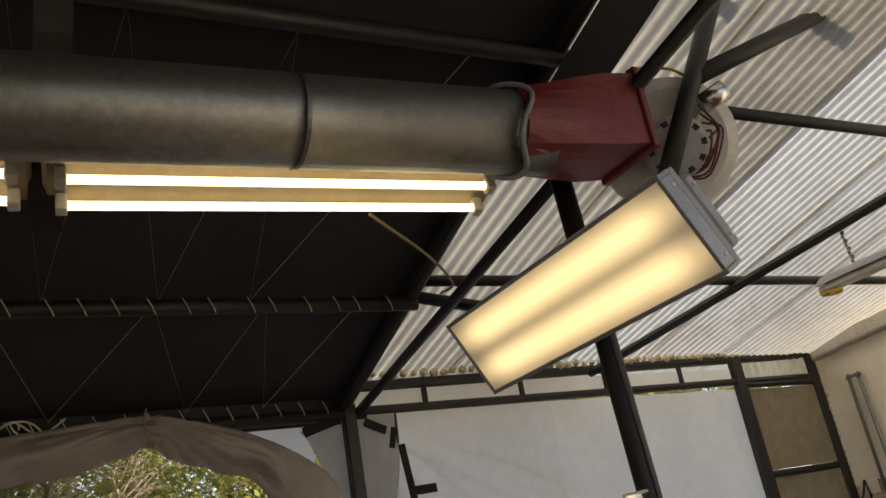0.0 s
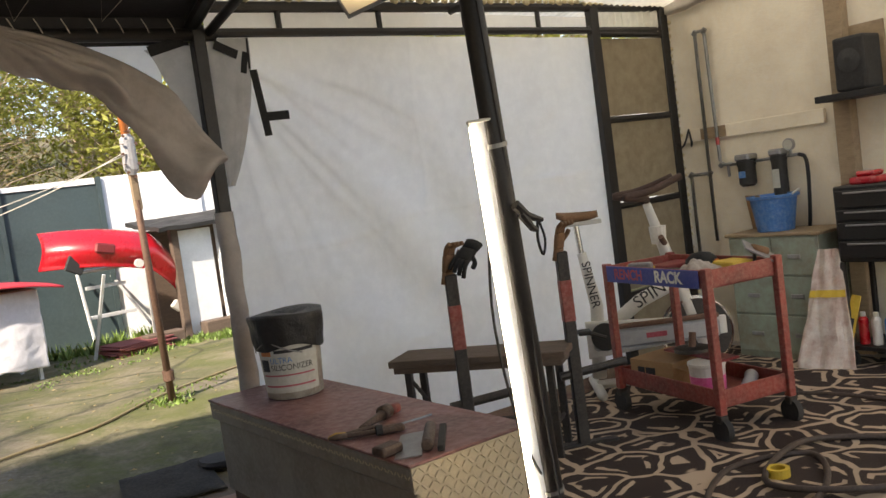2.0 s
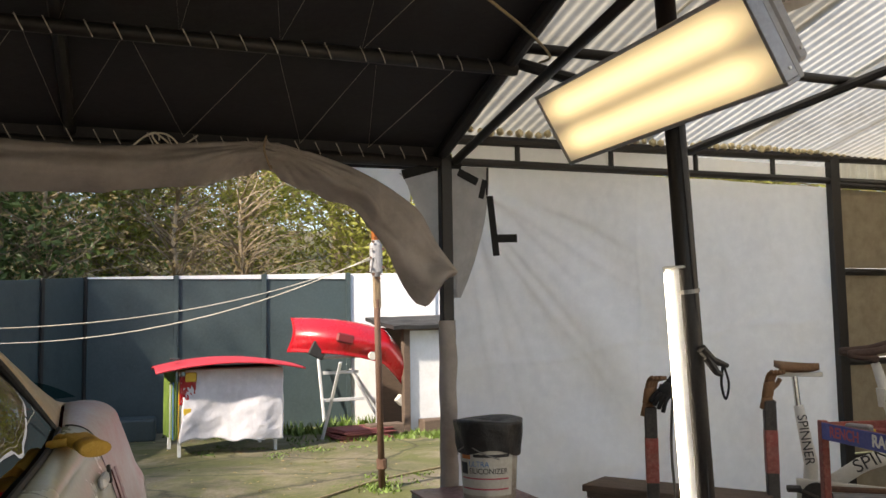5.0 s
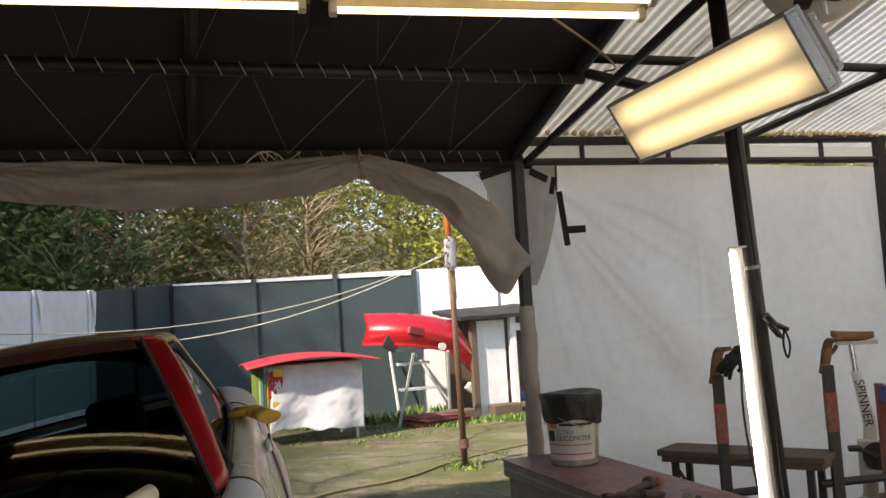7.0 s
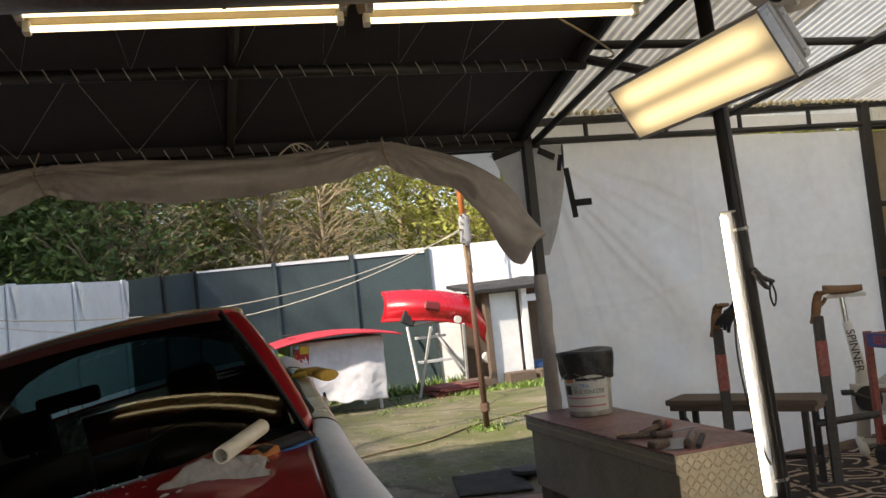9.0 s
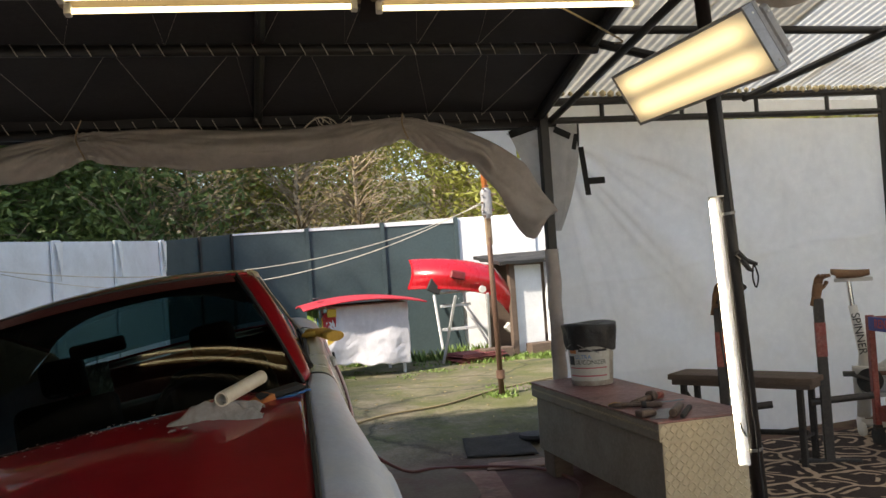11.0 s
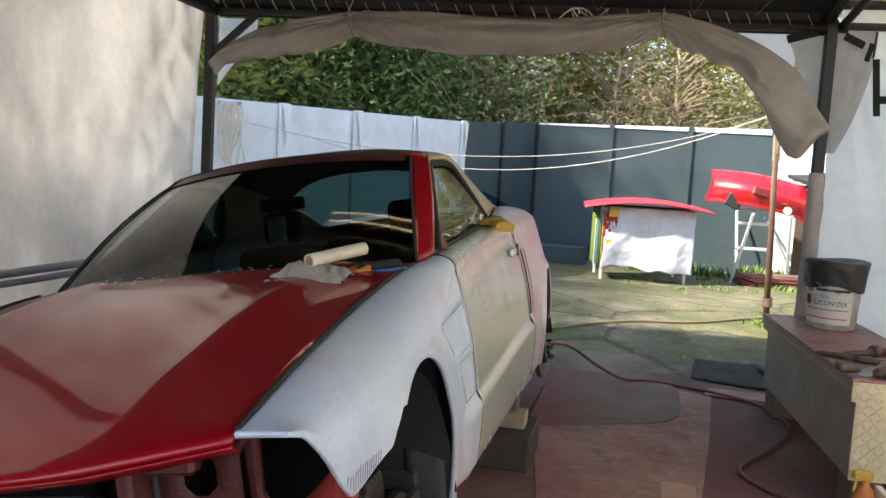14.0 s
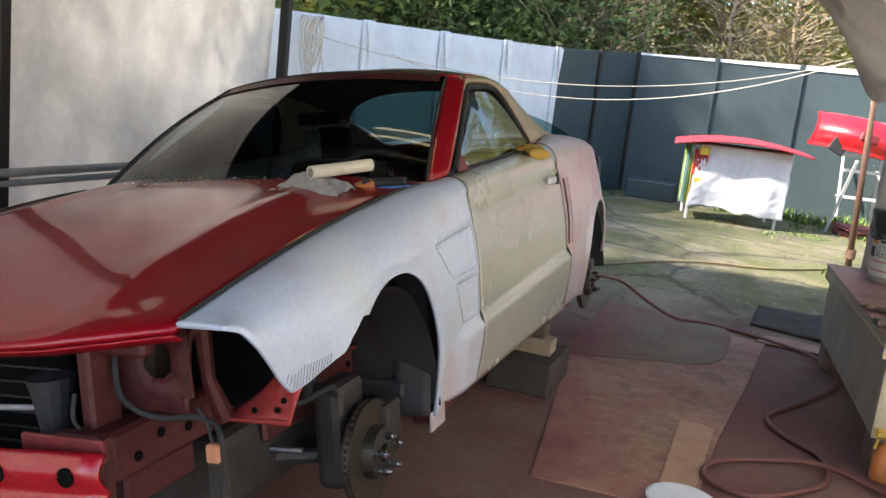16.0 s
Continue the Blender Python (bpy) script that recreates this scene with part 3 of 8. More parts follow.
primer_marks(PRIMER)
# Fender primer: the blue of the open sky is painted into the colour.
PRIMER_SKY_TINT = material("sky_tinted_grey_primer", (0.56, 0.65, 0.80), (0.51, 0.51, 0.62), (0.76, 0.82, 0.91), 2.6, 55, 0.36, 0.12, 0.04, stain=0.6, spec=0.5)
primer_marks(PRIMER_SKY_TINT)
PRIMER_PINK = material("thin_primer_over_red", (0.49, 0.43, 0.45), (0.50, 0.24, 0.25), (0.66, 0.64, 0.68), 2.2, 45, 0.36, 0.12, 0.03, stain=0.75, spec=0.5)
# Door primer: the olive reflection of the yard is mixed into the base.
PRIMER_YARD_TINT = material("yard_tinted_grey_primer", (0.42, 0.42, 0.365), (0.35, 0.32, 0.29), (0.50, 0.50, 0.45), 2.0, 45, 0.26, 0.15, 0.03, stain=0.55, spec=0.5)
GOLD = material("bare_sanded_metal", (0.50, 0.37, 0.23), (0.34, 0.20, 0.12), (0.62, 0.52, 0.38), 7, 40, 0.34, 0.55, 0.05)
SIDE_GLASS = glass_material("dark_side_glass", (0.16, 0.18, 0.15), 0.01, 2.0)
ORANGE_PLASTIC = material("faded_orange_plastic", (0.55, 0.24, 0.13), rough=0.5)
# Grey for the painted vent shadows, the scratches and the duct sealant.
CHEST_GREY = material("shade_line_and_mark_grey", (0.28, 0.27, 0.28), rough=0.7)
REAR_GLASS = glass_material("teal_rear_glass", (0.22, 0.36, 0.35), 0.02, 1.001)
PACKET = material("pale_clear_plastic", (0.62, 0.72, 0.68), (0.25, 0.32, 0.30), (0.85, 0.9, 0.88), 40, 120, 0.2, 0, 0.3, stain=0.9)
# Near-black that paints the shade inside holes, headlamp cavities and the nose.
SHADE_BLACK = material("painted_shade_black", (0.004, 0.004, 0.004), rough=0.9, bump=0, spec=0.1)
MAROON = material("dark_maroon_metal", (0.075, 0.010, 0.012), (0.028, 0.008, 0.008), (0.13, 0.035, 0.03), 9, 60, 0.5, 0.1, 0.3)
APRON_RED = material("scuffed_red_metal", (0.42, 0.035, 0.03), (0.26, 0.03, 0.028), (0.52, 0.14, 0.12), 9, 60, 0.42, 0.1, 0.1)

CAR = pose(-0.233, 0.0, -0.096, 0, 0, -3.6) @ pose(0, 0, 0, 0, -9.5, 0)
car = thing("car", "red coupe in grey primer, stripped for repainting, tilted on timber", "car", CAR)
AX_F, AX_R, HUB = 1.35, 4.40, 0.44
SILL = 0.33


def half_w(y):
    return smooth_lerp([(0.4, 0.80), (0.6, 0.865), (0.9, 0.915), (1.3, 0.94), (1.9, 0.915), (2.6, 0.92), (3.3, 0.93), (3.9, 0.955), (4.5, 0.94), (4.9, 0.88), (5.15, 0.80)], y)


def hood_edge(y):
    """Half width and height of the line between fender and hood, then of the belt line."""
    return (smooth_lerp([(0.5, 0.725), (0.62, 0.735), (0.8, 0.745), (1.3, 0.76), (1.95, 0.772), (2.1, 0.785), (2.6, 0.80), (3.3, 0.80), (3.8, 0.76), (4.4, 0.70), (5.15, 0.66)], y),
            smooth_lerp([(0.5, 0.885), (0.62, 0.918), (0.9, 0.985), (1.3, 1.06), (1.75, 1.115), (2.1, 1.135), (2.6, 1.165), (3.1, 1.195), (3.5, 1.225), (4.0, 1.27), (4.6, 1.25), (5.0, 1.21), (5.15, 1.17)], y))


def arch_low(y):
    z = SILL
    for ax, r, top in ((AX_F, 0.385, 0.90), (AX_R, 0.375, 0.85)):
        d = abs(y - ax) / r
        if d < 1:
            z = max(z, HUB - 0.09 + (top - HUB + 0.09) * math.sqrt(1 - d**2.3))
    return z


def low_z(y):
    if y < AX_F - 0.385:
        return lerp([(0.6, 0.905), (0.66, 0.885), (0.70, 0.84), (0.77, 0.735), (0.80, 0.705), (0.86, 0.714), (0.965, 0.74)], y)
    if y > AX_R + 0.375:
        return lerp([(4.77, 0.47), (4.9, 0.53), (5.15, 0.56)], y)
    z = arch_low(y)
    return max(z, lerp([(0.96, 0.74), (1.01, 0.755), (1.04, 0.785), (1.10, 0.83)], y)) if y < 1.13 else z


def side_pt(y, s):
    """Point of the body side; s from 0 at the bottom to 1 at the hood or belt line."""
    W, zl = half_w(y), low_z(y)
    xe, ze = hood_edge(y)
    zs = ze - smooth_lerp([(0.5, 0.06), (1.0, 0.17), (1.8, 0.17), (2.2, 0.06), (3.2, 0.07), (3.9, 0.14), (4.6, 0.12), (5.15, 0.1)], y)
    zs = max(zs, zl + 0.01)
    if s < 0.68:
        z = zl + (zs - zl) * s / 0.68
        tuck = 0.05 * max(0, (0.66 - z) / 0.3) ** 1.5 + 0.055 * max(0, (z - 0.80) / 0.35) ** 1.4
        crease = 0.0
        if 1.9 < y < 3.66:
            k = min(1, max(0, (0.597 + 0.048 * (y - 2.23) - z) / 0.028))
            fade = min(1, (y - 1.9) / 0.12, (3.66 - y) / 0.06)
            crease = 0.026 * k * fade - 0.004 * fade
        crease += 0.007 * math.exp(-((z - 0.985 - 0.055 * (y - 2.25)) / 0.022) ** 2) if 2.2 < y < 3.55 else 0
        scoop = 0.0
        if y < 2.16 and (0.795 < z < 0.93 + 0.06 * (y - 1.75) and y > 1.75 + (0.93 - z) * 1.0 or 0.61 < z < 0.765 and y > 1.92 + (0.765 - z) * 0.45):
            scoop = -0.016
        flare = 0.0
        for ax, r, top in ((AX_F, 0.385, 0.90), (AX_R, 0.375, 0.85)):
            d = math.hypot((y - ax) / r, max(0, z - HUB) / (top - HUB))
            flare += 0.018 * math.exp(-((d - 1.06) / 0.12) ** 2)
        return Vector((W - tuck + crease + scoop + flare, y, z))
    t = (s - 0.68) / 0.32 * math.pi / 2
    tuck = 0.05 * max(0, (0.66 - zs) / 0.3) ** 1.5 + 0.055 * max(0, (zs - 0.80) / 0.35) ** 1.4
    xb = W - tuck
    return Vector((xe + (xb - xe) * math.cos(t) ** 0.9, y, zs + (ze - zs) * math.sin(t)))


def side_panel(y0, y1, ny, sgn, ns=26, slope=0.0):
    def f(u, v):
        p = side_pt(y0 + (y1 - y0) * u, v)
        p.x *= sgn
        return p
    return grid(f, ny, ns, thick=0.012)


for sgn, tag in ((1, "left"), (-1, "right")):
    part("fender", side_panel(0.605, 2.180, 130, sgn, 56), PRIMER_SKY_TINT, car, "front fender in sanded grey primer with red patches and painted-in blue skylight", smooth=True)
    d = part("door", side_panel(2.194, 3.555, 50, sgn, 64), PRIMER_YARD_TINT, car, "door in grey primer with the olive yard reflection painted in", smooth=True)
    part("quarter_panel", side_panel(3.57, 5.15, 90, sgn, 40), PRIMER_PINK, car, "rear quarter panel in grey primer, red showing through", smooth=True)
    for ys in (2.187, 3.562):
        part("panel_gap", sweep([Vector((sgn * (q.x - 0.004), q.y, q.z)) for q in [side_pt(ys, 0.02 + 0.96 * i / 24) for i in range(25)]], 0.0055, 5), RUBBER, car, "dark panel gap")
    # Thin grey outlines paint the shadow that the pressed vents would show.
    for quad in (((1.755, 0.930), (2.155, 0.955), (2.16, 0.797), (1.885, 0.792), (1.755, 0.930)), ((1.92, 0.765), (2.165, 0.765), (2.165, 0.612), (1.99, 0.610), (1.92, 0.765))):
        pts = []
        for (ya, za), (yb, zb) in zip(quad, quad[1:]):
            for i in range(6):
                yy, zz = ya + (yb - ya) * i / 6, za + (zb - za) * i / 6
                tk = 0.05 * max(0, (0.66 - zz) / 0.3) ** 1.5 + 0.055 * max(0, (zz - 0.80) / 0.35) ** 1.4
                pts.append(Vector((sgn * (half_w(yy) - tk - 0.003), yy, zz)))
        part("vent_edge_shade", sweep(pts + [pts[0]], 0.0012, 5), CHEST_GREY, car, "grey line painted as shadow round the pressed side vent")
    # air scoop slot behind the door
    def scoop_pt(u, v, sgn=sgn):
        z = 0.69 + 0.35 * v
        y = 3.585 + 0.06 * u + 0.03 * v
        s = 0.68 * (z - low_z(y)) / max(0.2, hood_edge(y)[1] - 0.12 - low_z(y))
        q = side_pt(y, min(0.9, s))
        return Vector((sgn * (q.x + 0.008 - 0.016 * u), y, z))

    sc = part("scoop", grid(scoop_pt, 3, 12, thick=0.006), MAROON, car, "dark red side scoop recess")
    part("scoop_edge", sweep([scoop_pt(1.0, i / 8) + Vector((sgn * 0.01, 0.006, 0)) for i in range(9)], 0.008, 6), PRIMER_PINK, sc)

    def lamp_pt(u, v, sgn=sgn):
        z, y = 1.0 + 0.13 * v, 4.93 + 0.05 * u + 0.02 * (1 - v)
        return Vector((sgn * (half_w(y) - 0.055 * max(0, (z - 0.8) / 0.35) ** 1.4 + 0.006), y, z))

    part("side_marker", grid(lamp_pt, 3, 6, thick=0.008), MAROON, car, "dark red side lamp slot")
    part("door_handle", box(-0.012, 0.012, -0.07, 0.07, -0.02, 0.02, 0.008, m=pose(sgn * 0.912, 3.36, 1.045)), PRIMER, d)
    part("handle_recess", box(-0.006, 0.006, -0.012, 0.012, -0.03, 0.03, 0.002, m=pose(sgn * 0.922, 3.45, 1.05)), RUBBER, d, "dark slot")
    part("sill", box(sgn * 0.82 - 0.04, sgn * 0.82 + 0.04, AX_F + 0.40, AX_R - 0.39, SILL - 0.035, SILL + 0.02, 0.012), MAROON, car, "dusty red rocker sill")
    part("fender_flange", box(sgn * 0.87 - 0.004, sgn * 0.87 + 0.004, AX_F + 0.37, AX_F + 0.50, SILL - 0.05, SILL + 0.02, 0.002), PRIMER_PINK, car)
    # wheel wells: dark liner
    for ax in (AX_F, AX_R):
        def well(u, v, ax=ax, sgn=sgn):
            a = math.pi * ((0.02 + 0.96 * u) if ax > 2 else (0.5 + 0.48 * u))
            r = 0.40
            return Vector((sgn * (0.90 - v * (0.42 if ax > 2 else 0.19)), ax - r * math.cos(a), HUB - 0.1 + (0.52) * math.sin(a)))
        part("wheel_liner", grid(well, 18, 4), RUBBER, car, "black wheel-well liner", smooth=True)
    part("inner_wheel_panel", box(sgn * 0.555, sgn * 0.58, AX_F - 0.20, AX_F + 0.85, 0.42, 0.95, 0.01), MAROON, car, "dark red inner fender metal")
    for yy, zz in ((1.55, 0.50), (1.68, 0.52), (1.82, 0.47), (1.93, 0.49), (1.60, 0.66), (1.86, 0.63)):
        part("bolt_hole", lathe([(0.012, 0.0), (0.0121, 0.004)], 8, m=pose(sgn * 0.582, yy, zz, 0, 90 * sgn)), SHADE_BLACK, car)
    part("flange", box(sgn * 0.58, sgn * 0.60, AX_F + 0.1, AX_F + 0.8, 0.565, 0.585, 0.004), MAROON, car)
    part("splash_guard", grid(lambda u, v, sgn=sgn: Vector((sgn * (0.74 + 0.13 * u), 1.70 + 0.03 * math.sin(3 * v) + 0.02 * u, 0.34 + 0.60 * v)), 4, 14, thick=0.006), DARK_TRIM, car, "black plastic splash guard", smooth=True)


def hood_z(y, x):
    xe, ze = hood_edge(y)
    u = x / xe
    crown = smooth_lerp([(0.45, 0.0), (0.7, 0.022), (1.2, 0.045), (2.0, 0.055)], y)
    line = 0.014 * math.exp(-((abs(u) - 0.62) / 0.10) ** 2) * min(1, max(0, (y - 0.5) / 0.4))
    return ze + crown * (1 - u * u) + line


def hood_pt(u, v):
    s = 2 * u - 1
    y0 = 0.60 - 0.17 * (1 - abs(s) ** 1.8)
    y1 = 2.02 - 0.22 * (1 - s * s)
    y = y0 + (y1 - y0) * v
    xe, _ = hood_edge(max(y, 0.5))
    x = s * (xe - 0.006)
    z = hood_z(y, x) - 0.012 * math.exp(-v / 0.02)
    return Vector((x, y, z))


for sgn in (1, -1):
    part("panel_gap", sweep([Vector((sgn * hood_edge(y)[0], y, hood_edge(y)[1] + 0.001)) for y in [0.62 + 0.07 * i for i in range(20)]], 0.0075, 6), RUBBER, car, "dark gap beside the hood")
hood = part("hood", grid(hood_pt, 60, 60, thick=0.02), RED_PAINT, car, "glossy candy-red hood", smooth=True)


def hood_lip(u, v):
    p = hood_pt(u, 0.0)
    return Vector((p.x, p.y + 0.004 + 0.03 * v, p.z - 0.012 - 0.018 * v))


part("hood_lip", grid(hood_lip, 40, 3, thick=0.006), RED_PAINT, hood, smooth=True)


def cowl_pt(u, v):
    s = 2 * u - 1
    y0, y1 = 2.02 - 0.22 * (1 - s * s), 2.12 - 0.24 * (1 - s * s)
    y = y0 + (y1 - y0) * v
    return Vector((s * 0.77, y, hood_z(min(y, 2.0), s * 0.74) - 0.012))


part("cowl", grid(cowl_pt, 30, 3, thick=0.01), RED_PAINT, car, "red cowl below the windshield", smooth=True)


# greenhouse
def ws_edge(t):
    """Lower and upper edge of the windshield at t from -1 to 1."""
    lo = Vector((0.775 * t, 2.06 - 0.20 * (1 - t * t), 1.125 + 0.045 * (1 - t * t)))
    hi = Vector((0.59 * t, 2.80 - 0.10 * (1 - t * t), 1.565 + 0.04 * (1 - t * t)))
    return lo, hi


def windshield(u, v):
    lo, hi = ws_edge((2 * u - 1) * 0.985)
    p = lo.lerp(hi, v)
    p += Vector((0, -0.02, 0.03)) * math.sin(math.pi * v)
    return p


ws = part("windshield", grid(windshield, 28, 16), GLASS, car, "dark tinted windshield reflecting lamp tubes", smooth=True)
ws.visible_shadow = False


part("windshield_header", grid(lambda u, v: windshield(0.02 + 0.96 * u, 0.89 + 0.10 * v) + Vector((0, -0.004, 0.004)), 28, 3), MAROON, ws, "dark red roof header above the glass", smooth=True)
seal = bmesh.new()
loop = [windshield(0.0, i / 10) for i in range(11)] + [windshield(i / 20, 1.0) for i in range(1, 21)] + [windshield(1.0, 1 - i / 10) for i in range(1, 11)]
sweep([p + Vector((0, -0.004, 0.004)) for p in loop], 0.006, 6, seal)
part("windshield_seal", seal, RUBBER, ws)


def roof_pt(u, v):
    s = 2 * u - 1
    _, hi = ws_edge(s)
    yr = 4.05 - 0.27 * (1 - s ** 4)
    y = hi.y + (yr - hi.y) * v
    xh = smooth_lerp([(0.0, 0.625), (0.3, 0.635), (0.7, 0.615), (1.0, 0.57)], v)
    zc = smooth_lerp([(0.0, 1.60), (0.25, 1.635), (0.5, 1.645), (0.8, 1.615), (1.0, 1.58)], v)
    ze = smooth_lerp([(0.0, 1.565), (0.3, 1.575), (0.6, 1.535), (1.0, 1.41)], v)
    return Vector((xh * s, y, ze + (zc - ze) * (1 - abs(s) ** 2.6)))


part("roof", grid(roof_pt, 30, 30, thick=0.012), [RED_PAINT], car, "dusty red roof panel", smooth=True)


part("headliner", grid(lambda u, v: roof_pt(0.04 + 0.92 * u, 0.02 + 0.96 * v) - Vector((0, 0, 0.03)), 16, 16), DARK_TRIM, car, "dark cloth headliner", smooth=True)


def belt(y):
    xe, ze = hood_edge(y)
    return Vector((xe - 0.012, y, ze))


def roof_side(y):
    v = (y - 2.8) / 1.25
    xh = smooth_lerp([(0.0, 0.625), (0.3, 0.635), (0.7, 0.615), (1.0, 0.57)], v)
    ze = smooth_lerp([(0.0, 1.565), (0.3, 1.575), (0.6, 1.535), (1.0, 1.41)], v)
    return Vector((xh, y, ze))


for sgn in (1, -1):
    fl = Vector((sgn, 1, 1))
    # windshield pillar
    a, b = ws_edge(0.97)

    def pillar(u, v, sgn=sgn, a=a, b=b):
        lo = a.lerp(Vector((0.795, 2.21, 1.15)), v)
        hi = b.lerp(Vector((0.645, 2.87, 1.56)), v)
        p = lo.lerp(hi, u) + Vector((0.012, -0.012, 0.02)) * math.sin(math.pi * u)
        p.x = sgn * (p.x + 0.012 * math.sin(math.pi * v))
        return p

    part("windshield_pillar", grid(pillar, 16, 6, thick=0.015), RED_PAINT, car, "red windshield pillar", smooth=True)
    # side glass
    Y0, Y1 = 2.27, 3.48

    def glass_top(y):
        if y < 2.88:
            t = (y - 2.27) / 0.61
            return Vector((0.79, 2.27, 1.16)).lerp(Vector((0.635, 2.88, 1.515)), t)
        p = roof_side(y)
        drop = max(0, (y - 3.20) / 0.28)
        q = belt(y)
        p = p.lerp(q, 0.80 * min(1, drop) ** 3.0)
        return p + Vector((0.012, 0, -0.052))

    def side_glass(u, v, sgn=sgn):
        y = Y0 + (Y1 - Y0) * u
        p = belt(y).lerp(glass_top(y), v)
        p.x = sgn * (p.x - 0.008 + 0.012 * math.sin(math.pi * v))
        return p

    g = part("side_window", grid(side_glass, 30, 10), SIDE_GLASS, car, "mirror-dark door glass", smooth=True)
    g.visible_shadow = False
    trim = bmesh.new()
    pts = [glass_top(Y0 + (Y1 - Y0) * i / 24) for i in range(25)]
    sweep([Vector((sgn * (p.x + 0.006), p.y, p.z)) for p in pts], 0.014, 8, trim)
    part("window_seal", trim, RUBBER, g, "black rubber window frame")
    part("belt_seal", sweep([Vector((sgn * (belt(y).x + 0.004), y, belt(y).z + 0.004)) for y in [2.2 + 0.1 * i for i in range(14)]], 0.010, 6), DARK_TRIM, g)
    part("mirror_bracket", grid(lambda u, v, sgn=sgn: Vector((sgn * (0.80 - 0.055 * v), 2.27 + 0.17 * v + 0.16 * u * (1 - v), 1.155 + 0.10 * v)), 2, 6, thick=0.012), RED_RAW, car, "red triangular mirror mount")
    # roof rail and rear pillar

    def rail_f(u, v, sgn=sgn):
        y = 2.82 + 1.23 * u
        top = roof_side(y)
        bot = glass_top(y) + Vector((0, 0, 0.012)) if y < 3.48 else belt(y)
        p = top.lerp(bot, v)
        p.x = sgn * (p.x + 0.018 * math.sin(math.pi * v))
        return p

    part("rear_pillar", grid(rail_f, 60, 10, thick=0.012), GOLD, car, "bare sanded metal pillar behind the door glass", smooth=True)

    def deck_side(u, v, sgn=sgn):
        y = 4.05 + 0.75 * u
        top = Vector((0.56 + 0.04 * u, y, 1.405 - 0.185 * u - 0.025 * u * u))
        q = belt(y)
        top.z = max(top.z, q.z + 0.004)
        p = top.lerp(q, v)
        p.x *= sgn
        return p

    part("rear_pillar", grid(deck_side, 16, 6, thick=0.012), GOLD, car, "bare sanded metal rear pillar", smooth=True)


def rear_glass(u, v):
    s = 2 * u - 1
    lo = roof_pt(u, 1.0) + Vector((0, -0.01, -0.004))
    hi = Vector((0.685 * s, 4.80 + 0.06 * (1 - s * s), 1.258 + 0.03 * (1 - s * s)))
    return lo.lerp(hi, v) + Vector((0, 0, 0.02 * math.sin(math.pi * v)))


g = part("rear_window", grid(rear_glass, 20, 10), REAR_GLASS, car, "tinted rear window", smooth=True)
g.visible_shadow = False


def trunk_pt(u, v):
    s = 2 * u - 1
    y = 4.80 + 0.06 * (1 - s * s) + v * 0.33
    xe, ze = hood_edge(min(y, 5.15))
    return Vector((xe * s, y, ze + 0.03 * (1 - s * s)))


part("trunk_lid", grid(trunk_pt, 20, 6, thick=0.012), RED_PAINT, car, "red trunk lid", smooth=True)
part("tail_panel", box(-0.76, 0.76, 5.08, 5.13, 0.6, 1.18, 0.02), RED_RAW, car, "red tail panel with the lamps taken out")
for sgn in (1, -1):
    part("tail_lamp_opening", box(sgn * 0.80 - 0.012, sgn * 0.80 + 0.03, 5.04, 5.12, 0.95, 1.1, 0.006), DARK_TRIM, car, "empty tail lamp opening")

# cabin
part("cabin_floor", box(-0.78, 0.78, 1.7, 4.9, 0.40, 0.46, 0.01), DARK_TRIM, car)
part("firewall", box(-0.74, 0.74, 1.72, 1.78, 0.42, 1.08, 0.01), DARK_METAL, car)
part("dashboard", box(-0.72, 0.72, 1.95, 2.38, 0.78, 1.10, 0.06, seg=3), DARK_TRIM, car, "black dashboard")
part("steering_wheel", sweep([(0.36 + 0.18 * math.cos(a), 2.5 - 0.05 * math.sin(a), 1.05 + 0.17 * math.sin(a)) for a in [i * math.pi / 10 for i in range(21)]], 0.015, 8), RUBBER, car)
for sx in (0.36, -0.36):
    st = part("seat", box(sx - 0.25, sx + 0.25, 2.75, 3.2, 0.55, 0.75, 0.06, seg=3), DARK_TRIM, car, "dark bucket seat")
    part("seat_back", box(-0.24, 0.24, -0.07, 0.07, -0.33, 0.33, 0.06, m=pose(sx, 3.3, 0.86, -14), seg=3), DARK_TRIM, st)
    part("headrest", box(sx - 0.11, sx + 0.11, 3.38, 3.48, 1.19, 1.37, 0.045, seg=3), DARK_TRIM, st)
part("rear_seat", box(-0.6, 0.6, 3.75, 4.0, 0.6, 1.05, 0.06, seg=2), DARK_TRIM, car)
part("rear_view_mirror", box(-0.11, 0.11, 2.62, 2.65, 1.37, 1.43, 0.015, seg=2), RUBBER, car)
tag = part("hanging_packet", grid(lambda u, v: Vector((-0.045 + 0.085 * u + 0.006 * wob(v * 7, u, 2), 2.56 + 0.012 * wob(u * 9, v * 8, 5), 1.225 + 0.12 * v)), 8, 10, thick=0.004), PACKET, car, "pale plastic packet hanging under the mirror")
part("cord", sweep([(0.0, 2.56, 1.345), (0.0, 2.6, 1.375)], 0.002, 5), RUBBER, tag)

# sanding scratches near the lower front corner of the fender
for k in range(15):
    y, s0 = 0.775 + 0.0125 * k, 0.03 + 0.02 * wob(k * 2.3)
    part("scratch", sweep([side_pt(y + 0.004 * q, s0 + (0.26 - 0.012 * abs(k - 5)) * q / 3) + Vector((0.0012, 0, 0)) for q in range(4)], 0.0011, 4), CHEST_GREY, car, "fine vertical sanding scratch")

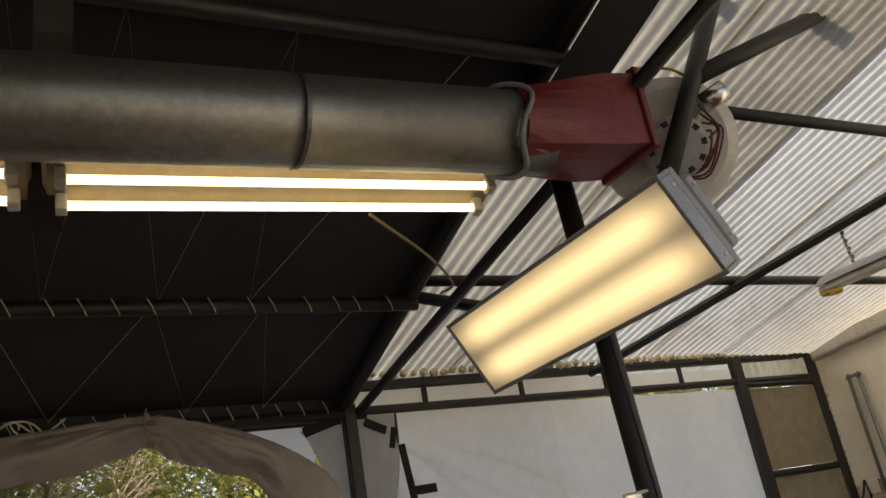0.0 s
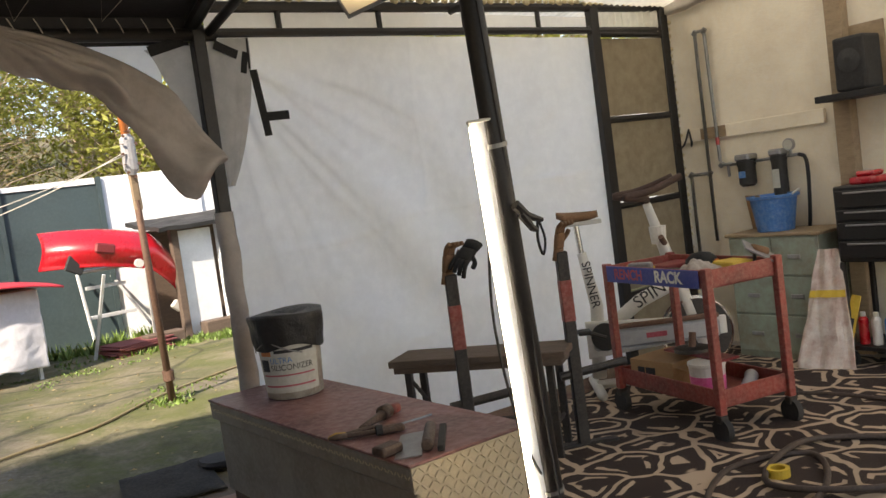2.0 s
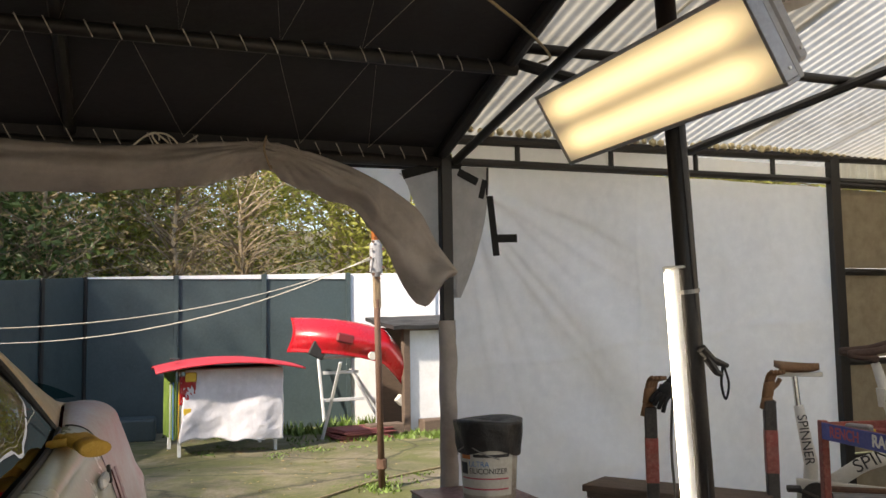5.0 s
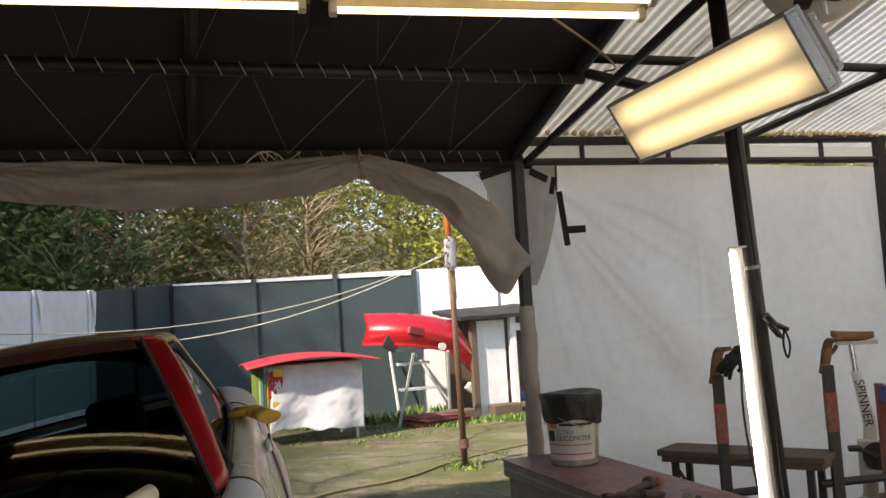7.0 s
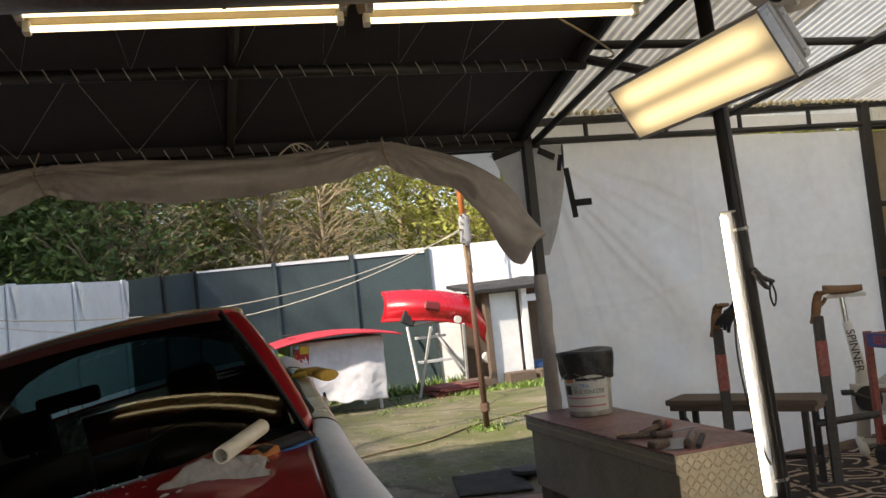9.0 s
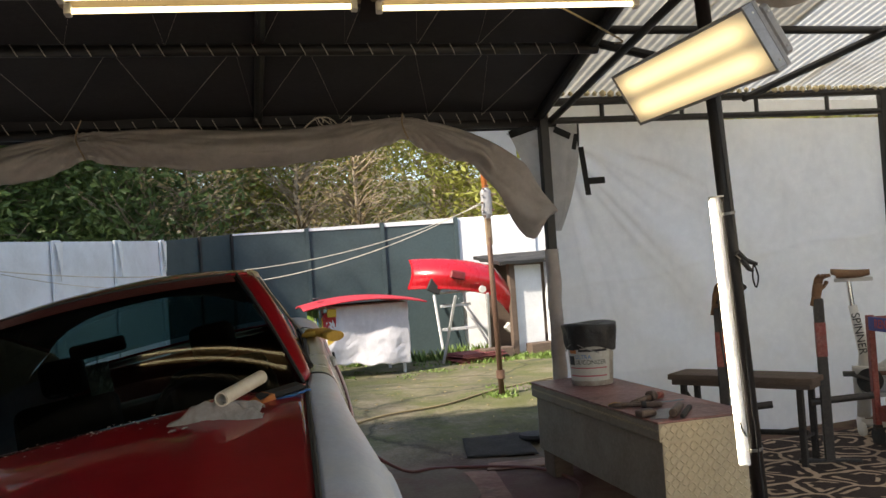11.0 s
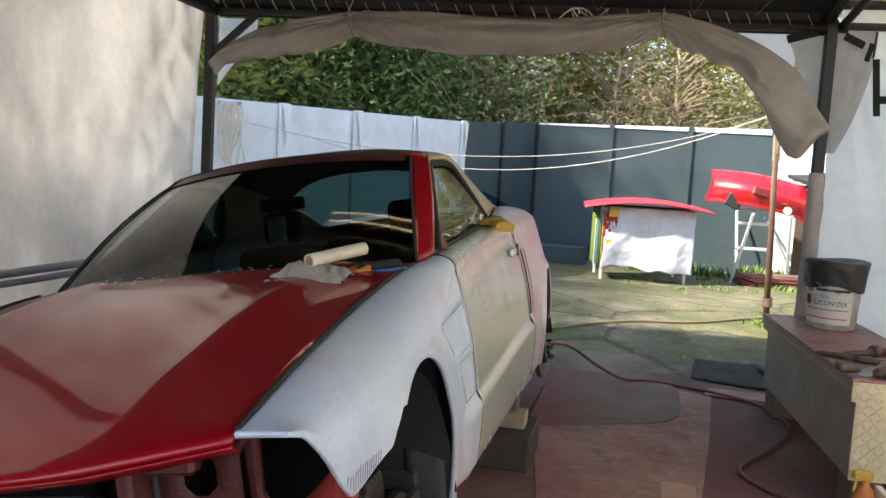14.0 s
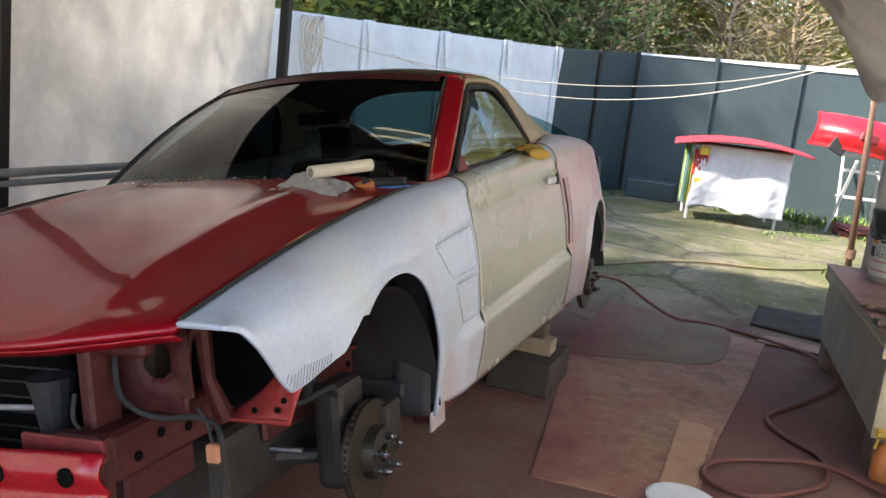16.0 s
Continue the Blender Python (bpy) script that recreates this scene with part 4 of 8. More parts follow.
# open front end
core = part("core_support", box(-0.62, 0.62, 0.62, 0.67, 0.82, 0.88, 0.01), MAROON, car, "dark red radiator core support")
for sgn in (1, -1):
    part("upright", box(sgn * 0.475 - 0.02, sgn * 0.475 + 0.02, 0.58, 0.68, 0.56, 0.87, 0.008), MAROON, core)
    hx = sgn * 0.585

    def lamp_plate(u, v, hx=hx):
        a = 2 * math.pi * u + 0.2
        c, s = math.cos(a), math.sin(a)
        k = 1 / max(abs(c) / 0.105, abs(s) / 0.085)
        q = 1 / max(abs(c) / 0.043, abs(s) / 0.05, (abs(c) + abs(s)) / 0.068)
        r = q + (k - q) * v
        return Vector((hx + c * r, 0.70 + 0.012 * (1 - v) ** 3, 0.795 + s * r))

    part("headlamp_panel", grid(lamp_plate, 48, 4, thick=0.006), MAROON, core, "dark red panel with an eight-sided hole")
    part("lower_panel", box(sgn * 0.46, sgn * 0.66, 0.71, 0.73, 0.66, 0.712, 0.006), MAROON, core)
    part("corner_brace", sweep([(sgn * 0.70, 0.74, 0.87), (sgn * 0.69, 0.76, 0.74), (sgn * 0.70, 0.80, 0.63)], [0.022, 0.018, 0.028], 8), MAROON, core)
    part("headlamp_arch", sweep(curve_points([(sgn * 0.66, 0.72, 0.70), (sgn * 0.655, 0.72, 0.76), (sgn * 0.67, 0.72, 0.85), (sgn * 0.72, 0.74, 0.885)], 5), 0.016, 8), MAROON, core)
    # Solid black plate in place of the shade behind the headlamp.
    part("cavity", box(sgn * 0.62 - 0.16, sgn * 0.62 + 0.18, 0.95, 0.98, 0.60, 0.92, 0.01), SHADE_BLACK, core, "black plate painted as the shade in the headlamp cavity")
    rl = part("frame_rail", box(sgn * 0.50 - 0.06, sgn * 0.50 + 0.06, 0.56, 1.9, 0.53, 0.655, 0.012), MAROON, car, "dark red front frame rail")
    for yy, zz in ((0.64, 0.575), (0.725, 0.605), (0.83, 0.585)):
        part("rail_hole", lathe([(0.013, 0.0), (0.0131, 0.004)], 10, m=pose(sgn * 0.561, yy, zz, 0, 90 * sgn)), SHADE_BLACK, rl)
    part("tow_bracket", box(sgn * 0.53, sgn * 0.555, 0.60, 0.86, 0.45, 0.54, 0.01), MAROON, rl)
    ap = part("apron", grid(lambda u, v, sgn=sgn: Vector((sgn * (0.70 + 0.205 * u), 0.80 + 0.10 * v - 0.03 * u, 0.625 + 0.015 * u + v * (0.012 + 0.12 * min(1, u / 0.72) ** 1.2 - 0.05 * max(0, (u - 0.72) / 0.28) ** 2) + 0.012 * math.sin(math.pi * v))), 20, 10, thick=0.006), APRON_RED, core, "scuffed red apron metal under the headlamp", smooth=True)
    part("flange", sweep([(sgn * 0.70, 0.80, 0.625), (sgn * 0.80, 0.785, 0.632), (sgn * 0.905, 0.77, 0.64)], 0.006, 6), APRON_RED, ap)
    for xx, zz in ((0.80, 0.66), (0.865, 0.665), (0.885, 0.69)):
        part("clip_hole", lathe([(0.008, 0.0), (0.0081, 0.003)], 8, m=pose(sgn * xx, 0.785, zz, 90)), SHADE_BLACK, ap)
    part("crash_box", box(sgn * 0.50 - 0.07, sgn * 0.50 + 0.07, 0.51, 0.56, 0.45, 0.665, 0.01), MAROON, car)
# Radiator block in the same near-black, so the nose shows painted deep shade.
rad = part("radiator", box(-0.33, 0.33, 0.68, 0.74, 0.40, 0.82, 0.01), SHADE_BLACK, car, "black radiator behind the open nose")
for k in range(9):
    part("fin", box(-0.31, 0.31, 0.672, 0.679, 0.44 + 0.04 * k, 0.445 + 0.04 * k), RUBBER, rad)
part("radiator_brace", sweep([(-0.33, 0.63, 0.655), (0.0, 0.63, 0.658), (0.26, 0.63, 0.675), (0.335, 0.63, 0.725)], 0.008, 8), GREY_ENAMEL, car)
part("horn", lathe([(0.02, 0), (0.035, 0.02), (0.05, 0.12), (0.06, 0.16)], 14, m=pose(0.325, 0.63, 0.60)), DARK_TRIM, car)
beam = part("bumper_beam", grid(lambda u, v: Vector((-0.62 + 1.24 * u, 0.47 - 0.10 * math.sin(math.pi * u) * 0.5 - 0.025 * abs(math.sin(math.pi * v * 2.0)), 0.46 + 0.19 * v)), 24, 16, thick=0.012), BRIGHT_RED, car, "bright red ribbed steel bumper beam", smooth=True)
# Flat black discs painted as shaded holes in the beam.
for k in range(7):
    for z in (0.49, 0.60):
        x = -0.54 + 0.18 * k
        u = (x + 0.62) / 1.24
        part("slot", lathe([(0.022, -0.002), (0.0225, 0.005)], 14, m=pose(x, 0.448 - 0.05 * math.sin(math.pi * u), z, 90)), SHADE_BLACK, beam, "black disc painted as the shade in a hole")
part("beam_plate", box(0.36, 0.60, 0.49, 0.505, 0.615, 0.668, 0.004), RED_RAW, beam)
part("engine", box(-0.32, 0.32, 0.95, 1.65, 0.48, 0.92, 0.06, seg=2), DARK_METAL, car, "dark greasy engine")
for sgn in (1, -1):
    part("knuckle", box(sgn * 0.70 - 0.05, sgn * 0.70 + 0.05, 1.30, 1.48, 0.22, 0.56, 0.03, seg=2), DARK_METAL, car, "greasy steering knuckle")
    part("crossmember", box(sgn * 0.40 - 0.16, sgn * 0.40 + 0.16, 0.95, 1.75, 0.26, 0.50, 0.04, seg=2), DARK_METAL, car)
    part("brake_hose", sweep(curve_points([(sgn * 0.72, 1.34, 0.50), (sgn * 0.76, 1.24, 0.58), (sgn * 0.70, 1.12, 0.56), (sgn * 0.60, 1.08, 0.62)], 5), 0.008, 6), RUBBER, car)
part("subframe", box(-0.55, 0.55, 1.0, 1.5, 0.32, 0.40, 0.02), DARK_METAL, car)
LOOM = [(0.50, 0.66, 0.83), (0.53, 0.63, 0.74), (0.58, 0.62, 0.70), (0.64, 0.64, 0.675), (0.70, 0.68, 0.67), (0.76, 0.68, 0.655), (0.79, 0.66, 0.62), (0.79, 0.66, 0.54), (0.78, 0.65, 0.46)]
part("wiring_loom", sweep(curve_points(LOOM), 0.0075, 8), RUBBER, car, "black wiring loom hanging from the nose", smooth=True)
part("wiring_loom", sweep(curve_points([(0.73, 0.66, 0.70), (0.76, 0.65, 0.67), (0.77, 0.65, 0.625)]), 0.004, 6), RUBBER, car)
part("connector", box(0.755, 0.79, 0.64, 0.665, 0.575, 0.62, 0.005), ORANGE_PLASTIC, car, "orange plastic connector")
part("wiring_loom", sweep(curve_points([(0.45, 0.575, 0.74), (0.455, 0.56, 0.68), (0.52, 0.545, 0.63), (0.54, 0.535, 0.52)]), 0.0055, 6), RUBBER, car)

# brakes
CHROME = material("bright_steel", (0.62, 0.62, 0.62), (0.45, 0.44, 0.43), (0.7, 0.7, 0.7), 20, 80, 0.22, 1.0, 0.03)
ROTOR = material("brake_rotor_steel", (0.085, 0.075, 0.06), (0.05, 0.042, 0.034), (0.13, 0.11, 0.085), 14, 90, 0.45, 0.8, 0.15)
for sgn in (1, -1):
    for ax, x, hz in ((1.40, 0.79, 0.325), (4.33, 0.86, 0.345)):
        m = pose(sgn * x, ax, hz, 0, 90 * sgn, 0)
        hb = part("brake_rotor", lathe([(0.07, -0.014), (0.165, -0.014), (0.165, -0.004), (0.158, -0.002), (0.158, 0.004), (0.165, 0.006), (0.165, 0.014), (0.085, 0.014), (0.08, 0.05), (0.03, 0.052), (0.03, 0.07), (0.01, 0.072)], 40, m=m), ROTOR, car, "bare brake rotor on its hub", smooth=False)
        for k in range(5):
            a = k * 2 * math.pi / 5 + 0.3
            c = Vector((sgn * (x + 0.05), ax + 0.057 * math.cos(a), hz + 0.057 * math.sin(a)))
            part("wheel_stud", sweep([c, c + Vector((sgn * 0.045, 0, 0))], 0.0065, 8), CHROME, hb)
            part("lug_nut", sweep([c + Vector((sgn * 0.012, 0, 0)), c + Vector((sgn * 0.034, 0, 0))], 0.0125, 6), CHROME, hb)
        part("caliper", box(-0.045, 0.045, -0.06, 0.06, -0.09, 0.09, 0.02, m=pose(sgn * (x - 0.01), ax + 0.13, hz + 0.04), seg=2), DARK_METAL, hb, "dark brake caliper")
        vn = bmesh.new()
        for k in range(44):
            box(-0.010, 0.010, 0.1585, 0.1645, -0.004, 0.004, m=pose(sgn * x, ax, hz, k * 360 / 44), bm=vn)
        part("cooling_vanes", vn, RUST, hb, "rusty rim of cooling vanes")
    part("strut", sweep([(sgn * 0.60, AX_F + 0.03, 0.50), (sgn * 0.54, AX_F + 0.08, 1.0)], 0.035, 12), DARK_METAL, car)
    part("control_arm", sweep([(sgn * 0.66, AX_F, HUB - 0.12), (sgn * 0.36, AX_F + 0.2, HUB - 0.09)], 0.025, 8), DARK_METAL, car)
    part("control_arm", sweep([(sgn * 0.66, AX_F, HUB - 0.12), (sgn * 0.36, AX_F - 0.28, HUB - 0.07)], 0.025, 8), DARK_METAL, car)
    part("tie_rod", sweep([(sgn * 0.66, AX_F - 0.13, HUB - 0.06), (sgn * 0.2, AX_F - 0.2, HUB - 0.04)], 0.012, 8), GALV, car)
part("rear_axle", sweep([(-0.82, 4.33, 0.345), (0.82, 4.33, 0.345)], 0.045, 12), DARK_METAL, car)
part("brake_hose_end", sweep([(0.80, AX_R - 0.42, SILL - 0.04), (0.84, AX_R - 0.47, SILL - 0.05)], 0.012, 8), RED_RAW, car)
# underside
part("floor_pan", box(-0.82, 0.82, AX_F + 0.42, AX_R - 0.4, SILL - 0.02, SILL + 0.03, 0.01), DARK_METAL, car)

SLEEPER = material("oily_dark_sleeper", (0.045, 0.034, 0.028), (0.02, 0.016, 0.014), (0.10, 0.075, 0.06), 5, 30, 0.85, 0, 0.4, stretch=(1, 6, 6))
# timber blocks that carry the raised side of the car
for yy in (3.42,):
    bm0 = CAR @ Vector((0.80, yy, SILL - 0.035))
    top = bm0.z - 0.004
    st = thing("timber_stack", "stack of dark and pale timber blocks under the car sill", "timber blocks", pose(bm0.x, bm0.y, 0, 0, 0, -3.6), "blocks under the car")
    part("block", box(-0.17, 0.16, -0.25, 0.20, 0.0, 0.17, 0.01), SLEEPER, st, "dark oily sleeper block")
    part("block", box(-0.22, 0.11, -0.09, 0.05, 0.172, 0.25, 0.005), WOOD, st, "pale sawn timber block")
    part("block", box(-0.10, 0.06, -0.05, 0.07, 0.252, max(0.27, top), 0.004), DARK_WOOD, st)


# ---- lamps and duct under the roof ----
STEEL_GREY = material("brushed_grey_steel", (0.30, 0.30, 0.31), (0.2, 0.2, 0.2), (0.4, 0.4, 0.4), 9, 60, 0.4, 0.6, 0.05)
YELLOW = material("yellow_plastic", (0.62, 0.42, 0.04), (0.45, 0.3, 0.03), (0.7, 0.5, 0.1), 7, 50, 0.55, 0, 0.1)
BLUE = material("worn_blue_plastic", (0.05, 0.19, 0.50), (0.03, 0.12, 0.33), (0.3, 0.4, 0.55), 9, 40, 0.45, 0, 0.08, stain=0.7)
LEATHER = material("brown_leather", (0.17, 0.085, 0.04), (0.08, 0.045, 0.025), (0.27, 0.15, 0.075), 14, 70, 0.75, 0, 0.35)
GLOVE_YELLOW = material("yellow_leather", (0.55, 0.33, 0.05), (0.38, 0.21, 0.03), (0.62, 0.42, 0.12), 14, 70, 0.75, 0, 0.35)
BLACK_CLOTH = material("black_knit_cloth", (0.011, 0.011, 0.012), (0.007, 0.007, 0.007), (0.025, 0.025, 0.027), 14, 90, 0.95, 0, 0.4)
RAG = material("grey_rag", (0.34, 0.30, 0.27), (0.18, 0.15, 0.125), (0.5, 0.46, 0.42), 9, 60, 0.95, 0, 0.4)
PVC = material("off_white_plastic_pipe", (0.66, 0.60, 0.48), (0.5, 0.42, 0.3), (0.72, 0.68, 0.58), 8, 60, 0.4, 0, 0.05)
CARDBOARD = material("brown_cardboard", (0.36, 0.22, 0.11), (0.25, 0.15, 0.08), (0.42, 0.28, 0.16), 6, 60, 0.9, 0, 0.15)
CART_RED = material("worn_red_enamel", (0.27, 0.042, 0.032), (0.10, 0.035, 0.028), (0.40, 0.20, 0.16), 7, 45, 0.5, 0.05, 0.2, stain=0.7)
TEAL = material("worn_teal_paint", (0.29, 0.36, 0.30), (0.20, 0.14, 0.09), (0.30, 0.36, 0.31), 5, 40, 0.6, 0, 0.1, stain=0.7)
DIRTY_WHITE = material("dirty_white_plastic", (0.62, 0.61, 0.57), (0.40, 0.36, 0.30), (0.7, 0.69, 0.66), 6, 50, 0.5, 0, 0.08, stain=0.6)
BROWN_TOP = material("reddish_brown_board", (0.25, 0.095, 0.085), (0.10, 0.045, 0.045), (0.50, 0.34, 0.30), 2.6, 26, 0.45, 0, 0.25, stain=0.85)
CHEST_SIDE = material("dusty_grey_aluminium", (0.29, 0.27, 0.23), (0.15, 0.125, 0.10), (0.40, 0.37, 0.32), 3, 40, 0.55, 0.35, 0.1)
PLATE = material("diamond_plate", (0.58, 0.49, 0.33), (0.36, 0.29, 0.19), (0.68, 0.60, 0.44), 5, 60, 0.46, 0.2, 0.05)
HOSE_RED = material("dull_red_hose", (0.14, 0.040, 0.032), (0.08, 0.028, 0.022), (0.20, 0.075, 0.06), 20, 80, 0.55, 0, 0.1)
CABLE = material("yellowish_dirty_cable", (0.25, 0.20, 0.11), (0.16, 0.13, 0.07), (0.33, 0.28, 0.18), 20, 80, 0.7, 0, 0.1)
CORD = material("pale_cord", (0.62, 0.58, 0.50), (0.48, 0.44, 0.38), (0.7, 0.66, 0.58), 30, 90, 0.9, 0, 0.1)
LACE = material("grey_cord", (0.48, 0.45, 0.40), (0.36, 0.33, 0.3), (0.55, 0.52, 0.46), 30, 90, 0.9, 0, 0.1)
ORANGE = material("orange_paint", (0.55, 0.17, 0.04), (0.4, 0.12, 0.03), (0.6, 0.25, 0.1), 12, 60, 0.6, 0, 0.1)
PINK = material("pink_label", (0.70, 0.10, 0.30), (0.55, 0.08, 0.22), (0.75, 0.3, 0.45), 12, 60, 0.5, 0, 0.02)
SIGN_BLUE = material("blue_sign_enamel", (0.03, 0.05, 0.30), (0.02, 0.03, 0.2), (0.12, 0.12, 0.36), 12, 60, 0.4, 0, 0.03)
WHITE_LETTER = material("white_lettering", (0.78, 0.78, 0.76), (0.6, 0.6, 0.58), (0.82, 0.82, 0.8), 20, 80, 0.6, 0, 0)
RED_LETTER = material("faded_red_lettering", (0.42, 0.07, 0.10), (0.3, 0.05, 0.08), (0.5, 0.16, 0.2), 20, 80, 0.6, 0, 0)
BLACK_LETTER = material("black_lettering", (0.02, 0.02, 0.025), (0.015, 0.015, 0.015), (0.05, 0.05, 0.05), 20, 80, 0.6, 0, 0)
LABEL = material("printed_white_label", (0.47, 0.48, 0.43), (0.42, 0.38, 0.32), (0.64, 0.63, 0.6), 9, 60, 0.5, 0, 0.02)
GREEN = material("grass_green", (0.13, 0.21, 0.035), (0.06, 0.11, 0.02), (0.24, 0.33, 0.07), 9, 40, 0.6, 0, 0, island=0.4)


def lettering(text, size, mat, parent, m, name="lettering", bold=0.0):
    cu = bpy.data.curves.new(name, "FONT")
    cu.body, cu.size, cu.extrude, cu.offset = text, size, 0.0008, bold
    cu.align_x, cu.align_y = "CENTER", "CENTER"
    tmp = new(name, cu)
    dg = bpy.context.evaluated_depsgraph_get()
    me = bpy.data.meshes.new_from_object(tmp.evaluated_get(dg))
    bpy.data.objects.remove(tmp)
    me.materials.clear()
    me.materials.append(mat)
    ob = new(name, me)
    ob.parent, ob.matrix_basis = parent, m
    return ob


TAN = material("dusty_tan_enamel", (0.30, 0.24, 0.15), (0.17, 0.13, 0.08), (0.40, 0.33, 0.22), 6, 50, 0.5, 0, 0.05)


def twin_lamp(m):
    t = thing("ceiling_lamp", "cream enamel fluorescent lamp with two lit tubes", "lamp", m, "lamps under the roof")
    part("housing", box(-0.66, 0.66, -0.10, 0.10, 0.03, 0.075, 0.012), TAN, t)
    part("reflector", box(-0.66, 0.66, -0.125, 0.125, 0.075, 0.082, 0.002), TAN, t)
    for y in (-0.056, 0.056):
        tb = part("tube", sweep([(-0.60, y, 0), (0.60, y, 0)], 0.013, 14), TUBE_GLOW, t, "lit fluorescent tube", smooth=True)
        for x in (-0.615, 0.615):
            part("socket", box(x - 0.015, x + 0.015, y - 0.02, y + 0.02, -0.022, 0.03, 0.004), DIRTY_WHITE, tb)
    return t


twin_lamp(pose(1.57, 2.70, 2.725, -12, 0, -4.5))
twin_lamp(pose(0.23, 2.80, 2.735, -12, 0, -4.5))
strap = thing("lamp_strap", "flat black strap holding the duct and lamps", "strap", pose(0.925, 2.62, 2.7))
part("band", grid(lambda u, v: Vector((-0.045 + 0.09 * u, 0.28 - 0.48 * math.sin(math.pi * 0.5 * v) , -0.02 + 0.5 * v)), 2, 10, thick=0.006), BLACK, strap)

duct = thing("air_duct", "dull galvanised round air duct with a red sheet-metal mouth", "duct", pose(0, 2.42, 2.78))
part("pipe", sweep([(-1.7, 0.1, -0.03), (0.3, 0.04, 0.0), (2.28, 0.0, 0.05)], 0.128, 28), GALV, duct, smooth=True)
for x in (-0.9, 0.35, 1.5):
    part("seam", sweep([(x, 0.049 - 0.025 * x, -0.0075 + 0.02 * x + (0.005 if x > 1 else 0)), (x + 0.012, 0.049 - 0.025 * x, -0.0075 + 0.02 * x + (0.005 if x > 1 else 0))], 0.1305, 28), GALV, duct)
bm = bmesh.new()
rings = []
for i, (x, hw, hh, sq) in enumerate(((2.16, 0.131, 0.131, 0.0), (2.25, 0.132, 0.131, 0.25), (2.37, 0.130, 0.126, 0.7), (2.48, 0.128, 0.126, 1.0), (2.60, 0.128, 0.126, 1.0))):
    ring = []
    for k in range(24):
        a = 2 * math.pi * k / 24
        c, s = math.cos(a), math.sin(a)
        q = 1 / max(abs(c), abs(s))
        f = 1 + (q - 1) * sq
        ring.append(bm.verts.new((x, hw * c * f, 0.05 + 0.12 * (x - 2.16) + hh * s * f)))
    rings.append(ring)
for a, b in zip(rings, rings[1:]):
    for k in range(24):
        bm.faces.new((a[k], a[(k + 1) % 24], b[(k + 1) % 24], b[k]))
part("mouth", bm, RED_RAW, duct, "red painted transition piece with grey sealant")
part("sealant", sweep([(2.16 + 0.03 * math.sin(3 * a), 0.14 * math.cos(a), 0.05 + 0.14 * math.sin(a)) for a in [2 * math.pi * k / 30 for k in range(31)]], 0.009, 6), CHEST_GREY, duct, smooth=True)
part("flange", box(2.595, 2.62, -0.14, 0.14, -0.04, 0.25, 0.004), RED_RAW, duct)

blower = thing("blower_fan", "cream enamel blower housing with a finned motor and loose wires", "blower", pose(2.87, 2.50, 2.88, 22, 0, -38))
part("housing", lathe([(0.04, -0.10), (0.19, -0.10), (0.23, -0.06), (0.23, 0.07), (0.19, 0.10), (0.04, 0.10)], 32, m=pose(0, 0, 0, 90)), DIRTY_WHITE, blower, smooth=False)
part("outlet", box(-0.22, 0.0, -0.09, 0.09, 0.0, 0.2, 0.012), DIRTY_WHITE, blower)
mot = part("motor", lathe([(0.02, 0), (0.10, 0.0), (0.105, 0.01), (0.105, 0.10), (0.085, 0.13), (0.03, 0.135)], 26, m=pose(0.0, -0.13, -0.02, 90)), GREY_ENAMEL, blower, "grey motor end bell with vents")
for k in range(10):
    a = 2 * math.pi * k / 10
    part("vent", box(-0.012, 0.012, -0.004, 0.004, -0.022, 0.022, 0.003, m=pose(0.07 * math.cos(a), -0.257, -0.02 + 0.07 * math.sin(a), 0, 90 - math.degrees(a), 0)), RUBBER, mot)
part("capacitor", sweep([(0.12, -0.16, 0.10), (0.2, -0.16, 0.13)], 0.035, 14), CHROME, blower, smooth=True)
for k in range(3):
    part("bracket", sweep([(0.10 * math.cos(k * 2.1 + 0.6), -0.14, 0.10 * math.sin(k * 2.1 + 0.6)), (0.19 * math.cos(k * 2.1 + 0.6), -0.16, 0.19 * math.sin(k * 2.1 + 0.6))], 0.014, 8), DIRTY_WHITE, blower)
for k in range(5):
    r = random.Random(40 + k)
    part("wire", sweep(curve_points([(0.1, -0.2, 0.1 - 0.03 * k), (0.13 + r.uniform(-.02, .04), -0.25, 0.0), (0.08, -0.24, -0.1 + r.uniform(-.03, .03)), (0.0, -0.22, -0.12)], 5), 0.004, 5), HOSE_RED, blower)
part("yellow_cable", sweep(curve_points([(0.02, -0.05, 0.2), (-0.08, -0.05, 0.28), (0.06, -0.06, 0.25), (0.14, -0.1, 0.16)], 5), 0.006, 6), YELLOW, blower)
for p, q in (((2.60, 2.28, 2.62), (3.12, 2.28, 3.46)), ((2.86, 2.28, 3.02), (3.78, 2.3, 3.48))):
    part("brace", sweep([p, q], 0.032, 10), BLACK, frame_thing, smooth=True)

# big tilted fixture
fx = thing("troffer_lamp", "grey-framed wide fluorescent fixture, lit, hung at a slant", "lamp", pose(2.375, 2.61, 2.352, 0, 60, 0.6))
HL, HW = 0.605, 0.153
part("frame", box(-HW, 0.014 - HW, -HL, HL, -0.02, 0.03, 0.002), STEEL_GREY, fx)
part("frame", box(HW - 0.014, HW, -HL, HL, -0.02, 0.03, 0.002), STEEL_GREY, fx)
part("frame", box(0.014 - HW, HW - 0.014, -HL, 0.014 - HL, -0.02, 0.03, 0.002), STEEL_GREY, fx)
part("frame", box(0.014 - HW, HW - 0.014, HL - 0.014, HL, -0.02, 0.03, 0.002), STEEL_GREY, fx)
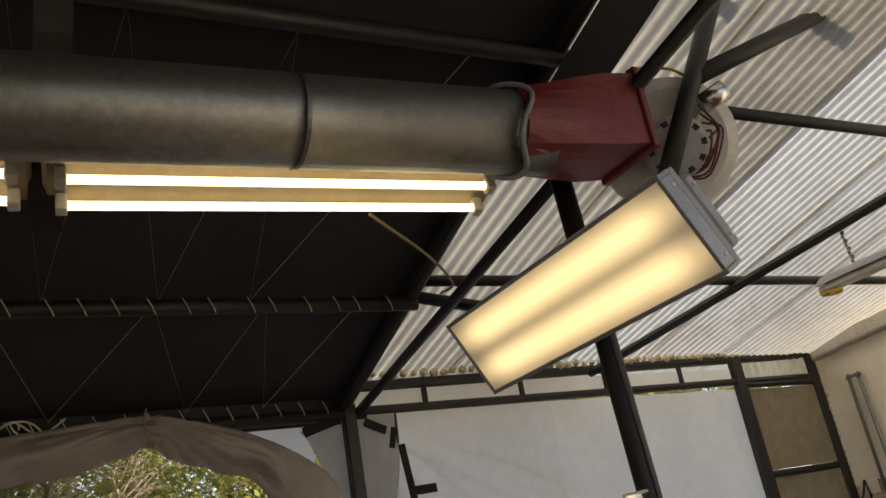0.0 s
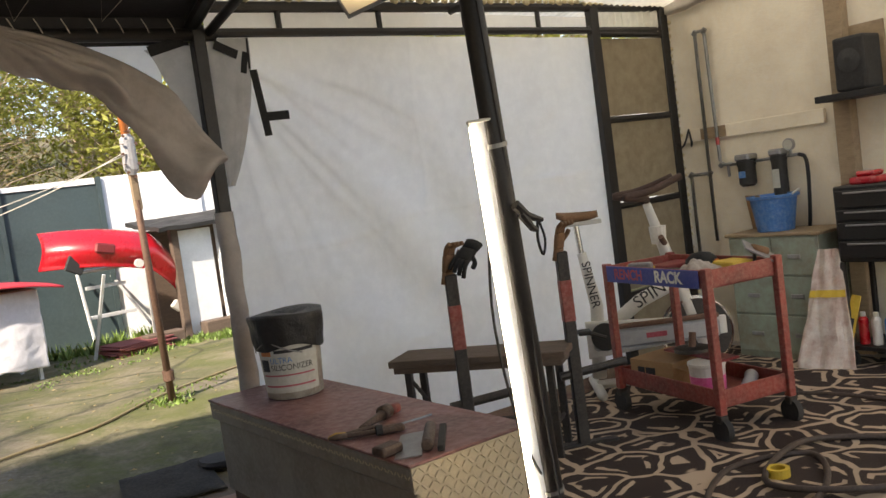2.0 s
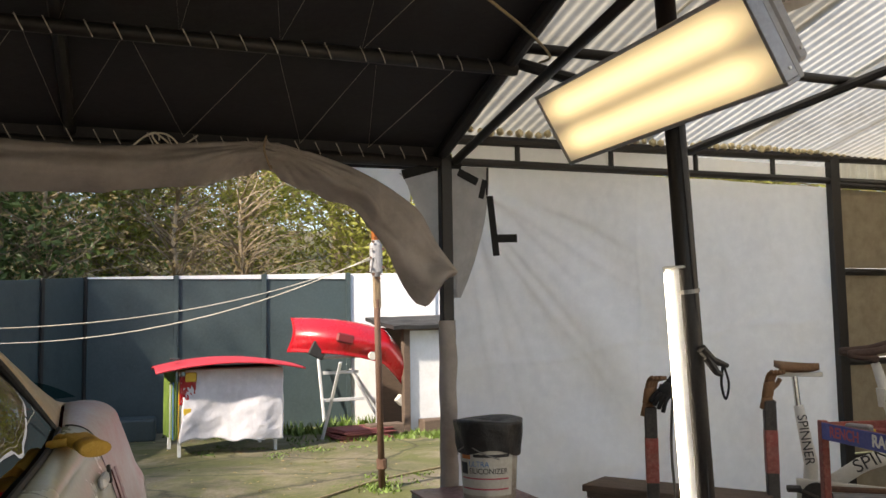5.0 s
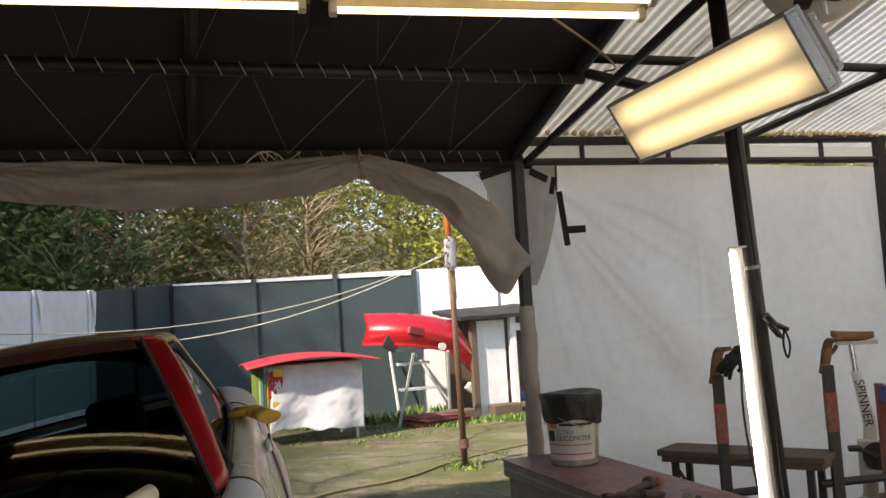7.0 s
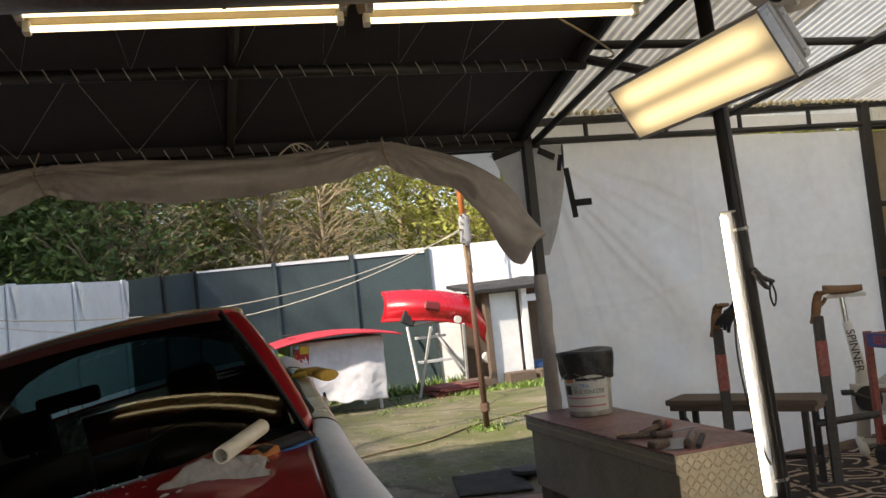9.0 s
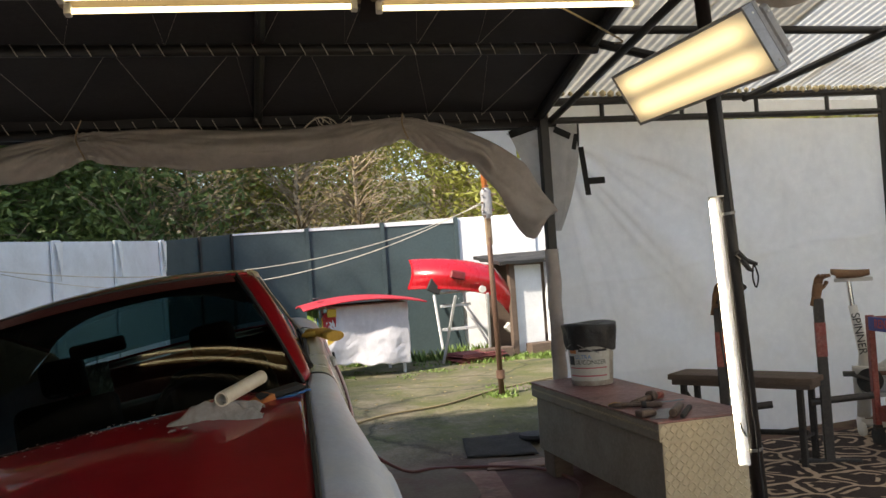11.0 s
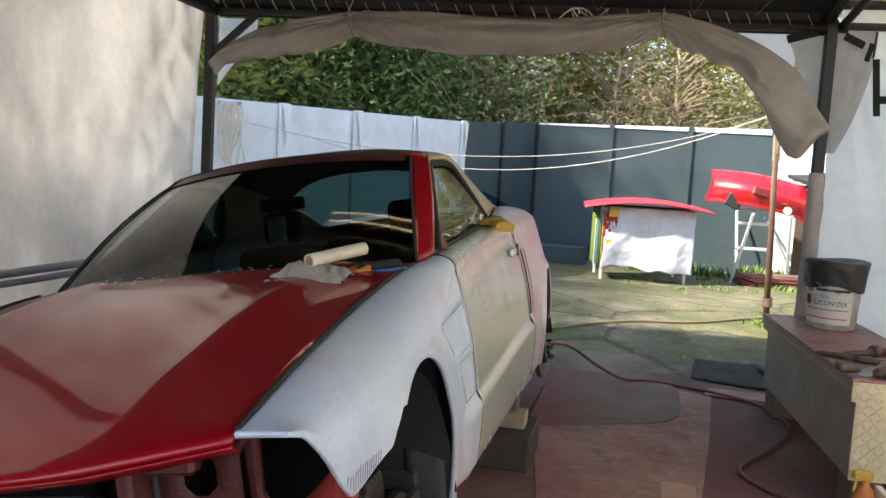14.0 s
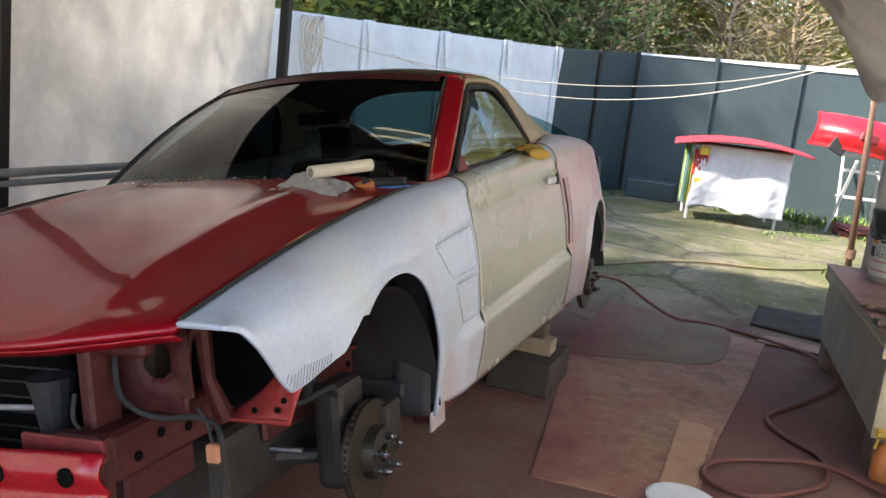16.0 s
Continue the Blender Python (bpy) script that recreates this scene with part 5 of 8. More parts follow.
part("back_plate", box(0.002 - HW, HW - 0.002, 0.003 - HL, HL - 0.003, 0.030, 0.055, 0.004), GREY_ENAMEL, fx)
part("housing", box(-0.115, 0.115, 0.004 - HL, HL - 0.004, 0.055, 0.105, 0.012), GREY_ENAMEL, fx)
for x, z in ((-0.11, 0.012), (0.11, 0.012), (-0.08, 0.08), (0.08, 0.08)):
    part("screw", sweep([(x, -HL - 0.003, z), (x, 0.002 - HL, z)], 0.005, 8), WHITE_LETTER, fx)


def diffuser_material():
    m = glow_material("prismatic_diffuser", (1.0, 0.76, 0.38), 1.0)
    nt = m.node_tree
    p = nt.nodes["Principled BSDF"]
    tc = nt.nodes.new("ShaderNodeTexCoord")
    sx = nt.nodes.new("ShaderNodeSeparateXYZ")
    nt.links.new(tc.outputs["Object"], sx.inputs[0])
    ab = nt.nodes.new("ShaderNodeMath")
    ab.operation = "ABSOLUTE"
    nt.links.new(sx.outputs[0], ab.inputs[0])
    sb = nt.nodes.new("ShaderNodeMath")
    sb.operation = "SUBTRACT"
    sb.inputs[1].default_value = 0.068
    nt.links.new(ab.outputs[0], sb.inputs[0])
    a2 = nt.nodes.new("ShaderNodeMath")
    a2.operation = "ABSOLUTE"
    nt.links.new(sb.outputs[0], a2.inputs[0])
    mr = nt.nodes.new("ShaderNodeMapRange")
    mr.interpolation_type = "SMOOTHSTEP"
    mr.inputs[1].default_value, mr.inputs[2].default_value = 0.0, 0.075
    mr.inputs[3].default_value, mr.inputs[4].default_value = 0.85, 0.22
    nt.links.new(a2.outputs[0], mr.inputs[0])
    ay = nt.nodes.new("ShaderNodeMath")
    ay.operation = "ABSOLUTE"
    nt.links.new(sx.outputs[1], ay.inputs[0])
    my = nt.nodes.new("ShaderNodeMapRange")
    my.interpolation_type = "SMOOTHSTEP"
    my.inputs[1].default_value, my.inputs[2].default_value = 0.42, 0.6
    my.inputs[3].default_value, my.inputs[4].default_value = 1.0, 0.35
    nt.links.new(ay.outputs[0], my.inputs[0])
    mu = nt.nodes.new("ShaderNodeMath")
    mu.operation = "MULTIPLY"
    nt.links.new(mr.outputs[0], mu.inputs[0])
    nt.links.new(my.outputs[0], mu.inputs[1])
    nt.links.new(mu.outputs[0], p.inputs["Emission Strength"])
    w = nt.nodes.new("ShaderNodeTexWave")
    w.inputs["Scale"].default_value = 60
    w.bands_direction = "Y"
    nt.links.new(tc.outputs["Object"], w.inputs[0])
    b = nt.nodes.new("ShaderNodeBump")
    b.inputs["Strength"].default_value = 0.3
    nt.links.new(w.outputs[1], b.inputs["Height"])
    nt.links.new(b.outputs[0], p.inputs["Normal"])
    return m


part("diffuser", box(0.014 - HW, HW - 0.014, 0.014 - HL, HL - 0.014, -0.014, -0.008), diffuser_material(), fx, "glowing ribbed plastic diffuser")
part("bracket", box(-0.04, 0.04, 0.0, 0.09, 0.10, 0.135, 0.004), BLACK, fx)

# upright tube lamp on the pole
led = thing("upright_tube_lamp", "white upright strip lamp tied to the black pole, lit", "lamp", pose(2.575, 2.665, 0.47, 0, -2.6, 0) @ pose(0, 0, 0, 0, 0, -30))
part("housing", box(-0.034, 0.034, -0.012, 0.03, 0, 1.295, 0.004), WHITE_PAINT, led)
part("strip", box(-0.037, -0.014, -0.022, -0.010, 0.012, 1.28, 0.004), LED_GLOW, led, "glowing strip")
part("end_cap", box(-0.037, 0.036, -0.024, 0.032, 1.290, 1.30, 0.003), DIRTY_WHITE, led)
part("cord", sweep(curve_points([(0.02, 0.03, 1.2), (-0.05, 0.05, 0.7), (-0.03, 0.04, 0.3), (-0.01, -0.02, 0.2), (0.02, 0.0, 0.12)], 6), 0.005, 6), RUBBER, led)
wire = thing("hanging_cable", "thin black cable hanging beside the pole", "cable", pose(2.63, 2.62, 0, 0, -2.7, 0))
part("cable", sweep(curve_points([(0, 0, 2.3), (0.01, 0, 1.7), (0.02, 0.01, 1.4), (0.0, 0, 0.9), (0.01, 0, 0.3)], 5), 0.005, 6), RUBBER, wire)
part("plug", box(-0.02, 0.02, -0.02, 0.02, 2.25, 2.36, 0.006), RUBBER, wire)
clampt = thing("spring_clamp", "black clamp with a strap hanging on the pole", "clamp", pose(2.585, 2.60, 1.43))
part("jaw", sweep([(-0.02, 0, 0.06), (0.02, -0.005, 0.02), (0.075, -0.01, 0.0)], [0.018, 0.014, 0.008], 8), BLACK, clampt)
part("lever", sweep([(0.0, 0, 0.03), (0.03, -0.01, -0.02), (0.05, -0.01, -0.03)], [0.016, 0.012, 0.008], 8), BLACK, clampt)
part("strap", sweep(curve_points([(0.055, -0.01, 0.0), (0.045, -0.012, -0.06), (0.06, -0.012, -0.11), (0.075, -0.012, -0.06), (0.06, -0.01, 0.0)], 4), 0.006, 6, flat=0.5), BLACK, clampt)

# distant shop light on chains
fl = thing("hanging_shop_light", "unlit grey shop light with yellow ends hung on chains", "lamp", pose(5.0, 3.05, 2.80, 0, -6, 0))
part("body", grid(lambda u, v: Vector((-0.09 + 0.18 * v, -0.62 + 1.24 * u, 0.05 * math.sin(math.pi * v))), 2, 8, thick=0.006), GREY_ENAMEL, fl)
part("reflector", box(-0.07, 0.07, -0.62, 0.62, -0.04, -0.005, 0.006), DIRTY_WHITE, fl)
for y in (-0.60, 0.60):
    part("end_cap", box(-0.065, 0.065, y - 0.035, y + 0.035, -0.065, -0.002, 0.01), YELLOW, fl, "yellow end cap")
for y in (-0.4, 0.4):
    for k in range(8):
        part("chain_link", lathe([(0.010, -0.002), (0.014, -0.002), (0.014, 0.002), (0.010, 0.002)], 10, m=pose(0.01 * (k % 2), y, 0.06 + 0.024 * k, 90, 0, 90 * (k % 2))), GALV, fl)

# cords laced under the roof
lace = thing("roof_lacing", "white cord laced in a zigzag under the dark roof", "cord")
r = random.Random(5)
for y0, y1 in ((4.95, 4.02), (4.0, 2.6)):
    pts, x, k = [], X0 + 0.1, 0
    while x < X1 - 0.15:
        y = y0 if k % 2 else y1
        pts.append((x, y, roof_z(y) - 0.005))
        x += r.uniform(0.16, 0.45) if k % 2 else r.uniform(0.12, 0.3)
        k += 1
    part("cord", sweep(pts, 0.0022, 5), LACE, lace)
for yy in (4.0, 4.95):
    for k in range(32):
        x = X0 + 0.12 + k * 0.13 + r.uniform(-0.02, 0.02)
        z = roof_z(yy) - 0.03
        part("lashing", sweep([(x, yy - 0.036, z + 0.03), (x + 0.02, yy - 0.038, z - 0.01), (x + 0.035, yy - 0.02, z - 0.036)], 0.003, 5), LACE, lace)
knot = thing("cord_bundle", "loose knot of pale cord on the roof beam", "cord", pose(0.92, YB - 0.06, 2.56))
pts = [(0.09 * math.cos(a * 1.3) + 0.02 * a - 0.1, -0.02 * math.sin(2 * a), 0.035 * math.sin(a * 2.1) + 0.02) for a in [0.35 * i for i in range(30)]]
part("cord", sweep(curve_points(pts, 3), 0.005, 5), CORD, knot, smooth=True)
cabl = thing("ceiling_cable", "thin yellow cable along the rafter", "cable", pose(0, 0, 0))
part("cable", sweep(curve_points([(1.85, 2.8, 2.72), (2.2, 3.1, 2.70), (2.5, 3.5, 2.75), (2.6, 3.8, 2.82)], 5), 0.006, 6), CABLE, cabl)

# black tape patches on the plastic sheet
for nm, (x, z, w, h, a) in {"a": (2.865, 2.175, 0.045, 0.37, -6), "b": (2.955, 2.10, 0.15, 0.05, -2), "c": (2.70, 2.47, 0.14, 0.05, 24), "d": (2.80, 2.40, 0.035, 0.12, 14), "e": (2.83, 2.45, 0.012, 0.17, 3), "f": (2.37, 2.49, 0.20, 0.055, -17)}.items():
    tp = thing("tape_strip", "strip of black tape on the plastic sheet", "tape", pose(x, back_y(x) - 0.006, z, 0, a, 3.6), "tape on the sheet")
    part("strip", box(-w / 2, w / 2, -0.004, 0.0, -h / 2, h / 2, 0.001), BLACK_CLOTH, tp)

# ---- the tool chest and what lies on it ----
chest = thing("tool_chest", "long grey metal chest with reddish board top and diamond-plate end", "chest", pose(2.57, 3.98, 0, 0, 0, 0.8))
bx0, bx1, by0, by1 = -0.275, 0.275, -0.95, 0.93
part("body", box(bx0 + 0.03, bx1 - 0.03, by0 + 0.03, by1 - 0.02, 0.17, 0.58, 0.006), CHEST_SIDE, chest)
part("lid", box(bx0, bx1, by0, by1, 0.545, 0.635, 0.008), CHEST_SIDE, chest)
part("top_board", box(bx0 - 0.004, bx1 + 0.004, by0 - 0.002, by1 + 0.004, 0.636, 0.648, 0.003), BROWN_TOP, chest, "worn reddish-brown board")
for nm, (z0, z1, y) in {"end": (0.17, 0.54, by0 + 0.026), "lip": (0.545, 0.636, by0 - 0.004)}.items():
    part("end_plate", box(bx0 + (0.03 if nm == "end" else 0), bx1 - (0.03 if nm == "end" else 0), y - 0.003, y + 0.003, z0, z1), PLATE, chest, "tan diamond-plate metal")
    tread = bmesh.new()
    n1 = int((bx1 - bx0) / 0.03)
    for i in range(n1 - (2 if nm == "end" else 0)):
        for j in range(int((z1 - z0) / 0.03)):
            a = 45 if (i + j) % 2 else -45
            box(-0.013, 0.013, -0.0045, 0.0, -0.0035, 0.0035, 0.0015, tread, pose(bx0 + (0.045 if nm == "end" else 0.012) + i * 0.03, y - 0.0035, z0 + 0.016 + j * 0.03, 0, a, 0))
    tagged(part("tread", tread, PLATE, chest), kind="stuff")
edge = bmesh.new()
for j in range(84):
    a = 45 if j % 2 else -45
    box(-0.0015, 0.0, -0.009, 0.009, -0.003, 0.003, 0, edge, pose(bx0 - 0.001, by0 + 0.012 + j * 0.022, 0.60, a, 0, 0))
tagged(part("lid_tread", edge, PLATE, chest), kind="stuff")
for y in (by0 + 0.12, by1 - 0.15):
    for x in (-0.16, 0.16):
        part("foot_block", box(x - 0.07, x + 0.07, y - 0.1, y + 0.1, 0.0, 0.168, 0.008), DARK_WOOD, chest)
cind = thing("cinder_block", "grey hollow concrete block under the chest", "block", pose(2.66, 2.98, 0))
for x in (-0.19, -0.01, 0.17):
    part("web", box(x - 0.015, x + 0.018, -0.09, 0.09, 0.0, 0.16, 0.004), PLASTER, cind)
part("face", box(-0.205, 0.188, -0.095, -0.065, 0.13, 0.165, 0.003), PLASTER, cind)
part("face", box(-0.205, 0.188, -0.095, -0.065, 0.0, 0.03, 0.003), PLASTER, cind)

TOP = 0.65
bucket = thing("paint_bucket", "dirty white sealant pail wrapped with a black bag on top", "bucket", pose(2.60, 4.52, TOP) @ Matrix.Diagonal((1.12, 1.12, 1.2, 1)))
part("pail", lathe([(0.118, 0.0), (0.125, 0.004), (0.142, 0.27), (0.147, 0.28), (0.147, 0.30)], 32), material("grimy_white_pail", (0.45, 0.42, 0.36), (0.20, 0.16, 0.12), (0.56, 0.53, 0.48), 9, 60, 0.5, 0, 0.1, stain=0.85), bucket, smooth=True)


def bagf(u, v):
    a = 2 * math.pi * u
    c, d = math.cos(a), math.sin(a)
    wrinkle = 0.004 * math.sin(9 * a + 5 * v) + 0.006 * wob(c * 3, d * 3, v * 4)
    if v < 0.6:
        rr, z = 0.150 + 0.018 * v / 0.6 + wrinkle, 0.212 + 0.014 * math.sin(3 * a + 0.6) * (1 - v / 0.6) + 0.135 * v / 0.6
    else:
        w = (v - 0.6) / 0.4
        rr, z = (0.168 + wrinkle) * (1 - w) ** 0.8, 0.347 + 0.012 * math.sin(math.pi * w) - 0.02 * w
    return Vector((rr * c, rr * d, z + 0.006 * math.sin(2 * a + 0.5)))


part("bag", grid(bagf, 40, 18), material("black_plastic_bag", (0.012, 0.012, 0.013), (0.02, 0.02, 0.02), (0.03, 0.03, 0.03), 14, 50, 0.42, 0, 0.6), bucket, "crumpled black bag over the rim", smooth=True)
part("handle", sweep([(0.15 * math.cos(a), 0.15 * math.sin(a), 0.25 - 0.07 * abs(math.sin(a * 1.0 - 3.6))) for a in [2.6 + 0.12 * i for i in range(18)]], 0.003, 5), GALV, bucket)
# printed label, bent round the pail
def band(name, a0, a1, z0, z1, mat, dr=0.002):
    def f(u, v):
        a = math.radians(a0 + (a1 - a0) * u)
        z = z0 + (z1 - z0) * v
        rr = 0.125 + (z - 0.004) * (0.017 / 0.266) + dr
        return Vector((rr * math.cos(a), rr * math.sin(a), z))
    return part(name, grid(f, 14, 2), mat, bucket, smooth=True)


band("label", 170, 300, 0.03, 0.225, LABEL, 0.001)
band("label_bar", 182, 208, 0.185, 0.215, ORANGE)
band("label_bar", 215, 290, 0.195, 0.208, BLACK_LETTER)
band("label_bar", 180, 290, 0.10, 0.106, RED_LETTER)
band("label_bar", 180, 290, 0.055, 0.062, RED_LETTER)
band("label_bar", 178, 200, 0.12, 0.17, BLACK_LETTER)


def round_text(text, a_mid, z, size, mat):
    me_ob = lettering(text, size, mat, bucket, Matrix.Identity(4))
    for v in me_ob.data.vertices:
        zz = z + v.co.y
        rr = 0.125 + (zz - 0.004) * (0.017 / 0.266) + 0.0035 + v.co.z * 0.3
        a = math.radians(a_mid) + v.co.x / rr
        v.co = (rr * math.cos(a), rr * math.sin(a), zz)


round_text("ULTRA", 226, 0.165, 0.034, BLUE)
round_text("SILICONIZER", 245, 0.135, 0.034, BLACK_LETTER)


def on_chest(name, label, cat, x, y, rz):
    return thing(name, label, cat, pose(x, y, TOP, 0, 0, rz), "")


GRIME = material("grimy_brown_metal", (0.10, 0.065, 0.05), (0.04, 0.03, 0.028), (0.22, 0.16, 0.12), 20, 90, 0.5, 0.3, 0.3)
g1 = on_chest("spray_gun_parts", "grimy drill tool with a red cap and round face", "hand tool", 2.53, 3.60, -62)
part("handle", sweep([(0, -0.13, 0.018), (0, -0.02, 0.022), (0, 0.04, 0.024)], [0.012, 0.016, 0.02], 12), GRIME, g1, smooth=True)
part("drum", sweep([(0, 0.04, 0.03), (0, 0.085, 0.03)], 0.03, 18), GRIME, g1, smooth=True)
part("face", sweep([(0.0, 0.086, 0.031), (0.0, 0.09, 0.031)], 0.022, 14), YELLOW, g1)
part("cap", sweep([(0, 0.11, 0.022), (0, 0.16, 0.022)], 0.022, 14), CART_RED, g1, smooth=True)
part("neck", sweep([(0, 0.085, 0.03), (0, 0.115, 0.022)], 0.010, 8), GALV, g1)
g2 = on_chest("pruning_shears", "worn pliers with dark grips and a tan jaw", "pliers", 2.36, 3.52, 70)
for a in (-1, 1):
    part("grip", sweep(curve_points([(0.012 * a, -0.13, 0.014), (0.03 * a, -0.08, 0.014), (0.02 * a, -0.02, 0.014), (0.006 * a, 0.02, 0.014)], 5), 0.011, 8), GRIME, g2, smooth=True)
    part("jaw", sweep([(0.006 * a, 0.02, 0.014), (0.012 * a, 0.06, 0.016), (0.004 * a, 0.09, 0.014)], [0.012, 0.014, 0.007], 8), GLOVE_YELLOW if a > 0 else GRIME, g2, smooth=True)
g3 = on_chest("small_clamp", "small black metal clamp with bare rod", "clamp", 2.50, 3.42, -20)
part("body", box(-0.06, 0.04, -0.018, 0.018, 0, 0.032, 0.012, seg=2), GRIME, g3)
part("rod", sweep([(0.03, 0, 0.028), (0.16, 0.03, 0.032)], 0.005, 8), GALV, g3)
part("knob", sweep([(-0.075, 0, 0.02), (-0.05, 0, 0.02)], 0.02, 12), RUBBER, g3)
g4 = on_chest("steel_scraper", "broad steel scraper blade with a round grip", "scraper", 2.49, 3.20, -37)
part("blade", box(-0.10, 0.0, -0.17, 0.13, 0.0, 0.006, 0.002, m=pose(0, 0, 0.002, 0, -4, 0)), STEEL_GREY, g4)
part("grip", lathe([(0.012, -0.13), (0.022, -0.13), (0.023, -0.12), (0.021, 0.12), (0.018, 0.13), (0.0, 0.13)], 18, m=pose(0.02, 0, 0.024, -90)), GRIME, g4, smooth=True)
part("strip", box(0.055, 0.08, -0.14, 0.15, 0, 0.022, 0.003), RUBBER, g4)
g5 = on_chest("black_puck", "small worn dark rubber block", "block", 2.33, 3.20, 10)
part("body", box(-0.05, 0.05, -0.035, 0.035, 0, 0.038, 0.012, seg=2), GRIME, g5)
sb = thing("spray_bottle", "amber trigger spray bottle on the floor", "spray bottle", pose(2.40, 3.0, 0))
part("bottle", lathe([(0.045, 0), (0.05, 0.01), (0.05, 0.11), (0.035, 0.15), (0.016, 0.17), (0.016, 0.19)], 18), ORANGE, sb, smooth=True)
part("trigger_head", box(-0.06, 0.03, -0.015, 0.015, 0.19, 0.235, 0.01), GLOVE_YELLOW, sb)
part("trigger", sweep([(-0.04, 0, 0.19), (-0.05, 0, 0.14)], 0.007, 6), GLOVE_YELLOW, sb)

# ---- on the car ----
pv = thing("plastic_pipe", "short off-white plastic pipe lying on the cowl", "pipe", pose(0.25, 1.69, 1.186, 0, 0, 0))
bm = bmesh.new()
a, b = Vector((-0.061, -0.113, -0.015)), Vector((0.061, 0.113, 0.015))
ax = (b - a).normalized()
side = ax.cross(Vector((0, 0, 1))).normalized()
up = side.cross(ax)
rg = [[bm.verts.new(c + rr * (math.cos(t) * side + math.sin(t) * up)) for t in [2 * math.pi * k / 20 for k in range(20)]] for c, rr in ((a, 0.017), (a, 0.022), (b, 0.022), (b, 0.017))]
for i in range(4):
    p, q = rg[i], rg[(i + 1) % 4]
    for k in range(20):
        bm.faces.new((p[k], p[(k + 1) % 20], q[(k + 1) % 20], q[k]))
part("pipe", bm, PVC, pv, smooth=False)
rag = thing("rag", "crumpled grey rag on the red hood", "rag", pose(0.17, 1.66, 1.075, 5, -9, 0))
part("cloth", grid(lambda u, v: Vector((0.14 * (2 * u - 1) * (1 + 0.12 * wob(u * 3, v * 3, 9)), 0.085 * (2 * v - 1) * (1 + 0.15 * wob(v * 4, u * 3, 2)) - 0.03 * u, 0.018 + 0.06 * max(0, 1 - (2 * u - 1) ** 2) * max(0, 1 - (2 * v - 1) ** 2) + 0.016 * wob(u * 9, v * 6, 4) + 0.012 * math.sin(14 * v + 5 * u))), 40, 32, thick=0.003), RAG, rag, smooth=True)
sd2 = thing("sanding_pad", "orange and blue sanding pad beside the windshield", "sanding pad", pose(0.36, 1.80, 1.135, 5, -9, 20))
part("pad", box(-0.07, 0.09, -0.035, 0.035, 0.0, 0.022, 0.01), RUBBER, sd2)
part("paper", box(-0.10, -0.02, -0.03, 0.04, 0.005, 0.03, 0.006, m=pose(0, 0, 0, 0, -14, 12)), ORANGE, sd2)
part("edge", box(-0.02, 0.1, -0.04, -0.02, -0.004, 0.002, 0.001), BLUE, sd2)


# pale flecks that stand in for bright reflections along the rear edge of the hood
r = random.Random(23)
verts, faces = [], []
for k in range(70):
    u, v = r.uniform(0.22, 0.72), 1 - abs(r.gauss(0, 0.05)) - 0.02
    p = CAR @ (hood_pt(u, v) + Vector((0, 0, 0.012)))
    a, q = r.uniform(0, 6.28), r.uniform(0.002, 0.007)
    i = len(verts)
    verts += [(p.x + q * math.cos(a + t), p.y + 1.6 * q * math.sin(a + t), p.z + 0.004 * r.random()) for t in (0, 1.7, 3.1, 4.6)]
    faces.append((i, i + 1, i + 2, i + 3))
me = bpy.data.meshes.new("paint_crumbs")
me.from_pydata(verts, [], faces)
me.materials.append(LABEL)
tagged(new("paint_crumbs", me), "pale flecks painted as bright reflections along the hood edge", "crumbs", kind="stuff")


def glove(name, label, mat, m, flip=1):
    t = thing(name, label, "glove", m)
    b = bmesh.new()
    box(-0.045, 0.045, -0.016, 0.016, -0.05, 0.05, 0.014, b, seg=2)
    for k in range(4):
        x = -0.034 + 0.0225 * k
        sweep(curve_points([(x, 0, 0.045), (x * 1.1, -0.008, 0.085), (x * 1.15, -0.03 * (1 + 0.3 * k), 0.11)], 3), 0.012, 8, b)
    sweep(curve_points([(0.04 * flip, 0, 0.0), (0.068 * flip, -0.01, 0.03), (0.07 * flip, -0.02, 0.06)], 3), 0.013, 8, b)
    part("palm", b, mat, t, smooth=True)
    part("cuff", lathe([(0.042, -0.11), (0.05, -0.108), (0.044, -0.045), (0.036, -0.045)], 16, m=Matrix.Diagonal((1, 0.5, 1, 1))), mat, t, smooth=True)
    return t


glove("work_glove", "yellow leather work glove on the door sill", GLOVE_YELLOW, pose(0.64, 3.09, 1.245, 82, 0, 205))

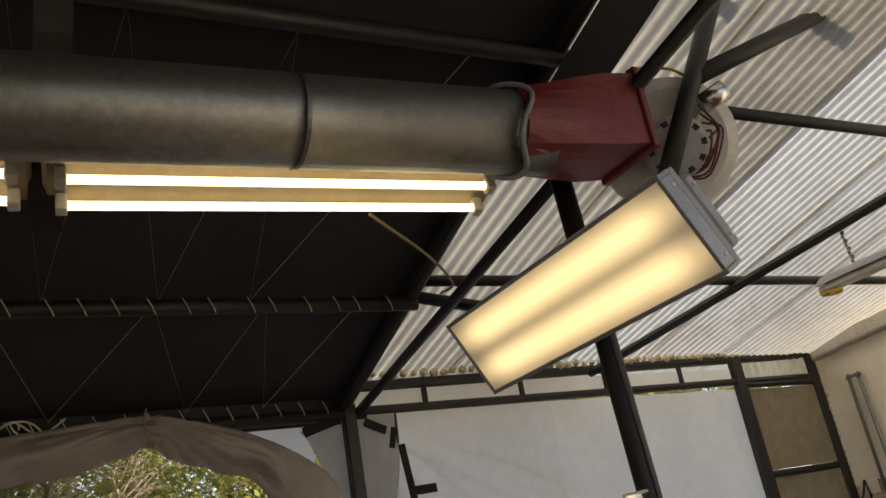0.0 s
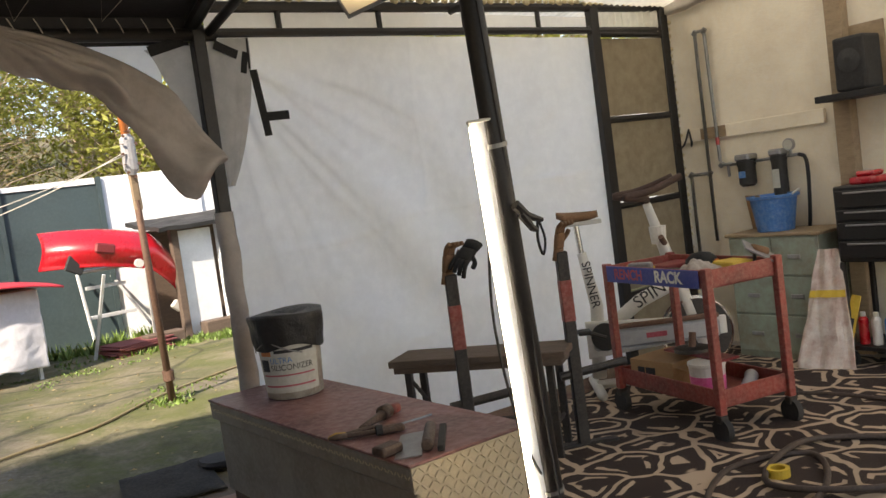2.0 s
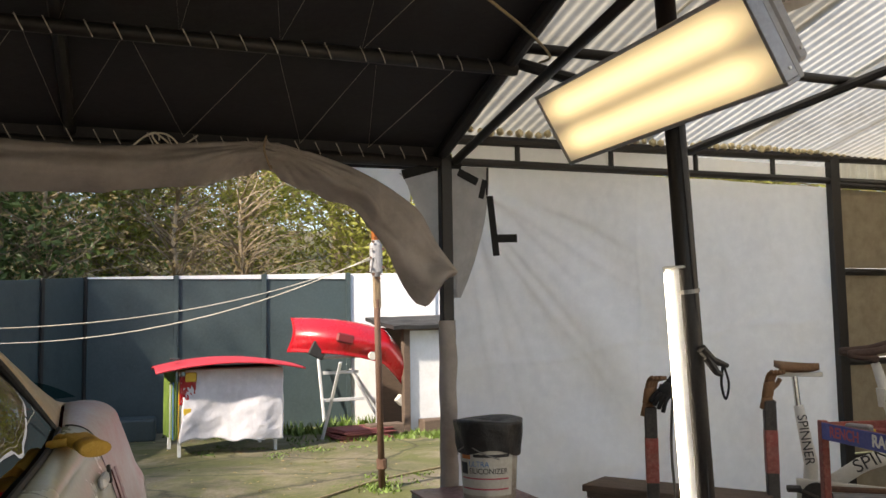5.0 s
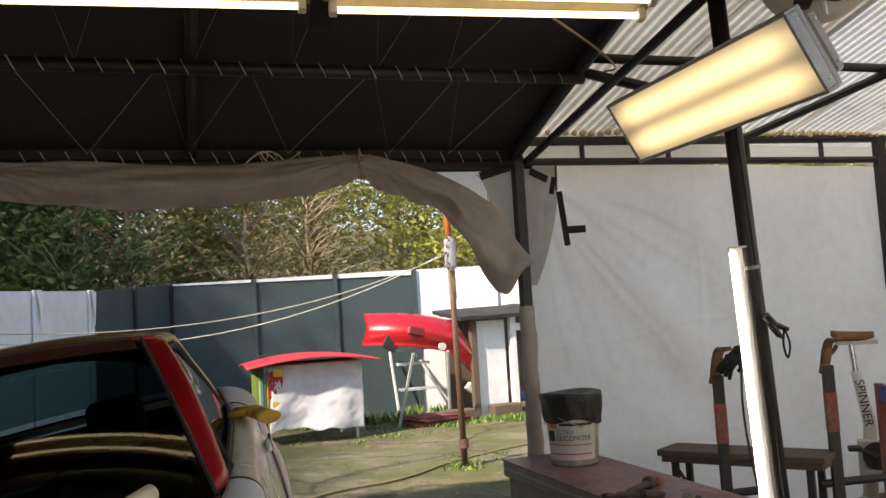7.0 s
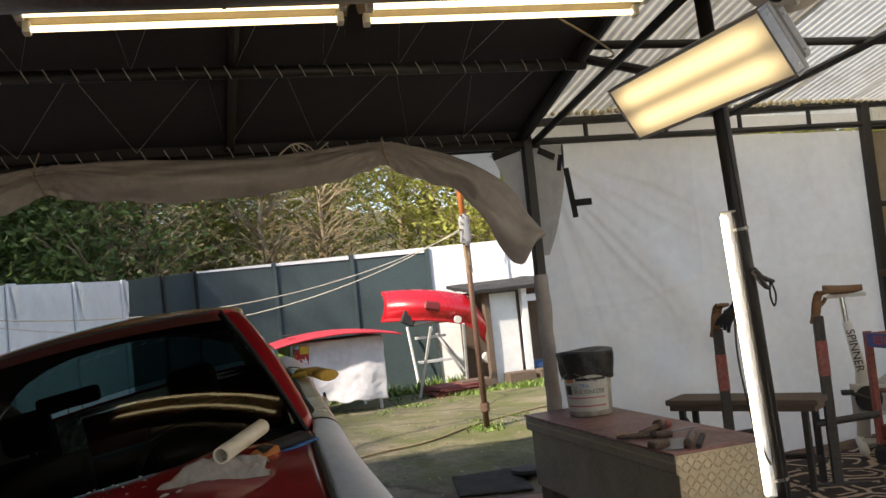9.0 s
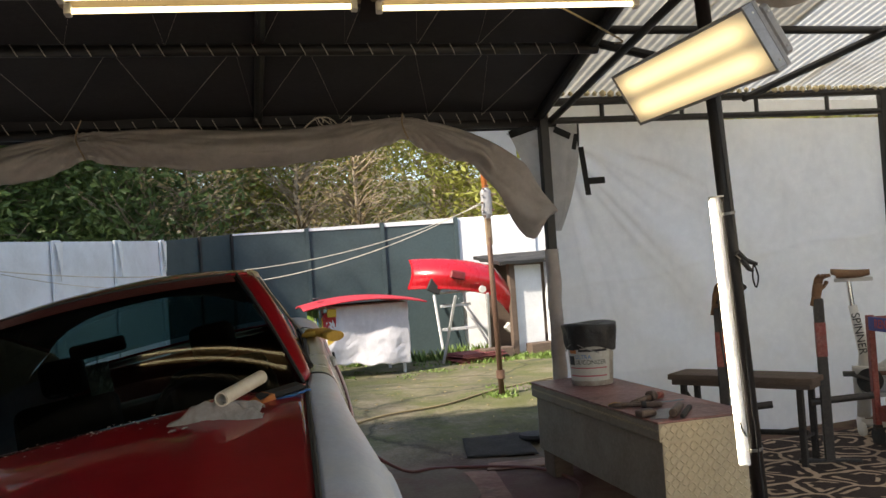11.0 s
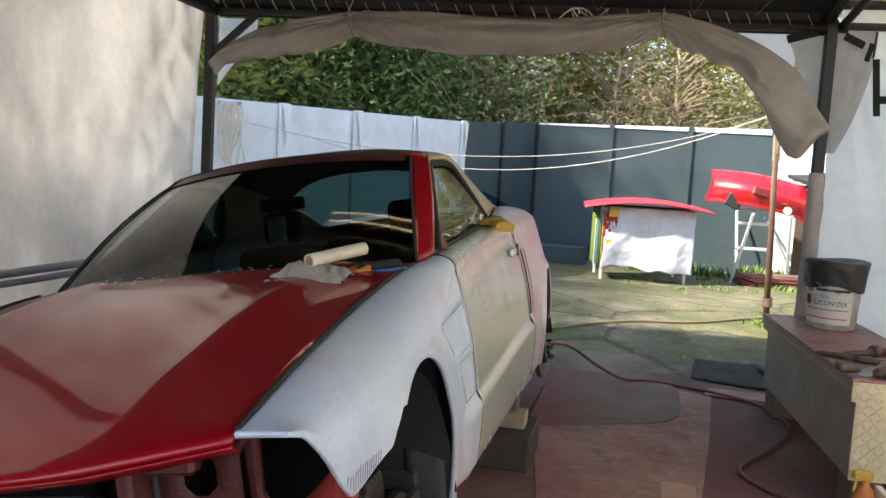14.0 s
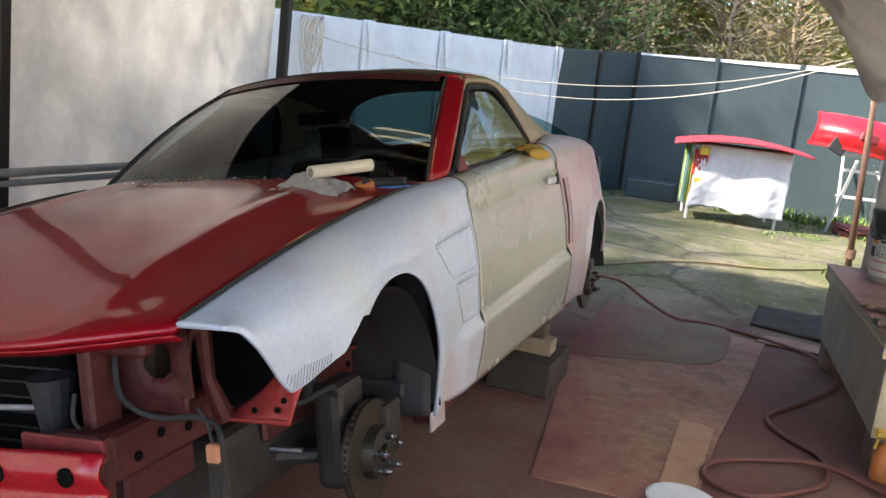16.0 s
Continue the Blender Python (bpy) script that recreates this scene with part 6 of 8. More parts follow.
# ---- work bay ----
def carpet_material():
    m = material("patterned_carpet", (0.026, 0.014, 0.011), (0.016, 0.009, 0.008), (0.04, 0.024, 0.019), 5, 120, 0.95, 0, 0.5)
    nt = m.node_tree
    p = nt.nodes["Principled BSDF"]
    c = p.inputs["Base Color"].links[0].from_socket
    tc = nt.nodes.new("ShaderNodeTexCoord")
    wp = noise_node(nt, 2.6, 2, 0.5)
    va = mix(nt, 0.24, tc.outputs["Object"], wp.outputs["Color"], "ADD")

    def cells(scale, spread, at, half):
        v = nt.nodes.new("ShaderNodeTexVoronoi")
        v.feature, v.inputs["Scale"].default_value, v.inputs["Randomness"].default_value = "DISTANCE_TO_EDGE", scale, spread
        nt.links.new(va, v.inputs["Vector"])
        sb = nt.nodes.new("ShaderNodeMath")
        sb.operation = "SUBTRACT"
        sb.inputs[1].default_value = at
        nt.links.new(v.outputs["Distance"], sb.inputs[0])
        ab = nt.nodes.new("ShaderNodeMath")
        ab.operation = "ABSOLUTE"
        nt.links.new(sb.outputs[0], ab.inputs[0])
        r = ramp(nt, [(half, (1.0,)), (half + 0.014, (0.0,))])
        nt.links.new(ab.outputs[0], r.inputs[0])
        return r.outputs[0]

    web = cells(3.2, 0.75, 0.0, 0.043)
    loop = cells(3.2, 0.75, 0.22, 0.036)
    gap = noise_node(nt, 5.5, 1, 0.4)
    rg = ramp(nt, [(0.47, (0.0,)), (0.49, (1.0,))])
    nt.links.new(gap.outputs[0], rg.inputs[0])
    lm = nt.nodes.new("ShaderNodeMath")
    lm.operation = "MULTIPLY"
    nt.links.new(loop, lm.inputs[0])
    nt.links.new(rg.outputs[0], lm.inputs[1])
    mx = nt.nodes.new("ShaderNodeMath")
    mx.operation = "MAXIMUM"
    nt.links.new(web, mx.inputs[0])
    nt.links.new(lm.outputs[0], mx.inputs[1])
    sp = noise_node(nt, 1.4, 3, 0.5)
    r2 = ramp(nt, [(0.30, (0.6,)), (0.5, (0.95,))])
    nt.links.new(sp.outputs[0], r2.inputs[0])
    mm = nt.nodes.new("ShaderNodeMath")
    mm.operation = "MULTIPLY"
    nt.links.new(mx.outputs[0], mm.inputs[0])
    nt.links.new(r2.outputs[0], mm.inputs[1])
    nt.links.new(mix(nt, mm.outputs[0], c, (0.50, 0.385, 0.28)), p.inputs["Base Color"])
    return m


cp = part("carpet", grid(lambda u, v: Vector((2.78 + 3.75 * u + 0.02 * wob(v * 9, u, 2), 0.2 + 4.72 * v + 0.05 * wob(u * 8, v), 0.008 + 0.004 * wob(u * 12, v * 12))), 40, 44, thick=0.007), carpet_material(), smooth=True)
tagged(cp, "dark brown carpet with a beige curving line pattern", "carpet")
cp2 = part("carpet_underlay", box(6.0, 6.68, 3.2, 4.95, 0.0, 0.012, 0.002), BEIGE)
tagged(cp2, "beige carpet strip along the concrete wall", "carpet")


def glove_stand(x, y, h, label, gm, gl):
    t = thing("steel_stand", label, "stand", pose(x, y, 0, 0, 0, -30), "steel stands by the plastic sheet")
    part("post", box(-0.032, 0.032, -0.032, 0.032, 0.02, h, 0.005), DARK_METAL, t)
    part("painted_band", box(-0.034, 0.034, -0.034, 0.034, h - 0.40, h - 0.16, 0.005), CART_RED, t, "faded red paint band")
    part("foot", box(-0.2, 0.2, -0.03, 0.03, 0, 0.03, 0.004), DARK_METAL, t)
    part("arm", sweep([(-0.09, 0, 0.42), (0.3, 0, 0.46)], 0.024, 10), DARK_METAL, t)
    glove("work_glove", gl, gm, pose(x, y, h + 0.06, 12, 0, 20))


glove_stand(3.41, 4.20, 1.12, "upright square steel stand with faded red paint", LEATHER, "brown leather glove pulled over a steel stand")
glove_stand(4.13, 4.12, 1.13, "upright square steel stand with faded red paint", LEATHER, "tan leather glove pulled over a steel stand")
glove("work_glove", "black knit glove hanging over a stand", BLACK_CLOTH, pose(3.49, 4.15, 1.21, 120, 20, -60))

lb = thing("low_bench", "low bench with a dark board top on steel legs", "bench", pose(3.75, 4.48, 0, 0, 0, -55))
part("top", box(-0.52, 0.52, -0.16, 0.16, 0.575, 0.615, 0.004), DARK_WOOD, lb)
part("apron", box(-0.5, 0.5, -0.14, 0.14, 0.535, 0.574, 0.004), DARK_WOOD, lb)
for sx in (-0.42, 0.42):
    for sy in (-0.11, 0.11):
        part("leg", box(sx - 0.02, sx + 0.02, sy - 0.02, sy + 0.02, 0.0, 0.535, 0.003), DARK_METAL, lb)
    part("cross_bar", sweep([(sx, -0.11, 0.2), (sx, 0.11, 0.2)], 0.012, 8), DARK_METAL, lb)
part("stretcher", sweep([(-0.42, 0, 0.18), (0.42, 0, 0.22)], 0.02, 8), DARK_METAL, lb)
part("diagonal_brace", sweep([(-0.4, -0.11, 0.48), (-0.2, -0.11, 0.2)], 0.012, 8), DARK_METAL, lb)


# red cart
cart = thing("tool_cart", "worn red two-shelf rolling tool cart with a blue sign", "cart", pose(4.58, 3.50, 0, 0, 0, -12) @ Matrix.Diagonal((1.08, 1.08, 1.08, 1)))
CW, CL = 0.46, 0.86
for nm, z in (("top_tray", 0.78), ("bottom_tray", 0.17)):
    b = box(0, CW, 0, CL, z, z + 0.012, 0.002)
    for x0, x1, y0, y1 in ((0, 0.012, 0, CL), (CW - 0.012, CW, 0, CL), (0.012, CW - 0.012, 0, 0.012), (0.012, CW - 0.012, CL - 0.012, CL)):
        box(x0, x1, y0, y1, z, z + 0.095, 0.003, b)
    part(nm, b, CART_RED, cart)
for x in (0.0, CW):
    for y in (0.0, CL):
        part("corner_post", box(x - 0.022, x + 0.022, y - 0.022, y + 0.022, 0.14, 0.885, 0.004), CART_RED, cart)
        cz = part("caster", sweep([(x - 0.018, y, 0.062), (x + 0.018, y, 0.062)], 0.062, 20), RUBBER, cart, "black rubber caster", smooth=False)
        part("fork", box(x - 0.026, x + 0.026, y - 0.02, y + 0.02, 0.10, 0.138, 0.004), DARK_METAL, cz)
sg = part("sign", box(-0.028, -0.022, 0.03, CL - 0.03, 0.785, 0.878, 0.002), SIGN_BLUE, cart, "scratched blue sign with white lettering")
lettering("RACK", 0.085, WHITE_LETTER, sg, pose(-0.0285, 0.27, 0.832, 90, 0, -90), bold=0.003)
lettering("RENCH", 0.080, RED_LETTER, sg, pose(-0.0285, 0.62, 0.832, 90, 0, -90), bold=0.002)
CZ = cart.matrix_basis


def on_cart(name, label, cat, x, y, z, rz=0):
    return thing(name, label, cat, CZ @ pose(x, y, z, 0, 0, rz))


t = on_cart("cap", "black baseball cap with a small orange mark", "cap", 0.33, 0.42, 0.793, 20)
part("crown", lathe([(0.095, 0.0), (0.098, 0.03), (0.085, 0.085), (0.05, 0.115), (0.01, 0.122)], 20), BLACK_CLOTH, t, smooth=True)
part("peak", grid(lambda u, v: Vector((0.09 * (2 * u - 1), -0.07 - 0.09 * v * (1 - (2 * u - 1) ** 2 * 0.7), 0.015 - 0.012 * v)), 10, 5, thick=0.004), BLACK_CLOTH, t)
part("mark", box(-0.022, 0.022, -0.096, -0.09, 0.04, 0.08, 0.004), ORANGE, t, "orange emblem")
t = on_cart("rag", "cream shop rag on the cart", "rag", 0.14, 0.22, 0.795)
part("cloth", grid(lambda u, v: Vector((0.12 * (2 * u - 1), 0.13 * (2 * v - 1), 0.03 + 0.07 * max(0, 1 - (2 * u - 1) ** 2 - (2 * v - 1) ** 2) + 0.03 * wob(u * 6, v * 6, 7))), 22, 22, thick=0.003), RAG, t, smooth=True)
for i, (nm, lb2, mt, x, y, sx, sy, h) in enumerate((("sponge", "yellow sponge block on the cart", YELLOW, 0.12, 0.70, 0.06, 0.10, 0.07), ("sponge", "yellow sponge block on the cart", YELLOW, 0.34, 0.18, 0.07, 0.10, 0.08), ("sandpaper_pack", "dark red pack of sandpaper", RED_RAW, 0.30, 0.64, 0.12, 0.09, 0.06), ("file_tray", "dark plastic file on the cart", RUBBER, 0.15, 0.48, 0.06, 0.14, 0.05), ("dolly_block", "grey steel panel-beating block", STEEL_GREY, 0.05, 0.60, 0.025, 0.07, 0.10))):
    t = on_cart(nm, lb2, nm.split("_")[-1], x, y, 0.793, 12 * i - 20)
    part("body", box(-sx, sx, -sy, sy, 0, h, 0.012, seg=2), mt, t)
t = on_cart("board_sander", "flat board sander resting on the cart corner", "sander", 0.42, 0.05, 0.90, -20)
part("plate", box(-0.11, 0.11, -0.05, 0.05, -0.006, 0.006, 0.002, m=pose(0, 0, 0, 25, 32, 0)), STEEL_GREY, t)
part("grip", sweep([(-0.05, 0.0, 0.03), (0.03, 0.02, 0.0)], 0.026, 12), LEATHER, t, smooth=True)
part("prop", sweep([(-0.05, 0.0, -0.10), (-0.04, 0.0, 0.02)], 0.01, 8), DARK_METAL, t)
t = on_cart("cardboard_box", "brown cardboard carton with bold black print", "box", 0.20, 0.62, 0.183, 10)
part("carton", box(-0.17, 0.17, -0.16, 0.16, 0, 0.15, 0.003), CARDBOARD, t)
part("flap", box(-0.17, 0.17, -0.24, -0.155, 0.146, 0.152, 0.001, m=pose(0, 0, 0, 8)), CARDBOARD, t)
part("logo_bar", box(-0.173, -0.1705, 0.05, 0.10, 0.05, 0.11), BLACK_LETTER, t, "plain black printed mark")
part("logo_bar", box(-0.173, -0.1705, -0.03, 0.04, 0.05, 0.11), BLACK_LETTER, t, "plain black printed mark")
t = on_cart("round_tub", "white tub with a pink label", "tub", 0.12, 0.22, 0.183)
part("tub", lathe([(0.08, 0), (0.085, 0.005), (0.095, 0.16), (0.10, 0.165), (0.10, 0.18), (0.02, 0.182)], 24), DIRTY_WHITE, t, smooth=False)
part("label", lathe([(0.0862, 0.02), (0.0895, 0.025), (0.0945, 0.11), (0.0945, 0.112)], 24), PINK, t)
t = on_cart("board", "pinkish sanding board laid over the carton", "board", 0.2, 0.36, 0.365, 0)
part("plank", box(-0.06, 0.06, -0.24, 0.24, 0, 0.014, 0.003), RED_RAW, t)
t = on_cart("angle_grinder", "grey angle grinder lying on the lower shelf", "power tool", 0.34, 0.16, 0.183, 40)
part("body", sweep([(-0.12, 0, 0.035), (0.05, 0, 0.035), (0.1, 0, 0.04)], [0.03, 0.032, 0.038], 14), GREY_ENAMEL, t, smooth=True)
part("disc", sweep([(0.1, 0, 0.006), (0.1, 0, 0.014)], 0.055, 20), DARK_METAL, t)
t = on_cart("engine_part", "oily round metal part on top of the board", "machine part", 0.2, 0.42, 0.379, 0)
part("ring", lathe([(0.05, 0), (0.10, 0), (0.10, 0.02), (0.05, 0.025)], 20), DARK_METAL, t)
part("stub", sweep([(0, 0, 0.02), (0.02, 0.01, 0.10)], 0.02, 10), RUST, t)

# exercise bike
GRIP = material("dark_brown_foam_grip", (0.06, 0.035, 0.028), (0.03, 0.02, 0.016), (0.1, 0.06, 0.05), 14, 70, 0.8, 0, 0.3)
WHITE_BIKE = material("white_frame_paint", (0.62, 0.61, 0.58), (0.48, 0.46, 0.42), (0.7, 0.69, 0.66), 6, 50, 0.4, 0, 0.03)
bike = thing("exercise_bike", "white spin bike with dark handlebars and a brown saddle", "exercise bike", pose(5.27, 4.62, 0, 0, 0, -38))
part("frame", sweep([(-0.34, 0, 0.12), (-0.30, 0, 0.62), (-0.36, 0, 1.0)], [0.05, 0.045, 0.032], 12), WHITE_BIKE, bike, smooth=True)
part("frame", sweep([(-0.32, 0, 0.40), (0.0, 0, 0.62), (0.25, 0, 0.72)], [0.05, 0.05, 0.05], 12), WHITE_BIKE, bike, smooth=True)
part("frame", sweep([(0.42, 0, 0.16), (0.26, 0, 0.75), (0.12, 0, 1.28)], [0.05, 0.05, 0.028], 12), WHITE_BIKE, bike, smooth=True)
part("chain_guard", grid(lambda u, v: Vector((-0.40 + 0.95 * u, -0.07, 0.40 + (0.13 - 0.07 * u) * math.cos(math.pi * 2 * v * 0.5) * 1.0)), 20, 6, thick=0.03), WHITE_BIKE, bike, smooth=True)
part("guard_panel", box(-0.36, 0.5, -0.09, -0.06, 0.32, 0.45, 0.02), GREY_ENAMEL, bike)
part("guard_stripe", box(-0.3, 0.5, -0.094, -0.058, 0.455, 0.49, 0.008), RUST, bike)
part("name_plate", box(0.0, 0.14, -0.095, -0.09, 0.375, 0.41, 0.002), RED_LETTER, bike)
fw = part("flywheel", sweep([(0.36, -0.035, 0.36), (0.36, 0.035, 0.36)], 0.24, 36), DARK_METAL, bike, "dark steel flywheel")
for s in (-1, 1):
    part("rim", sweep([(0.36 + 0.238 * math.cos(2 * math.pi * k / 36), 0.034 * s, 0.36 + 0.238 * math.sin(2 * math.pi * k / 36)) for k in range(37)], 0.009, 6), CHROME, fw)
ck = part("crank_wheel", sweep([(-0.28, -0.12, 0.42), (-0.28, -0.095, 0.42)], 0.095, 24), RUBBER, bike)
part("crank_arm", sweep([(-0.28, -0.13, 0.42), (-0.42, -0.14, 0.48)], 0.015, 8), DARK_METAL, ck)
part("pedal", box(-0.47, -0.38, -0.24, -0.14, 0.47, 0.50, 0.006), RUBBER, ck)
part("saddle", grid(lambda u, v: Vector((-0.50 + 0.28 * u, (0.105 * (1 - u) ** 0.7 * min(1, u * 6 + 0.35) + 0.022) * (2 * v - 1), 1.235 + 0.045 * math.sin(math.pi * v) ** 0.6 + 0.02 * (1 - u) ** 2)), 18, 12, thick=0.035), LEATHER, bike, "brown saddle", smooth=True)
part("seat_post", sweep([(-0.36, 0, 0.95), (-0.38, 0, 1.24)], 0.02, 10), CHROME, bike)
part("seat_slider", box(-0.48, -0.2, -0.02, 0.02, 1.19, 1.22, 0.005), WHITE_BIKE, bike)
for s in (-1, 1):
    part("handlebar", sweep(curve_points([(0.12, 0, 1.30), (0.10, 0.10 * s, 1.32), (0.02, 0.20 * s, 1.33), (-0.06, 0.22 * s, 1.35), (0.12, 0.2 * s, 1.37), (0.34, 0.12 * s, 1.44)], 5), 0.024, 10), GRIP, bike, "dark brown padded handlebar", smooth=True)
part("bottle_holder", lathe([(0.05, 0), (0.06, 0.12)], 14, m=pose(0.17, -0.02, 1.0)), DIRTY_WHITE, bike)
part("tension_knob", sweep([(0.2, -0.06, 1.0), (0.17, -0.1, 1.05)], 0.02, 10), RUST, bike)
for x in (-0.36, 0.46):
    part("foot_bar", sweep([(x, -0.25, 0.05), (x, 0.25, 0.05)], 0.035, 10), WHITE_BIKE, bike, smooth=True)
part("base_rail", sweep([(-0.36, 0, 0.07), (0.46, 0, 0.07)], 0.03, 10), WHITE_BIKE, bike)
tx = lettering("SPINNER", 0.085, BLACK_LETTER, bike, pose(-0.33, -0.052, 0.78, 90, 83, 0))
tx = lettering("SPIN", 0.12, BLACK_LETTER, bike, pose(0.06, -0.056, 0.66, 90, -26, 0))

# filing cabinet with pail
cab = thing("filing_cabinet", "worn teal steel filing cabinet with a board top", "cabinet", pose(6.28, 4.24, 0.012))
part("body", box(0, 0.40, -0.36, 0.36, 0.0, 0.90, 0.006), TEAL, cab)
part("top_board", box(-0.02, 0.41, -0.39, 0.38, 0.902, 0.925, 0.004), WOOD, cab, "brown board top")
for i in range(2):
    for k in range(3):
        y0, z0 = -0.35 + 0.355 * i, 0.05 + 0.285 * k
        d = part("drawer", box(-0.014, 0.0, y0, y0 + 0.345, z0, z0 + 0.27, 0.004), TEAL, cab)
        part("pull", box(-0.026, -0.014, y0 + 0.12, y0 + 0.22, z0 + 0.12, z0 + 0.15, 0.004), STEEL_GREY, d)
pail = thing("blue_pail", "scuffed blue plastic tub on the cabinet", "tub", pose(6.45, 4.30, 0.937))
part("tub", lathe([(0.125, 0), (0.13, 0.005), (0.165, 0.24), (0.185, 0.245), (0.187, 0.265), (0.165, 0.265), (0.13, 0.02), (0.02, 0.018)], 28), BLUE, pail, smooth=False)
part("handle", sweep(curve_points([(-0.05, -0.17, 0.25), (0.02, -0.2, 0.29), (0.09, -0.15, 0.25)], 5), 0.007, 6), DIRTY_WHITE, pail)
flap = thing("cardboard_scrap", "torn brown cardboard behind the tub", "cardboard", pose(6.52, 4.48, 0.937))
part("sheet", box(-0.12, 0.12, -0.003, 0.003, 0, 0.27, 0.001, m=pose(0, 0, 0, -8, 0, 60)), CARDBOARD, flap)
pan = thing("wrapped_panel", "panel in paint-stained clear plastic leaning by the cabinet", "panel", pose(6.13, 3.84, 0.0, 0, 0, -74))
WRAP = sheet_material("stained_clear_wrap", (0.80, 0.74, 0.68), (0.50, 0.24, 0.18), 0.25, 6, 0.14, 0.7, 1.0)


def wrap_pt(u, v):
    x = -0.17 + 0.17 * v + 0.38 * u * (1 - 0.62 * v)
    crease = 0.016 * abs(math.sin(7 * u + 2.5 * v)) + 0.010 * abs(math.sin(13 * v - 5 * u))
    return Vector((x + 0.012 * wob(v * 6, u * 3, 7), 0.16 * v + 0.03 * wob(u * 5, v * 3, 2) - crease, 0.012 + 0.80 * v))


part("wrap", grid(wrap_pt, 20, 28, thick=0.01), WRAP, pan, smooth=False)
part("panel", grid(lambda u, v: wrap_pt(0.12 + 0.76 * u, 0.02 + 0.92 * v) + Vector((0, 0.05, 0)), 8, 10, thick=0.008), APRON_RED, pan, "dull red panel inside the wrap")
part("tape", grid(lambda u, v: wrap_pt(u, 0.60 + 0.06 * v) + Vector((0, -0.012, 0)), 14, 3, thick=0.002), YELLOW, pan, "yellow tape round the wrap")
lv = thing("yellow_strip", "yellow straight edge leaning against the wall", "straight edge", pose(6.2, 3.74, 0.012, 0, 0, -70))
part("bar", box(-0.03, 0.03, 0, 0.02, 0, 0.5, 0.003, m=pose(0, 0, 0, -16, 12, 0)), YELLOW, lv)
part("print_bar", box(-0.015, 0.015, -0.003, 0.0, 0.12, 0.34, 0, m=pose(0, 0, 0, -16, 12, 0)), BLACK_LETTER, lv)
rc = thing("tool_cabinet", "black roller tool cabinet with open lower shelf", "tool cabinet", pose(6.28, 3.36, 0.0))
part("body", box(0, 0.40, -0.38, 0.38, 0.72, 1.23, 0.01), BLACK, rc)
for k, (z0, z1) in enumerate(((0.75, 0.86), (0.875, 0.985), (1.0, 1.07), (1.085, 1.2))):
    d = part("drawer", box(-0.016, 0.0, -0.36, 0.36, z0, z1, 0.004), BLACK, rc)
    part("pull", box(-0.028, -0.016, -0.3, 0.3, z1 - 0.022, z1 - 0.01, 0.003), STEEL_GREY, d)
for y in (-0.37, 0.37):
    for x in (0.02, 0.38):
        part("upright", box(x - 0.02, x + 0.02, y - 0.015, y + 0.015, 0.12, 0.72, 0.003), BLACK, rc)
        part("caster", sweep([(x - 0.016, y, 0.055), (x + 0.016, y, 0.055)], 0.055, 16), RUBBER, rc)
        part("caster_fork", box(x - 0.02, x + 0.02, y - 0.015, y + 0.015, 0.055, 0.12, 0.003), STEEL_GREY, rc)
part("shelf", box(0, 0.4, -0.37, 0.37, 0.12, 0.15, 0.004), BLACK, rc)
for k, (mt, lb3) in enumerate(((BRIGHT_RED, "red aerosol can"), (DIRTY_WHITE, "white aerosol can"), (BLUE, "blue aerosol can"), (DIRTY_WHITE, "white aerosol can"))):
    c = thing("spray_can", lb3 + " on the cabinet shelf", "spray can", pose(6.36, 3.66 - 0.09 * k, 0.15))
    part("can", lathe([(0.03, 0), (0.033, 0.004), (0.033, 0.17), (0.02, 0.19)], 16), mt, c, smooth=False)
    part("cap", lathe([(0.018, 0.19), (0.018, 0.22), (0.01, 0.222)], 12), DIRTY_WHITE, c)
rd = thing("red_pouch", "red plastic caddy on the tool cabinet", "caddy", pose(6.42, 3.55, 1.23))
part("body", box(-0.09, 0.09, -0.1, 0.1, 0, 0.05, 0.015, seg=2), BRIGHT_RED, rd)
part("lid", box(-0.06, 0.06, -0.07, 0.07, 0.05, 0.085, 0.012), BRIGHT_RED, rd)

# wall fittings
wr = thing("wall_rail", "cream painted timber rail on the wall", "rail", pose(WX, 4.62, 1.72))
part("board", box(-0.03, -0.002, -0.65, 0.66, -0.05, 0.055, 0.004), PLASTER, wr)
part("backing", box(-0.038, -0.030, 0.18, 0.42, -0.04, 0.05, 0.002), WOOD, wr, "bare wood backing plate")
wp2 = thing("wall_post", "weathered cream timber post against the wall", "post", pose(WX, 3.80, 0))
part("post", box(-0.10, -0.002, -0.06, 0.06, 0, 3.0, 0.006), WOOD, wp2)
def ledge(u, v):
    y = 5.22 - 1.36 * u
    return Vector((WX - 0.005 - 0.085 * min(1, v * 2.0), y, 2.735 + 0.10 * u + 0.115 * (0.0 if v < 0.5 else (v - 0.5) * 2) + 0.012 * wob(y * 6, v * 3)))


ldg = thing("wall_ledge", "rough grey concrete ledge along the head of the wall", "ledge")
part("face", grid(ledge, 40, 8), material("rough_grey_concrete", (0.50, 0.47, 0.42), (0.30, 0.27, 0.23), (0.62, 0.59, 0.53), 4, 26, 0.9, 0, 0.6), ldg, smooth=True)
pl = thing("air_pipe", "galvanised compressed-air pipework on the wall", "pipe", pose(WX - 0.05, 0, 0))
part("pipe", sweep([(0, 4.98, 0.85), (0, 4.98, 2.50), (0, 4.965, 2.535), (0, 4.91, 2.535), (0, 4.89, 2.50), (0, 4.87, 1.50), (0, 4.85, 1.46), (0, 4.76, 1.455)], 0.014, 10), GALV, pl, smooth=True)
